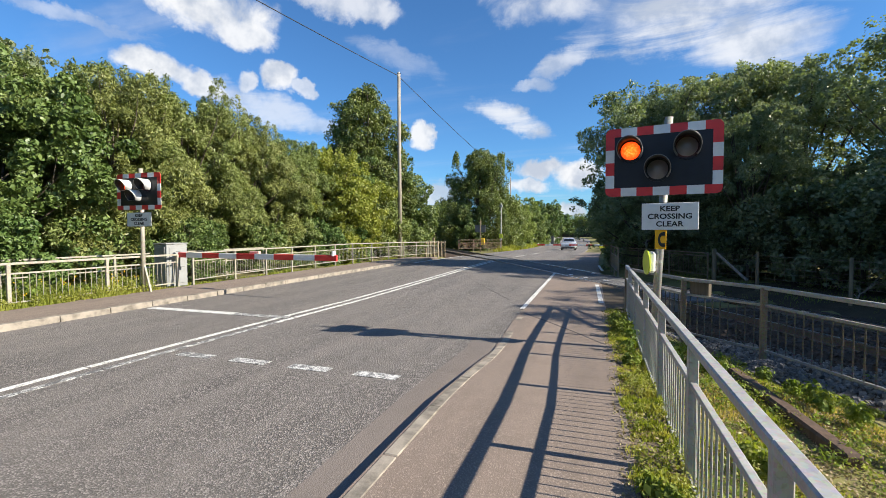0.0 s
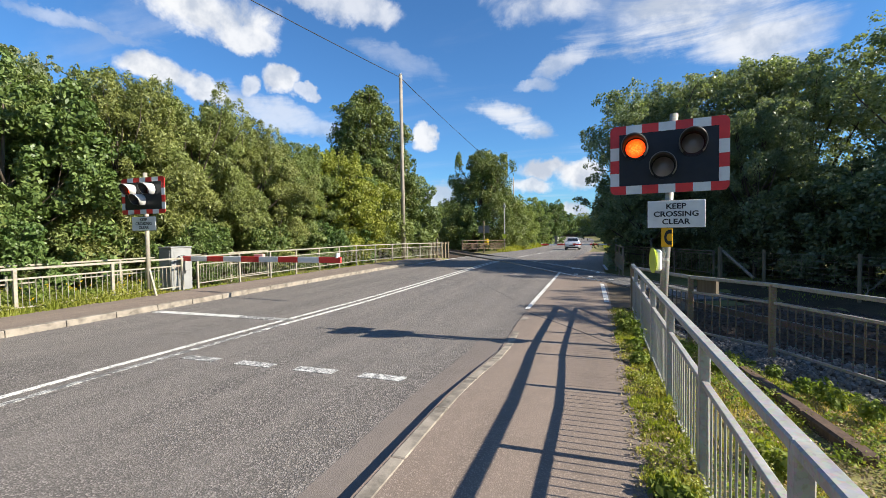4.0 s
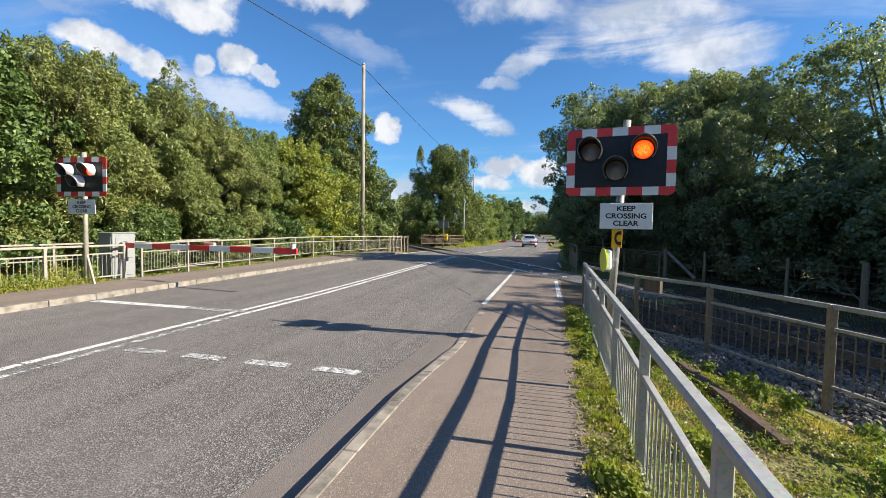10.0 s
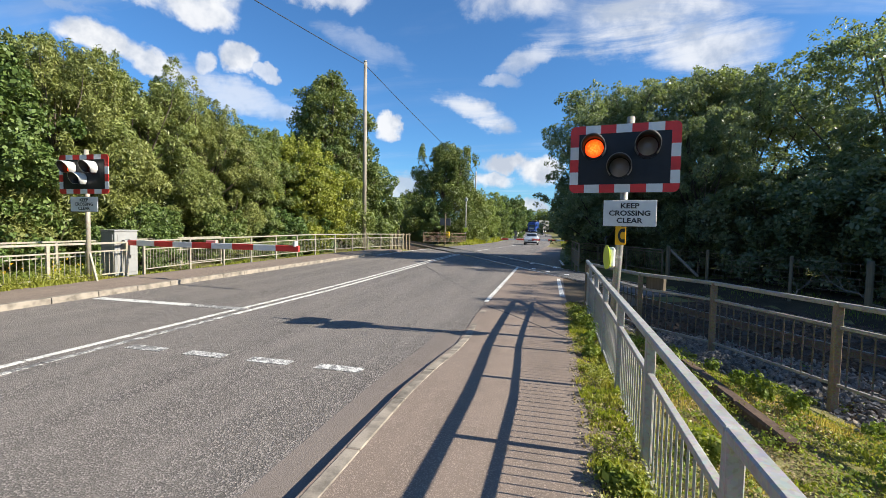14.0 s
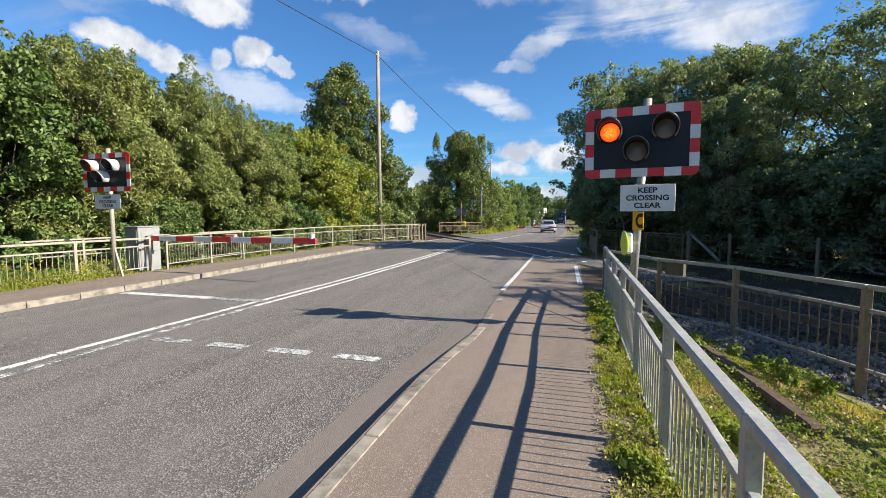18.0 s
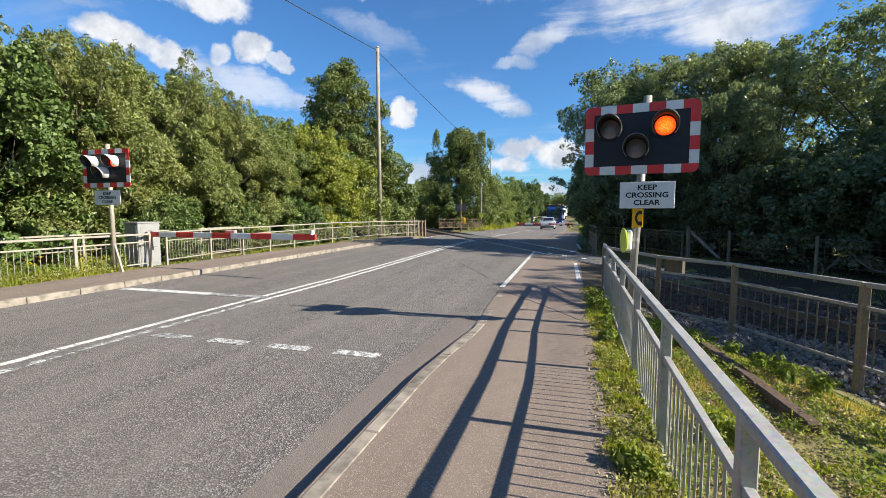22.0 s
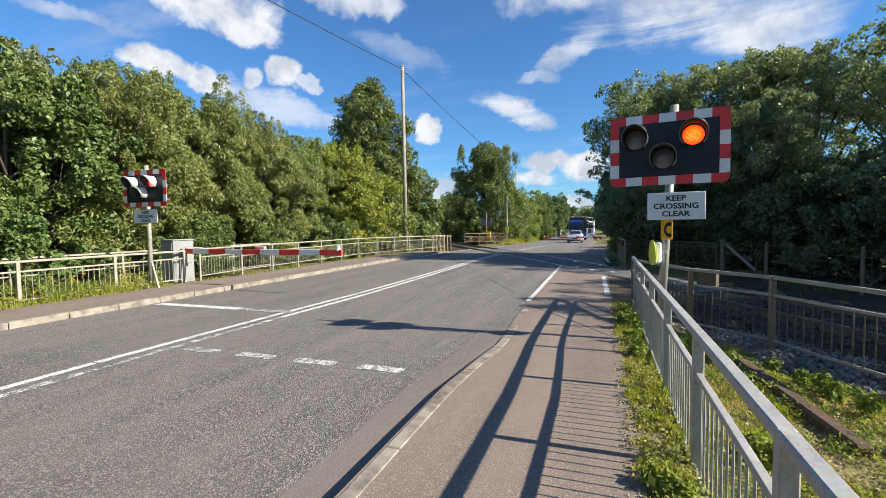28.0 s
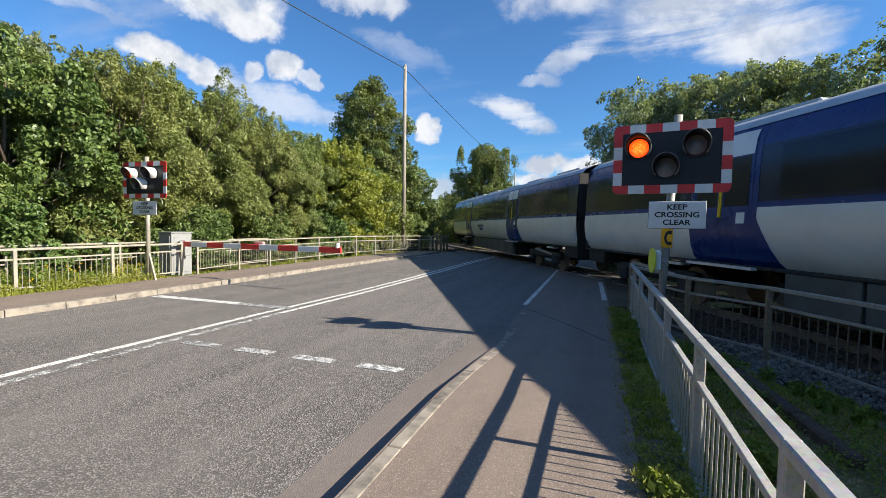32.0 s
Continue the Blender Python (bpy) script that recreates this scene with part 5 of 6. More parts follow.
M["litter"] = foliage("dry_litter", (0.15, 0.11, 0.055), (0.30, 0.235, 0.12), (0.42, 0.34, 0.19), 0.1, 0.7)
carpet("low_herbs", 18000, 61, 0.72, 3.7, -0.5, 7.6, 0.028, M["weed"], "low leafy herbs covering the soil", 0.56, 0.13, 1.7)
carpet("low_herbs", 15000, 62, 0.72, 3.7, -0.5, 7.6, 0.024, M["leaf_e"], "pale green seedlings among the herbs", 0.58, 0.13, 2.3)
carpet("dry_litter", 56000, 63, 0.70, 4.3, -0.5, 7.8, 0.022, M["litter"], "dry straw and leaf litter on the soil", 0.30, 0.012, 1.0)
carpet("low_herbs", 11000, 64, 0.29, 0.66, -0.6, 9.9, 0.022, M["leaf_e"], "pale green herbs at the footpath edge", 0.48, 0.10, 3.0, lambda y: path_z(y) - 0.03)
carpet("dry_litter", 4000, 65, 0.2, 0.60, -0.6, 9.9, 0.022, M["litter"], "dry litter along the footpath edge", 0.42, 0.008, 2.0, lambda y: path_z(y) + 0.002)
carpet("low_herbs", 30000, 66, -12.3, -11.32, -3.0, 8.6, 0.045, M["leaf_e"], "bright weeds behind the roadside rail", 0.25, 0.30, 1.0, lambda y: 0.05)


carpet("low_herbs", 12000, 67, -11.36, -11.08, -3.0, 8.8, 0.04, M["leaf_e"], "bright weeds at the foot of the roadside rail", 0.34, 0.24, 1.6, lambda y: 0.10)


def weed(x, y, h, seed, z=None, label="leafy green weed in the grass"):
    """One weed: a stem with leaves up it."""
    rng = random.Random(seed)
    z = ground_z(x, y) if z is None else z
    root = thing("weed", Matrix.Translation((x, y, z)), label, "weed", "weeds")
    stem, lobes = MB(), []
    for i in range(rng.randint(3, 6)):
        a, q = rng.uniform(0, 6.28), h * rng.uniform(0.05, 0.32)
        top = Vector((q * math.cos(a), q * math.sin(a), h * rng.uniform(0.6, 1.0)))
        stem.path([(0, 0, -0.02), top * 0.5 + Vector((0, 0, h * 0.08)), top], [0.006, 0.005, 0.002], 5)
        for f in (0.35, 0.6, 0.85, 1.0):
            c = top * f
            lobes.append(((c.x, c.y, c.z), (0.06, 0.06, 0.05)))
    part("stem", stem.mesh("stem", M["weed"], 0, True), root)
    part("leafage", leaf_mesh("leafage", lobes, 210, 0.04, M["weed"], seed, 0.3, 0.5, 3, 0.8), root)["kind"] = "stuff"


rw = random.Random(77)
for i in range(14):
    y = rw.uniform(1.2, 9.6)
    weed(rw.uniform(0.36, 0.6), y, rw.uniform(0.08, 0.2) * (1.6 if y > 6 else 1.0), 200 + i, path_z(y) - 0.03, "leafy green weed at the foot of the guard rail")
for i in range(46):
    x = rw.uniform(0.75, 3.8)
    weed(x, rw.uniform(1.6, 7.0), rw.uniform(0.06, 0.20), 300 + i)
for i in range(44):
    weed(-11.38 - rw.random() * 0.6, rw.uniform(2.0, 9.2), rw.uniform(0.3, 0.6), 400 + i, 0.05, "tall weed behind the roadside rail")


def flowers():
    rng = random.Random(5)
    mb = MB()
    for i in range(90):
        x, y, z = -11.36 - rng.random() * 0.8, rng.uniform(1.0, 8.6), rng.uniform(0.30, 0.62)
        for k in range(4):
            a, r = rng.uniform(0, 6.28), rng.uniform(0.0, 0.05)
            mb.tube((x + r * math.cos(a), y + r * math.sin(a), z + r), (x + r * math.cos(a) + 0.006, y + r * math.sin(a), z + r + 0.014), 0.010, 0.007, 6)
    tagged(new("yellow_flowers", mb.mesh("yellow_flowers", M["yellow"], 0, None)), "small yellow flower heads among the weeds", "flowers", "", "stuff")


flowers()


def stones(name, n, seed, area, size, label, mat="stone"):
    rng = np.random.default_rng(seed)
    cube = np.array([(x, y, z) for x in (-1, 1) for y in (-1, 1) for z in (-1, 1)], float)
    faces = np.array([(0, 1, 3, 2), (4, 6, 7, 5), (0, 4, 5, 1), (2, 3, 7, 6), (0, 2, 6, 4), (1, 5, 7, 3)])
    vs = np.empty((n, 8, 3))
    for i in range(n):
        x, y, z = area(rng)
        c = cube * rng.uniform(0.45, 1.0, (8, 3)) * size * rng.uniform(0.5, 1.25) * np.array((1, 0.8, 0.6))
        m = np.array(Euler(rng.uniform(-1.2, 1.2, 3)).to_matrix())
        vs[i] = c @ m.T + (x, y, z)
    f = (faces[None] + 8 * np.arange(n)[:, None, None]).reshape(-1, 4)
    me = bpy.data.meshes.new(name)
    me.from_pydata(vs.reshape(-1, 3).tolist(), [], f.tolist())
    me.materials.append(M[mat])
    tagged(new(name, me), label, "ballast", "", "stuff")


def stone_mat(name, k):
    m = Mat(name, 0.85)
    isl, g = m.island(), m.noise(25, 5, 0.65)
    col = m.ramp(isl, *[(at, tuple(v * q for v, q in zip(c, k))) for at, c in ((0.0, (0.08, 0.076, 0.074)), (0.5, (0.17, 0.16, 0.15)), (0.85, (0.28, 0.26, 0.23)), (1.0, (0.36, 0.29, 0.21)))])
    m.color(m.mix(0.35, col, m.ramp(g, (0.35, (0.06, 0.055, 0.05)), (0.7, tuple(v * q for v, q in zip((0.36, 0.33, 0.29), k))))))
    m.bump(g, 0.4, 0.01)
    return m.m


M["stone"] = stone_mat("crushed_stone", (1, 1, 1))
# rust-brown tint on the grey stone, with tree shade put into it
M["shaded_track_stone"] = stone_mat("shaded_track_stone", (0.36, 0.25, 0.18))


def bed_z(k):
    q = abs(k - TRACK)
    return -0.13 if q < 1.35 else -0.13 - 0.04 * (q - 1.35) / 0.55 if q < 1.9 else -0.17 - 0.17 * min(1.0, q - 1.9)


def on_bed(rng, s, k, low=-0.012, high=0.02):
    p = on_track(s, k)
    return p.x, p.y, max(bed_z(k) + road_z(p.y) * 0.6, ground_z(p.x, p.y)) + rng.uniform(low, high)


def grey_edge(s):
    """How far up the shoulder the fresh grey stone reaches."""
    return TRACK - 0.95 - 0.85 * smooth01((s - 3.2) / 2.4) - 0.7 * smooth01((s - 6.0) / 1.6)


def shoulder(rng):
    s = rng.uniform(-8, 7.6)
    edge = grey_edge(s) + rng.normal(0, 0.06)
    return on_bed(rng, s, edge - max(0.1, edge - TRACK + 2.75) * rng.random())


def four_foot(rng):
    s = rng.uniform(-8, 9.2)
    low = grey_edge(s) - 0.1
    return on_bed(rng, s, low + (TRACK + 2.5 - low) * rng.random())


def pile(rng):
    a, q = rng.uniform(0, 6.28), abs(rng.normal(0, 0.42))
    return 2.15 + q * math.cos(a) * 0.9, 6.7 + q * math.sin(a) * 0.7, ground_z(2.3, 7) + 0.26 * math.exp(-(q / 0.45) ** 2) + rng.uniform(-0.02, 0.03)


stones("ballast", 11000, 51, shoulder, 0.036, "loose grey crushed stone on the near shoulder of the track")
stones("ballast", 13000, 54, four_foot, 0.034, "rust-brown crushed stone between the rails, darkened for tree shade", "shaded_track_stone")
stones("ballast", 1500, 52, pile, 0.030, "heap of grey crushed stone by the rail")
stones("ballast", 350, 53, lambda r: (r.uniform(1.6, 3.9), r.uniform(4.2, 8.2), ground_z(2.5, 6) + r.uniform(-0.01, 0.02)), 0.03, "scattered stones on the soil")


# ---- things beyond the track, on the far side and by the line ----
def edging():
    root = thing("timber_edging", None, "low rust-brown weathered edging in the grass", "edging")
    pts = [Vector((1.54, 7.1, 0)), Vector((1.62, 6.1, 0)), Vector((1.77, 4.8, 0)), Vector((1.86, 4.0, 0))]
    for a, b in zip(pts, pts[1:]):
        z = ground_z((a.x + b.x) / 2, (a.y + b.y) / 2)
        part("board", MB().bar((a.x, a.y + -0.01, z + 0.03), (b.x, b.y + 0.01, z + 0.02), 0.13, 0.15).mesh("board", M["rust_board"], 0.02), root)


edging()


def back_fence():
    root = thing("post_and_wire_fence", None, "wooden posts with wire along the railway", "fence")
    posts = [(3.98, 17.4, 1.05, 0.075), (4.79, 15.9, 1.02, 0.05), (6.06, 13.55, 1.0, 0.045), (6.9, 12.0, 1.02, 0.075), (7.9, 10.1, 1.0, 0.05), (8.9, 8.2, 1.0, 0.05), (9.9, 6.4, 1.0, 0.06)]
    for i, (x, y, h, r) in enumerate(posts):
        part("post", MB().tube((x, y, -0.4), (x, y, h), r, r * 0.94, 12).mesh("post", M["post_wood"], 0.008, None), root)
    part("brace", MB().bar((4.03, 17.3, 0.92), (4.62, 16.2, 0.12), 0.07, 0.07).mesh("brace", M["pole_wood"], 0.008), root, "pale slanting timber brace")
    for (xa, ya, _, _), (xb, yb, _, _) in zip(posts, posts[1:]):
        for z in (0.25, 0.42, 0.58, 0.75, 0.92):
            part("wire", MB().tube((xa, ya, z), (xb, yb, z), 0.004, None, 4).mesh("wire", M["rusty"], 0, None), root)
        n = 9
        for k in range(1, n):
            q = Vector((xa, ya, 0)).lerp(Vector((xb, yb, 0)), k / n)
            part("wire", MB().tube(q + Vector((0, 0, 0.2)), q + Vector((0, 0, 0.92)), 0.003, None, 4).mesh("wire", M["rusty"], 0, None), root)
    gate = along([(1.0, 23.2, 0.02), (3.85, 17.7, 0.0)], 2.1)
    rail = guard_rail("side_gate", gate, 0.92, 0.80, 0.14, "rusty", "dark steel barred gate beside the line", 0.14, 0.05, 0.045, "side gates")
    tagged(thing("small_sign", pose(2.45, 20.3, 0.72, 0, 0, 0), "small pale blank notice on the gate", "sign", "", "", MB().box(-0.17, 0.17, -0.05, -0.03, -0.12, 0.12).mesh("small_sign", M["plate_bar"], 0.004)))
    tagged(thing("marker_post", pose(2.35, 22.2, 0), "grey cone-topped marker post in the shade", "post", "", "", MB().tube((0, 0, -0.2), (0, 0, 0.95), 0.03).tube((0, 0, 0.95), (0, 0, 1.3), 0.035, 0.09, 14).mesh("marker_post", M["grey_box"], 0, None)))
    # weathered box hung on the track-side rail
    cab = thing("hung_box", pose(1.60, 7.97, 0.64, 0, 0, -52), "weathered ochre box hung on the rail", "box")
    part("body", MB().box(-0.17, 0.17, 0.03, 0.11, 0.0, 0.21).mesh("body", M["old_board"], 0.01), cab)
    part("cover", MB().box(-0.18, 0.18, 0.025, 0.12, 0.21, 0.225).mesh("cover", M["old_board"], 0.006), cab)


back_fence()


def dead_branches():
    """Pale fallen boughs lying among the bushes behind the fence."""
    rng = random.Random(9)
    for x, y, turn, size in ((8.6, 11.4, 20, 1.7), (9.4, 10.6, 70, 1.5), (7.8, 12.9, 150, 1.3), (9.0, 12.2, -30, 1.6), (6.6, 14.6, 40, 1.1), (10.2, 10.2, 110, 1.6)):
        root = thing("fallen_branch", pose(x, y, ground_z(x, y) + 0.02, 0, 0, turn), "pale dead branch lying among the bushes", "branch", "fallen branches")
        pts = [Vector((0, 0, 0))]
        for i in range(5):
            pts.append(pts[-1] + Vector((size * 0.2, rng.uniform(-0.12, 0.12), size * rng.uniform(0.02, 0.22))))
        part("bough", MB().path(pts, [0.022, 0.02, 0.017, 0.013, 0.009, 0.005], 6).mesh("bough", M["pole_wood"], 0, True), root)
        for i in (1, 2, 3, 4):
            tip = pts[i] + Vector((size * rng.uniform(0.05, 0.25), rng.uniform(-0.35, 0.35), size * rng.uniform(0.1, 0.35)))
            part("twig", MB().path([pts[i], pts[i].lerp(tip, 0.5) + Vector((0, 0, 0.04)), tip], [0.010, 0.007, 0.003], 5).mesh("twig", M["pole_wood"], 0, True), root)


dead_branches()


def far_fittings():
    z = -0.3
    root = thing("far_signal", pose(-12.0, 48.9, z), "back of the far crossing signal on a wooden post", "signal", "crossing signals")
    part("post", MB().tube((0, 0, -0.4), (0, 0, 3.3), 0.09, 0.08, 12).mesh("post", M["post_wood"], 0, None), root)
    part("board_back", MB().box(-0.62, 0.62, -0.05, 0.0, 1.95, 2.75).mesh("board_back", M["skirt"], 0.01), root, "dark grey back of the signal board")
    part("phone_box", MB().box(0.1, 0.5, -0.2, 0.15, 0.55, 1.25).mesh("phone_box", M["yellow"], 0.03), root, "small yellow telephone box")
    root = thing("lamp_post", pose(-10.1, 51.2, -0.35), "slim grey steel post with a yellow tag", "post")
    part("shaft", MB().tube((0, 0, -0.4), (0, 0, 5.4), 0.07, 0.05, 10).mesh("shaft", M["galv"], 0, None), root)
    part("tag", MB().box(-0.22, 0.22, -0.1, -0.06, 1.3, 1.8).mesh("tag", M["lime"], 0.01), root, "lime yellow tag")
    part("head", MB().box(-0.14, 0.14, -0.14, 0.14, 4.9, 5.2).mesh("head", M["grey_box"], 0.02), root)
    root = thing("brown_fence_end", pose(-11.3, 32.0, -0.1), "brown weathered timber posts at the fence end", "fence")
    for i, (x, y, h) in enumerate(((-0.55, -0.9, 1.05), (-0.35, -0.5, 1.12), (-0.2, -0.1, 1.35), (0.0, 0.35, 1.1), (0.12, 0.75, 1.05), (0.25, 1.15, 1.08))):
        part("post", MB().box(x - 0.07, x + 0.07, y - 0.07, y + 0.07, -0.3, h).mesh("post", M["post_wood"], 0.01), root)
    part("rail", MB().bar((-0.55, -0.9, 0.95), (0.3, 1.3, 0.98), 0.05, 0.1).mesh("rail", M["post_wood"], 0.008), root)
    root = thing("white_marker", pose(-8.2, 98.0, -0.75), "white boundary wall and post by the far road", "wall")
    part("wall", MB().box(-0.2, 0.2, -6, 6, 0, 1.1).mesh("wall", M["white"], 0.02), root)
    part("post", MB().box(0.3, 0.9, -7.5, -7.3, 0, 1.6).mesh("post", M["skirt"], 0.02), root)
    hedge = thing("field_hedge", pose(0, 0, 0), "clipped green hedge across the end of the road", "hedge")
    lobes = [((x, 150 + 4 * math.sin(x * 0.2), 1.7), (2.2, 1.6, 1.6)) for x in range(-30, 34, 3)]
    part("leafage", leaf_mesh("leafage", lobes, 12000, 0.5, M["leaf_a"], 61), hedge)["kind"] = "stuff"
    part("stems", MB().box(-30, 33, 149.5, 150.5, 0, 1.4).mesh("stems", M["bark"]), hedge)
    # white studs across the crossing path
    for x, y in ((-0.75, 17.6), (-0.2, 16.7), (0.05, 18.6), (0.45, 15.9), (-0.95, 20.2)):
        p = tagged(new("road_stud", MB().box(-0.08, 0.08, -0.06, 0.06, 0, 0.02).mesh("road_stud", M["white"], 0.006)), "white stud in the path", "stud", "road studs", "structure")
        p.matrix_basis = Matrix.Translation((x, y, path_z(y) + 0.002))


far_fittings()


# ---- road vehicles ----
M["silver_paint"] = plain("silver_paint", (0.62, 0.64, 0.66), 0.3, 0.6, 0.06, 2.0, 0)
M["blue_paint"] = plain("blue_paint", (0.012, 0.045, 0.22), 0.35, 0.0, 0.12, 2.0, 0)
M["truck_white"] = plain("truck_white", (0.72, 0.74, 0.76), 0.4, 0, 0.1, 1.5, 0)
M["tyre"] = plain("tyre_rubber", (0.02, 0.02, 0.02), 0.85)
M["dark_glass"] = plain("vehicle_glass", (0.010, 0.012, 0.015), 0.3, 0, 0.1)
M["headlamp"] = plain("headlamp_glass", (0.75, 0.76, 0.78), 0.15, 0.3, 0.05)
M["lamp_cover"] = plain("lamp_cover", (0.16, 0.16, 0.165), 0.12, 0.0, 0.1, 4, 0)
M["lamp_off"] = plain("lamp_reflector", (0.5, 0.5, 0.5), 0.2, 0.6, 0.1)


def wheel(parent, x, y, r, w, name="wheel"):
    wh = part(name, MB().tube((-w / 2, 0, 0), (w / 2, 0, 0), r, r, 20).mesh(name, M["tyre"], 0.02, None), parent, "", Matrix.Translation((x, y, r)))
    part("rim", MB().tube((-w / 2 - 0.01, 0, 0), (w / 2 + 0.01, 0, 0), r * 0.6, r * 0.6, 16).mesh("rim", M["silver_paint"], 0.01, None), wh)


def loft(sections, mat, name, smooth=True):
    """A skin through closed sections of equal length."""
    mb = MB()
    n = len(sections[0])
    for s in sections:
        mb.v += s
    for i in range(len(sections) - 1):
        for k in range(n):
            mb.f.append((i * n + k, i * n + (k + 1) % n, (i + 1) * n + (k + 1) % n, (i + 1) * n + k))
    mb.f += [tuple(range(n - 1, -1, -1)), tuple(range((len(sections) - 1) * n, len(sections) * n))]
    return mb.mesh(name, mat, 0, smooth)


def ring(y, w, z0, z1, r=0.12):
    out = []
    for cx, cz, a in ((w - r, z1 - r, 0), (-w + r, z1 - r, 90), (-w + r, z0 + r, 180), (w - r, z0 + r, 270)):
        for k in range(4):
            t = radians(a + 30 * k)
            out.append((cx + r * math.cos(t), y, cz + r * math.sin(t)))
    return out


def car():
    """A saloon whose front looks towards -y."""
    root = thing("car", pose(-2.75, 55.0, road_z(56.5) + 0.01, 0.4, 0, 0), "silver saloon car waiting behind the far barrier", "car")
    part("body", loft([ring(0.0, 0.70, 0.32, 0.62), ring(0.12, 0.82, 0.24, 0.72), ring(0.7, 0.86, 0.2, 0.86), ring(1.3, 0.87, 0.2, 0.93), ring(3.5, 0.87, 0.22, 0.98), ring(4.2, 0.85, 0.24, 0.98), ring(4.4, 0.74, 0.34, 0.85)], M["silver_paint"], "body"), root)
    part("roof", loft([ring(1.25, 0.76, 0.88, 1.0, 0.05), ring(1.95, 0.62, 0.88, 1.40, 0.1), ring(2.4, 0.62, 0.88, 1.44, 0.1), ring(3.0, 0.62, 0.88, 1.42, 0.1), ring(3.75, 0.72, 0.88, 1.0, 0.05)], M["silver_paint"], "roof"), root)
    part("windscreen", MB().add([(-0.66, 1.27, 1.01), (0.66, 1.27, 1.01), (0.54, 1.88, 1.37), (-0.54, 1.88, 1.37)], ((0, 1, 2, 3),)).mesh("windscreen", M["dark_glass"], 0, None), root, "dark windscreen")
    part("grille", MB().box(-0.34, 0.34, -0.012, 0.05, 0.50, 0.60).mesh("grille", M["black"], 0.01), root)
    part("bumper", MB().box(-0.76, 0.76, -0.02, 0.12, 0.26, 0.42).mesh("bumper", M["black"], 0.03), root)
    part("plate", MB().box(-0.26, 0.26, -0.03, -0.015, 0.40, 0.49).mesh("plate", M["plate_bar"]), root)
    for s in (-1, 1):
        part("headlight", MB().box(s * 0.58 - 0.16, s * 0.58 + 0.16, -0.005, 0.1, 0.55, 0.68).mesh("headlight", M["headlamp"], 0.03), root)
        part("mirror", MB().box(s * 0.92 - 0.08, s * 0.92 + 0.08, 1.35, 1.45, 0.92, 1.04).mesh("mirror", M["silver_paint"], 0.03), root)
        part("side_window", MB().box(s * 0.66 - 0.01, s * 0.66 + 0.01, 1.75, 3.3, 1.02, 1.32).mesh("side_window", M["dark_glass"]), root)
        for y in (0.85, 3.45):
            wheel(root, s * 0.78, y, 0.31, 0.2)
    return root


car()


def truck(name, cab_mat, box_mat, label):
    root = thing(name, None, label, "truck", "trucks")
    cab = part("cab", loft([ring(0.0, 1.16, 0.45, 2.7, 0.15), ring(0.25, 1.22, 0.42, 3.0, 0.15), ring(1.9, 1.22, 0.42, 3.15, 0.15)], cab_mat, "cab", False), root)
    part("windscreen", MB().add([(-1.05, -0.03, 1.75), (1.05, -0.03, 1.75), (1.02, 0.02, 2.55), (-1.02, 0.02, 2.55)], ((0, 1, 2, 3),)).mesh("windscreen", M["dark_glass"], 0, None), cab, "dark windscreen")
    part("sun_visor", MB().box(-1.1, 1.1, -0.22, 0.02, 2.58, 2.72).mesh("sun_visor", cab_mat, 0.02), cab)
    part("grille", MB().box(-0.75, 0.75, -0.02, 0.05, 0.85, 1.55).mesh("grille", M["dark_paint"], 0.02), cab)
    for z in (1.0, 1.18, 1.36):
        part("grille_bar", MB().box(-0.7, 0.7, -0.035, -0.015, z, z + 0.05).mesh("grille_bar", M["silver_paint"]), cab)
    part("bumper", MB().box(-1.2, 1.2, -0.08, 0.2, 0.35, 0.72).mesh("bumper", cab_mat, 0.04), cab)
    part("plate", MB().box(-0.26, 0.26, -0.095, -0.075, 0.45, 0.56).mesh("plate", M["plate_bar"]), cab)
    for s in (-1, 1):
        part("headlight", MB().box(s * 0.95 - 0.18, s * 0.95 + 0.18, -0.095, -0.06, 0.48, 0.64).mesh("headlight", M["headlamp"], 0.02), cab)
        part("mirror", MB().box(s * 1.4 - 0.09, s * 1.4 + 0.09, 0.1, 0.2, 1.8, 2.4).bar((s * 1.2, 0.2, 2.4), (s * 1.4, 0.15, 2.4), 0.03, 0.03).mesh("mirror", M["black"], 0.02), cab)
        for y in (1.0, 5.2, 6.4):
            wheel(root, s * 1.02, y, 0.5, 0.3)
    part("roof_rack", MB().box(-1.1, 1.1, 0.7, 1.7, 3.15, 3.4).mesh("roof_rack", M["dark_paint"], 0.03), root)
    part("load_body", MB().box(-1.25, 1.25, 2.1, 8.2, 1.0, 3.6).mesh("load_body", box_mat, 0.04), root)
    part("chassis", MB().box(-0.5, 0.5, 0.6, 8.0, 0.6, 1.0).mesh("chassis", M["dark_paint"]), root)
    part("beacon", MB().box(-0.9, -0.6, 0.9, 1.1, 3.4, 3.55).box(0.6, 0.9, 0.9, 1.1, 3.4, 3.55).mesh("beacon", M["yellow"], 0.02), root)
    return root


BLUE_TRUCK = truck("truck", M["blue_paint"], M["skirt"], "blue tipper truck with a dark grey load body")
WHITE_TRUCK = truck("truck", M["truck_white"], M["truck_white"], "white lorry following the blue truck")


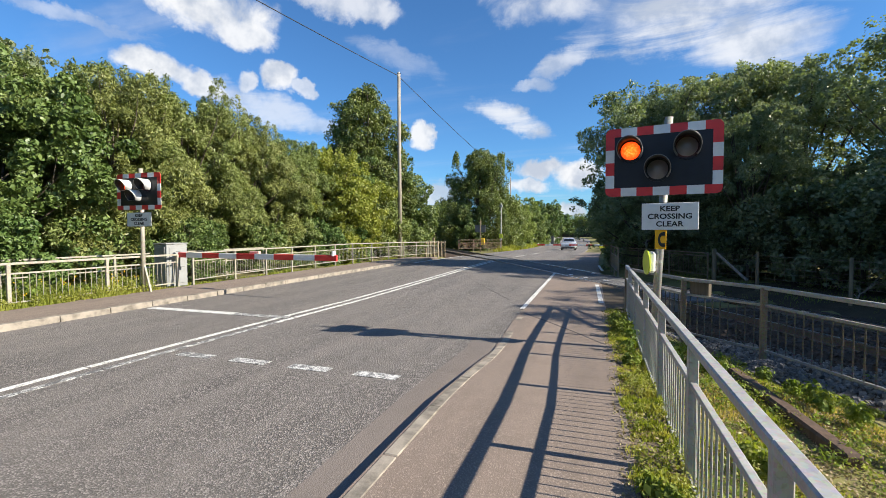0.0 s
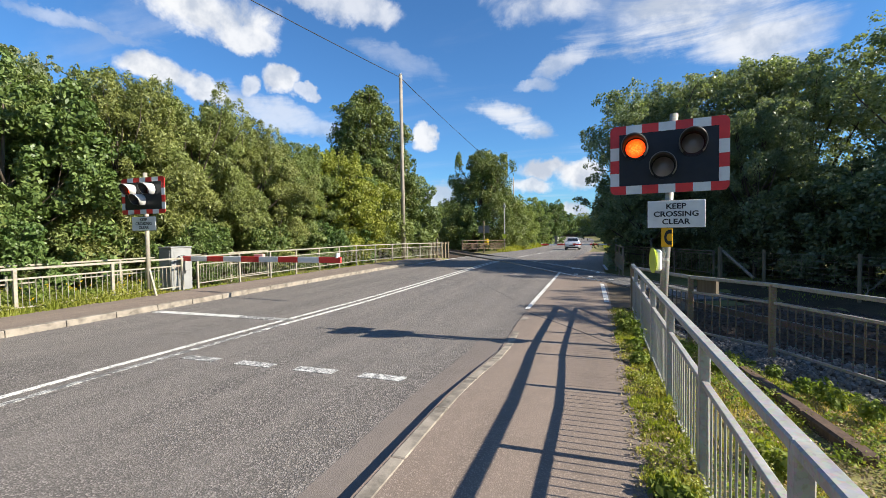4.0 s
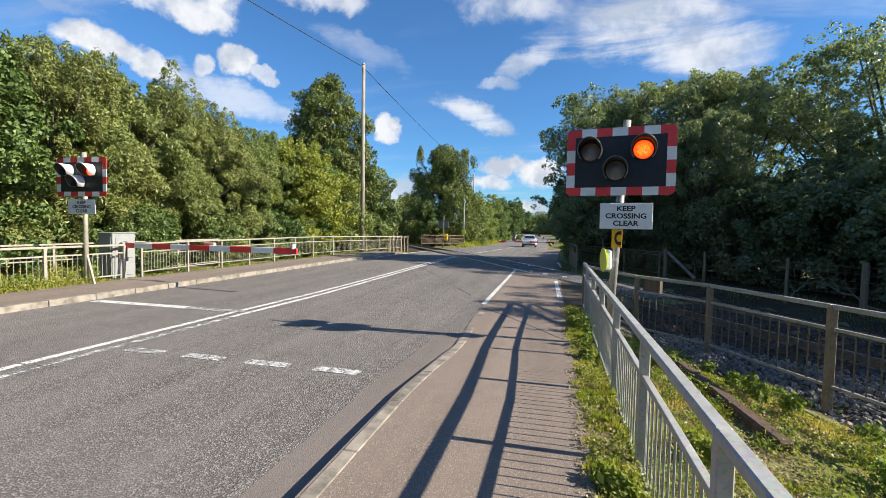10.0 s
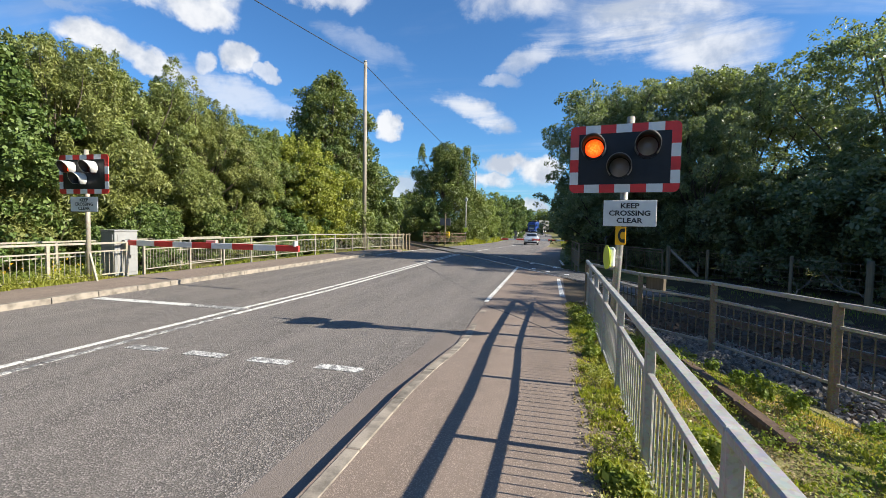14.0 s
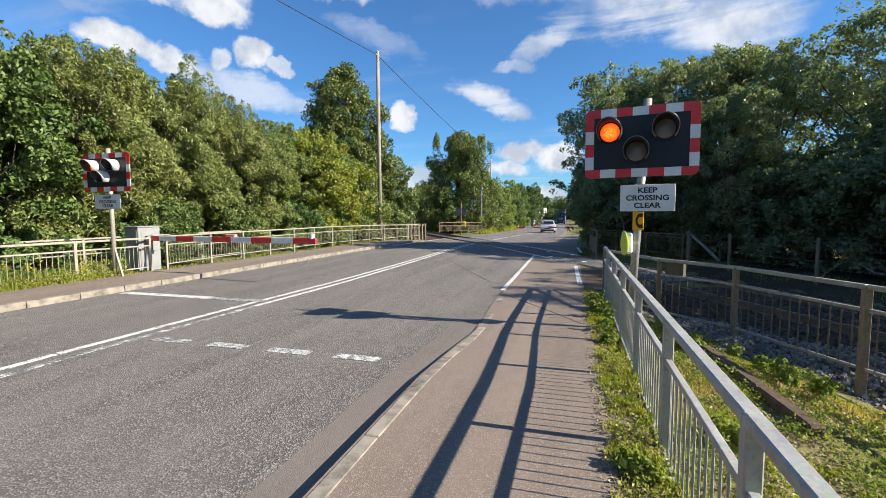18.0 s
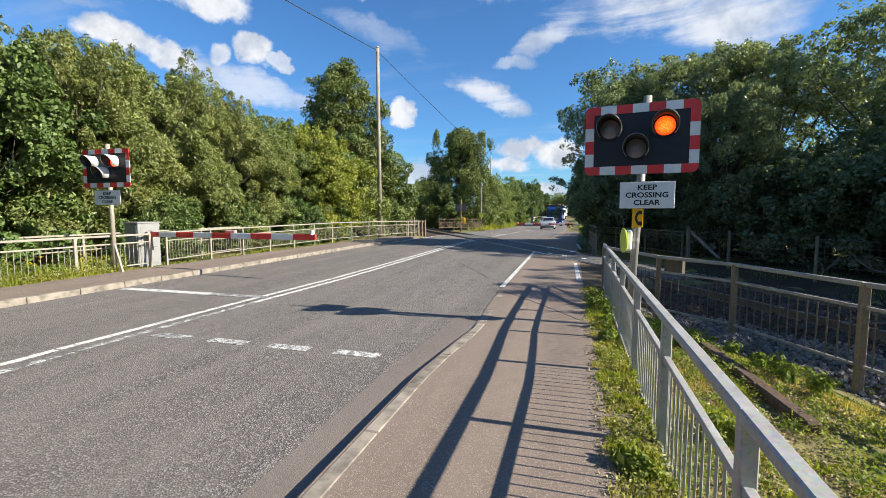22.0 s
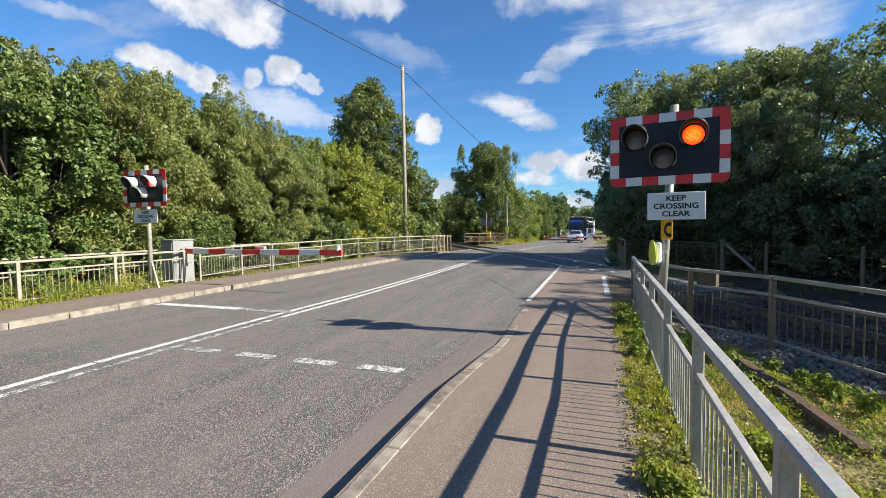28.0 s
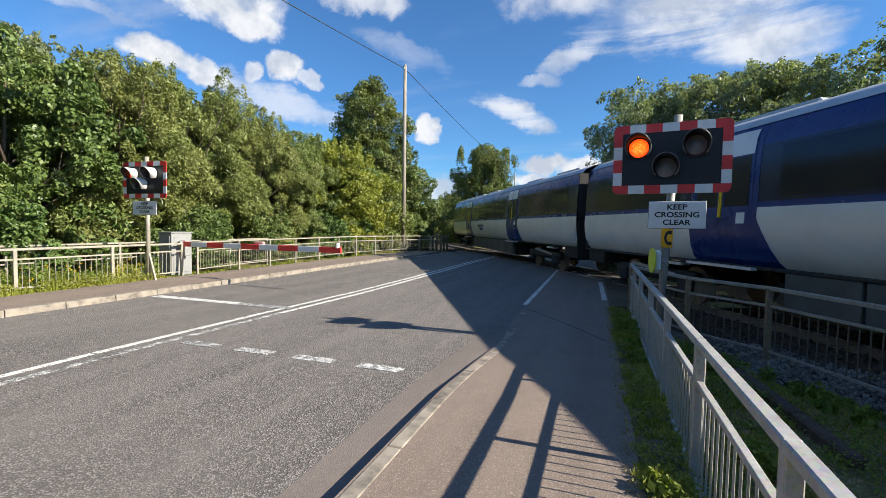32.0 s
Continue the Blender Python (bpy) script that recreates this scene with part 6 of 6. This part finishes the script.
# ---- the train ----
M["coach_silver"] = plain("coach_silver", (0.72, 0.72, 0.69), 0.34, 0.15, 0.08, 1.2, 0.02)
M["coach_blue"] = plain("coach_blue", (0.006, 0.030, 0.165), 0.28, 0.0, 0.10, 1.2, 0.02)
M["coach_roof"] = plain("coach_roof", (0.50, 0.51, 0.52), 0.5, 0.1, 0.14, 1.5, 0.02)
M["coach_yellow"] = plain("coach_yellow", (0.86, 0.60, 0.01), 0.35, 0, 0.05, 2, 0)
M["coach_glass"] = glass("coach_glass", (0.010, 0.015, 0.030), 0.13)
M["under"] = plain("underframe_grime", (0.035, 0.032, 0.03), 0.8, 0, 0.3, 3, 0.2)
M["coach_white"] = plain("coach_white", (0.70, 0.71, 0.71), 0.35, 0.1, 0.06, 1.5, 0)
M["coach_band"] = plain("coach_band", (0.008, 0.016, 0.050), 0.24, 0.0, 0.10, 1.2, 0)
M["coach_skirt"] = plain("coach_skirt", (0.11, 0.107, 0.098), 0.6, 0, 0.3, 2.5, 0.05)
COACH = 23.0
PITCH = 23.55
SECTION = [(1.12, 0.98), (1.24, 1.12), (1.325, 1.34), (1.372, 1.62), (1.385, 1.80), (1.374, 2.00), (1.360, 2.12), (1.350, 2.55), (1.325, 3.02), (1.285, 3.28), (1.19, 3.52), (1.05, 3.66), (0.80, 3.78), (0.45, 3.86), (0.0, 3.89)]


def half_width(z):
    for (x0, z0), (x1, z1) in zip(SECTION, SECTION[1:]):
        if z0 <= z <= z1:
            return x0 + (x1 - x0) * (z - z0) / (z1 - z0)
    return SECTION[0][0] if z < SECTION[0][1] else 0.0


def skin(z0, z1, y0, y1, off=0.0, sides=(1, -1), slant=0.0):
    """A strip of the coach's side between two heights, following its section."""
    mb = MB()
    zs = sorted({z0, z1, *[z for _, z in SECTION if z0 < z < z1]})
    for s in sides:
        o = len(mb.v)
        for z in zs:
            q = slant * (z - z0)
            mb.v += [(s * (half_width(z) + off), y0 + q, z), (s * (half_width(z) + off), y1 + q, z)]
        for i in range(len(zs) - 1):
            a = o + 2 * i
            mb.f.append((a, a + 1, a + 3, a + 2))
    return mb


def bogie(parent, y):
    b = part("bogie", MB().box(-1.05, 1.05, y - 1.3, y + 1.3, 0.42, 0.72).box(-1.15, -0.95, y - 1.6, y + 1.6, 0.5, 0.72).box(0.95, 1.15, y - 1.6, y + 1.6, 0.5, 0.72).mesh("bogie", M["under"], 0.03), parent, "dark bogie frame")
    for s in (-0.8, 0.8):
        for yy in (y - 1.25, y + 1.25):
            part("wheel", MB().tube((s - 0.06, yy, 0.42), (s + 0.06, yy, 0.42), 0.42, 0.42, 20).mesh("wheel", M["rail"], 0, None), b)
    for s in (-1.12, 1.12):
        for yy in (y - 1.25, y + 1.25):
            part("axle_box", MB().box(s - 0.1, s + 0.1, yy - 0.18, yy + 0.18, 0.28, 0.6).mesh("axle_box", M["under"], 0.03), b)
        part("damper", MB().tube((s, y - 0.9, 0.75), (s, y + 0.9, 0.62), 0.05).mesh("damper", M["galv"]), b)
        part("step_box", MB().box(s - 0.09 * 1, s + 0.14 * (1 if s > 0 else -0.6), y + 0.6, y + 1.25, 0.86, 0.93).mesh("step_box", M["coach_silver"], 0.01), b)


def coach(front):
    """One coach, travelling towards +y; its side +x shows."""
    root = thing("rail_coach", None, "silver and dark blue rail coach" + (" with a yellow cab front" if front else " with dark windows"), "train", "coaches of the train")
    e0 = -COACH / 2
    e1 = COACH / 2 - (1.55 if front else 0.0)
    part("lower_side", skin(1.0, 2.06, e0, e1).mesh("lower_side", M["coach_silver"], 0, True), root, "silver lower body side")
    part("blue_stripe", skin(2.06, 2.16, e0, e1).mesh("blue_stripe", M["coach_blue"], 0, True), root)
    band_end = e1 - (0.95 if front else 0.0)
    part("window_band", skin(2.16, 3.14, e0, band_end).mesh("window_band", M["coach_band"], 0, True), root, "glossy black window band")
    if front:
        part("cab_panel", skin(2.16, 3.14, band_end, e1).mesh("cab_panel", M["coach_blue"], 0, True), root)
    part("upper_side", skin(3.14, 3.52, e0, e1).mesh("upper_side", M["coach_blue"], 0, True), root, "dark blue upper side")
    part("roof", skin(3.52, 3.89, e0, e1).mesh("roof", M["coach_roof"], 0, True), root, "pale grey roof")
    part("gutter", skin(3.52, 3.56, e0, e1, 0.02).mesh("gutter", M["coach_roof"]), root)
    for y in frange(e0 + 2.5, e1 - 2.5, 5):
        part("roof_pod", MB().box(-0.62, 0.62, y - 1.0, y + 1.0, 3.78, 3.905).mesh("roof_pod", M["coach_roof"], 0.04), root)
    part("floor", MB().box(-1.32, 1.32, e0, e1, 0.98, 1.02).mesh("floor", M["under"]), root)
    part("inner_end", MB().box(-1.30, 1.30, e0, e0 + 0.05, 1.02, 3.5).mesh("inner_end", M["under"]), root)
    part("gangway", MB().box(-0.6, 0.6, e0 - 0.3, e0, 1.0, 3.2).mesh("gangway", M["under"], 0.04), root, "black gangway bellows")
    if not front:
        part("inner_end", MB().box(-1.30, 1.30, e1 - 0.05, e1, 1.02, 3.5).mesh("inner_end", M["under"]), root)
        part("gangway", MB().box(-0.6, 0.6, e1, e1 + 0.25, 1.0, 3.2).mesh("gangway", M["under"], 0.04), root, "black gangway bellows")
    d1, d2 = COACH / 2 - 7.1, COACH / 2 - 17.1
    for side in (1, -1):
        for d in (d1, d2):
            door = part("doorway", skin(0.98, 3.5, d - 0.86, d + 0.86, 0.006, (side,), -0.0).mesh("doorway", M["coach_blue"], 0, True), root, "dark blue doorway with slanted sill panel")
            for a, b in ((d - 0.74, d - 0.02), (d + 0.02, d + 0.74)):
                leaf = part("door_leaf", skin(1.10, 3.45, a, b, 0.014, (side,)).mesh("door_leaf", M["coach_blue"], 0, True), door)
                part("door_head", skin(3.02, 3.45, a + 0.02, b - 0.02, 0.018, (side,)).mesh("door_head", M["coach_silver"], 0, True), leaf, "silver door head")
                part("door_glass", skin(2.10, 3.0, a + 0.07, b - 0.07, 0.019, (side,)).mesh("door_glass", M["coach_glass"], 0, True), leaf)
                part("handrail", MB().bar((side * 1.40, (a if a > d - 0.5 else b), 1.9), (side * 1.36, (a if a > d - 0.5 else b), 2.7), 0.03, 0.03).mesh("handrail", M["yellow"]), leaf)
            part("door_badge", skin(1.78, 1.98, d + 0.42, d + 0.62, 0.020, (side,)).mesh("door_badge", M["white"]), door)
            part("sill", skin(1.0, 1.9, d + 0.80, d + 1.30, 0.005, (side,), -0.5).mesh("sill", M["coach_blue"]), door)
            part("threshold", MB().box(side * 1.30, side * 1.42, d - 0.85, d + 0.85, 0.95, 1.0).mesh("threshold", M["coach_silver"]), door)
        edges = [e0 + 0.7, d2 - 1.25, d2 + 1.25, d1 - 1.25, d1 + 1.25, e1 - (0.9 if front else 0.7)]
        for a, b in zip(edges[0::2], edges[1::2]):
            n = max(1, round((b - a) / 1.75))
            for i in range(n):
                ya, yb = a + (b - a) * i / n + 0.03, a + (b - a) * (i + 1) / n - 0.03
                part("window", skin(2.24, 3.08, ya, yb, 0.006, (side,)).mesh("window", M["coach_glass"], 0, True), root, "dark tinted window")
        for i in range(7):
            ya = -4.2 + 1.25 * i
            part("skirt_panel", MB().box(side * 1.16, side * 1.30, ya, ya + 1.2, 0.34, 0.97).mesh("skirt_panel", M["coach_skirt"], 0.012), root, "grey underframe skirt panel")
        # lettering on the side, too small or not to be told: plain bars
        y = 3.6
        for w in (0.28, 0.10, 0.42, 0.10, 0.22, 0.14, 0.30, 0.24):
            bar = MB().box(side * (half_width(3.30) + 0.004), side * (half_width(3.30) + 0.010), y - w * 0.5, y, 3.26, 3.36)
            part("writing", bar.mesh("writing", M["white"]), root, "small white writing high on the side")
            y -= w * 0.5 + 0.06
        mark = part("emblem", MB().tube((side * 1.366, -2.55, 1.74), (side * 1.386, -2.55, 1.74), 0.12, 0.12, 20).mesh("emblem", M["coach_blue"]), root, "round dark blue emblem")
        bars = MB()
        for row, z0, y, ws in ((0, 1.66, -2.36, (0.16, 0.12, 0.18, 0.16, 0.14, 0.08, 0.16, 0.16)), (1, 1.46, -2.2, (0.10, 0.12, 0.08, 0.12, 0.14, 0.12, 0.10))):
            for w in ws:
                bars.box(side * 1.376, side * 1.385, y, y + w - 0.03, z0, z0 + (0.2 if w > 0.15 else 0.13))
                y += w
        part("emblem_bars", bars.mesh("emblem_bars", M["coach_blue"]), mark)
    part("equipment", MB().box(-1.05, 1.05, -4.2, 4.6, 0.30, 0.98).mesh("equipment", M["under"], 0.03), root)
    bogie(root, -COACH / 2 + 3.4)
    bogie(root, COACH / 2 - 3.4)
    for y, s in ((e0 + 0.6, 1), (e1 - 0.6, 1)):
        part("end_valance", MB().box(-1.25, 1.25, y - 0.5, y + 0.5, 0.62, 1.0).mesh("end_valance", M["under"], 0.02), root)
    if front:
        nose(root, e1)
    return root


def nose(root, y0):
    """The raked cab front: rows from the floor to the roof, columns from side to side."""
    tip = COACH / 2
    zs = [0.98, 1.12, 1.25, 1.55, 1.85, 2.12, 2.22, 2.36, 2.5, 2.8, 3.05, 3.22, 3.4, 3.58, 3.72, 3.82, 3.89]
    cs = [-1, -0.985, -0.95, -0.86, -0.72, -0.5, -0.25, 0, 0.25, 0.5, 0.72, 0.86, 0.95, 0.985, 1]

    def point(c, z):
        rake = 0.0 if z < 2.1 else 0.42 * (z - 2.1) + 0.30 * max(0, z - 3.15) ** 1.3
        rake += 0.55 * max(0, z - 3.5) * 3.0
        w = half_width(z)
        if z > 3.88:
            w = 0.35
        return (c * w, max(y0 - 0.2, tip - rake - 0.42 * abs(c) ** 3.2), z)
    groups = {}
    for i in range(len(zs) - 1):
        for j in range(len(cs) - 1):
            zm, cm = (zs[i] + zs[i + 1]) / 2, abs((cs[j] + cs[j + 1]) / 2)
            if zm < 1.22:
                g = ("front_valance", "coach_silver")
            elif zm < 2.2:
                g = ("yellow_panel", "coach_yellow") if cm < 0.74 and zm > 1.4 else ("front_valance", "coach_silver") if zm < 1.4 else ("light_pod", "lamp_cover") if cm < 0.99 and zm < 1.9 else ("cab_corner", "coach_blue")
            elif zm < 3.6:
                g = ("windscreen", "coach_glass") if 0.02 < cm < 0.93 else ("pillar", "coach_white")
            else:
                g = ("cab_dome", "coach_roof")
            if g[0] in ("light_pod", "cab_corner", "pillar", "windscreen"):
                g = (g[0], g[1], 0 if abs(cs[j] + cs[j + 1]) < 0.3 and g[0] == "pillar" else (1 if cs[j] + cs[j + 1] > 0 else -1))
            else:
                g = (g[0], g[1], 0)
            groups.setdefault(g, []).append(((cs[j], zs[i]), (cs[j + 1], zs[i]), (cs[j + 1], zs[i + 1]), (cs[j], zs[i + 1])))
    for (name, mat, _), cells in groups.items():
        mb = MB()
        for q in cells:
            mb.add([point(*p) for p in q], ((0, 1, 2, 3),))
        me = mb.mesh(name, M[mat], 0, None)
        bm = bmesh.new()
        bm.from_mesh(me)
        bmesh.ops.remove_doubles(bm, verts=bm.verts, dist=0.0005)
        bmesh.ops.recalc_face_normals(bm, faces=bm.faces)
        for f in bm.faces:
            f.smooth = True
        bm.to_mesh(me)
        bm.free()
        part(name, me, root, "bright yellow cab front panel" if name == "yellow_panel" else "")
    # the side of the cab, from the straight body to the front's edge
    for side in (1, -1):
        def strip(name, za, zb, ya, yb, mat, label=""):
            zz = sorted({za, zb, *[z for z in zs if za < z < zb], *[z for _, z in SECTION if za < z < zb]})
            mb = MB()
            for z in zz:
                a, b = ya(z), yb(z)
                mb.v += [(side * half_width(z), a, z), (side * half_width(z), b, z)]
            mb.f += [(2 * i, 2 * i + 1, 2 * i + 3, 2 * i + 2) for i in range(len(zz) - 1)]
            part(name, mb.mesh(name, M[mat], 0, True), root, label)

        def edge(z):
            return point(side, z)[1]

        def slope(z):
            return min(edge(z), y0 + max(0.0, 2.06 - z) / 0.86 * 0.85)

        def curve(z):
            return max(y0, edge(z) - 0.05 - 0.24 * max(0.0, (z - 2.1) / 1.4) ** 1.5)
        strip("cab_side", 0.98, 2.06, lambda z: y0, slope, "coach_silver")
        strip("cab_wedge", 1.2, 2.06, slope, edge, "coach_blue", "dark blue wedge below the cab window")
        strip("cab_side", 2.06, 3.52, lambda z: y0, curve, "coach_blue")
        strip("cab_curve", 2.06, 3.52, curve, edge, "coach_white", "white curve up the cab side")
        strip("cab_side", 3.52, 3.86, lambda z: y0, edge, "coach_white")
        part("headlight", MB().tube((side * 1.02, tip - 0.50, 1.60), (side * 1.00, tip - 0.235, 1.60), 0.10, 0.10, 16).mesh("headlight", M["lamp_off"], 0, None), root, "round headlight behind a clear cover")
        part("cab_window", skin(2.24, 3.05, y0 - 0.75, y0 - 0.1, 0.008, (side,)).mesh("cab_window", M["coach_glass"], 0, True), root)
    part("wiper", MB().bar((-0.1, tip - 0.03, 2.2), (-0.45, tip - 0.36, 2.85), 0.03, 0.03).bar((0.55, tip - 0.05, 2.2), (0.25, tip - 0.34, 2.85), 0.03, 0.03).mesh("wiper", M["ink"]), root)
    part("coupler", MB().box(-0.22, 0.22, tip - 0.7, tip + 0.25, 0.72, 0.98).mesh("coupler", M["under"], 0.03), root)
    part("under_nose", MB().box(-1.15, 1.15, tip - 1.4, tip - 0.45, 0.45, 0.98).mesh("under_nose", M["under"], 0.05), root)
    part("obstacle_guard", MB().box(-1.0, 1.0, tip - 0.9, tip - 0.75, 0.2, 0.5).mesh("obstacle_guard", M["under"], 0.02), root)
    for side in (1, -1):
        part("corner_fender", MB().box(side * 0.74, side * 1.24, tip - 0.80, tip - 0.22, 0.62, 1.14).mesh("corner_fender", M["coach_silver"], 0.06), root)
    bars = MB()
    for i in range(5):
        bars.box(0.45 + i * 0.06, 0.49 + i * 0.06, tip + 0.001 - 0.06, tip - 0.03, 1.95, 2.03)
    part("number_bars", bars.mesh("number_bars", M["ink"]), root)


COACHES = [coach(True), coach(False), coach(False)]


def motions():
    """All that moves: the train, the two trucks and the flashing lenses."""
    for i, c in enumerate(COACHES):
        rows = []
        for t in (0.0, 8.0, 16.0, 24.0, 28.0, 28.5, 29.0, 29.25, 29.5, 29.75, 30.0, 30.25, 30.5, 30.75, 31.0, 31.25, 31.5, 31.75, 32.0):
            s = 11.93 - 29.8 * (t - 30.5) + COACH / 2 + PITCH * i
            a, b = on_track(s - 7.5, TRACK, 0.02), on_track(s + 7.5, TRACK, 0.02)
            p, turn = (a + b) / 2, math.degrees(math.atan2(a.y - b.y, a.x - b.x)) - 90
            rows.append((t, pose(p.x, p.y, p.z, 0, 0, turn)))
        walk(c, rows)

    def drive(ob, rows):
        walk(ob, [(t, pose(x, y, road_z(y) + 0.01, 0, 0, rz)) for t, x, y, rz in rows])
    drive(BLUE_TRUCK, [(0, -120, 210, -58), (9, -58, 168, -58), (12.0, -15, 145, -50), (13.0, -9.2, 138, -42), (14.0, -6.4, 131, -26), (15.5, -4.0, 124, -12), (17.0, -3.0, 118, -3), (19.0, -2.7, 103, 0),
                       (20.0, -2.65, 89, 0), (21.0, -2.6, 79, 0), (22.0, -2.65, 74, 0), (23.5, -2.75, 71.5, 1), (25.0, -2.95, 70, 1), (27.0, -3.05, 69, 0), (32, -3.05, 69, 0)])
    drive(WHITE_TRUCK, [(0, -290, 325, -58), (15.5, -60, 170, -58), (18.0, -15, 145, -50), (19.0, -8.9, 137, -40), (20.0, -6.0, 130, -24), (21.5, -3.4, 121, -8), (23.0, -2.4, 104, 0), (24.0, -2.2, 92, 0),
                        (25.0, -2.15, 86, 0), (27.0, -2.1, 82, 0), (32, -2.1, 82, 0)])
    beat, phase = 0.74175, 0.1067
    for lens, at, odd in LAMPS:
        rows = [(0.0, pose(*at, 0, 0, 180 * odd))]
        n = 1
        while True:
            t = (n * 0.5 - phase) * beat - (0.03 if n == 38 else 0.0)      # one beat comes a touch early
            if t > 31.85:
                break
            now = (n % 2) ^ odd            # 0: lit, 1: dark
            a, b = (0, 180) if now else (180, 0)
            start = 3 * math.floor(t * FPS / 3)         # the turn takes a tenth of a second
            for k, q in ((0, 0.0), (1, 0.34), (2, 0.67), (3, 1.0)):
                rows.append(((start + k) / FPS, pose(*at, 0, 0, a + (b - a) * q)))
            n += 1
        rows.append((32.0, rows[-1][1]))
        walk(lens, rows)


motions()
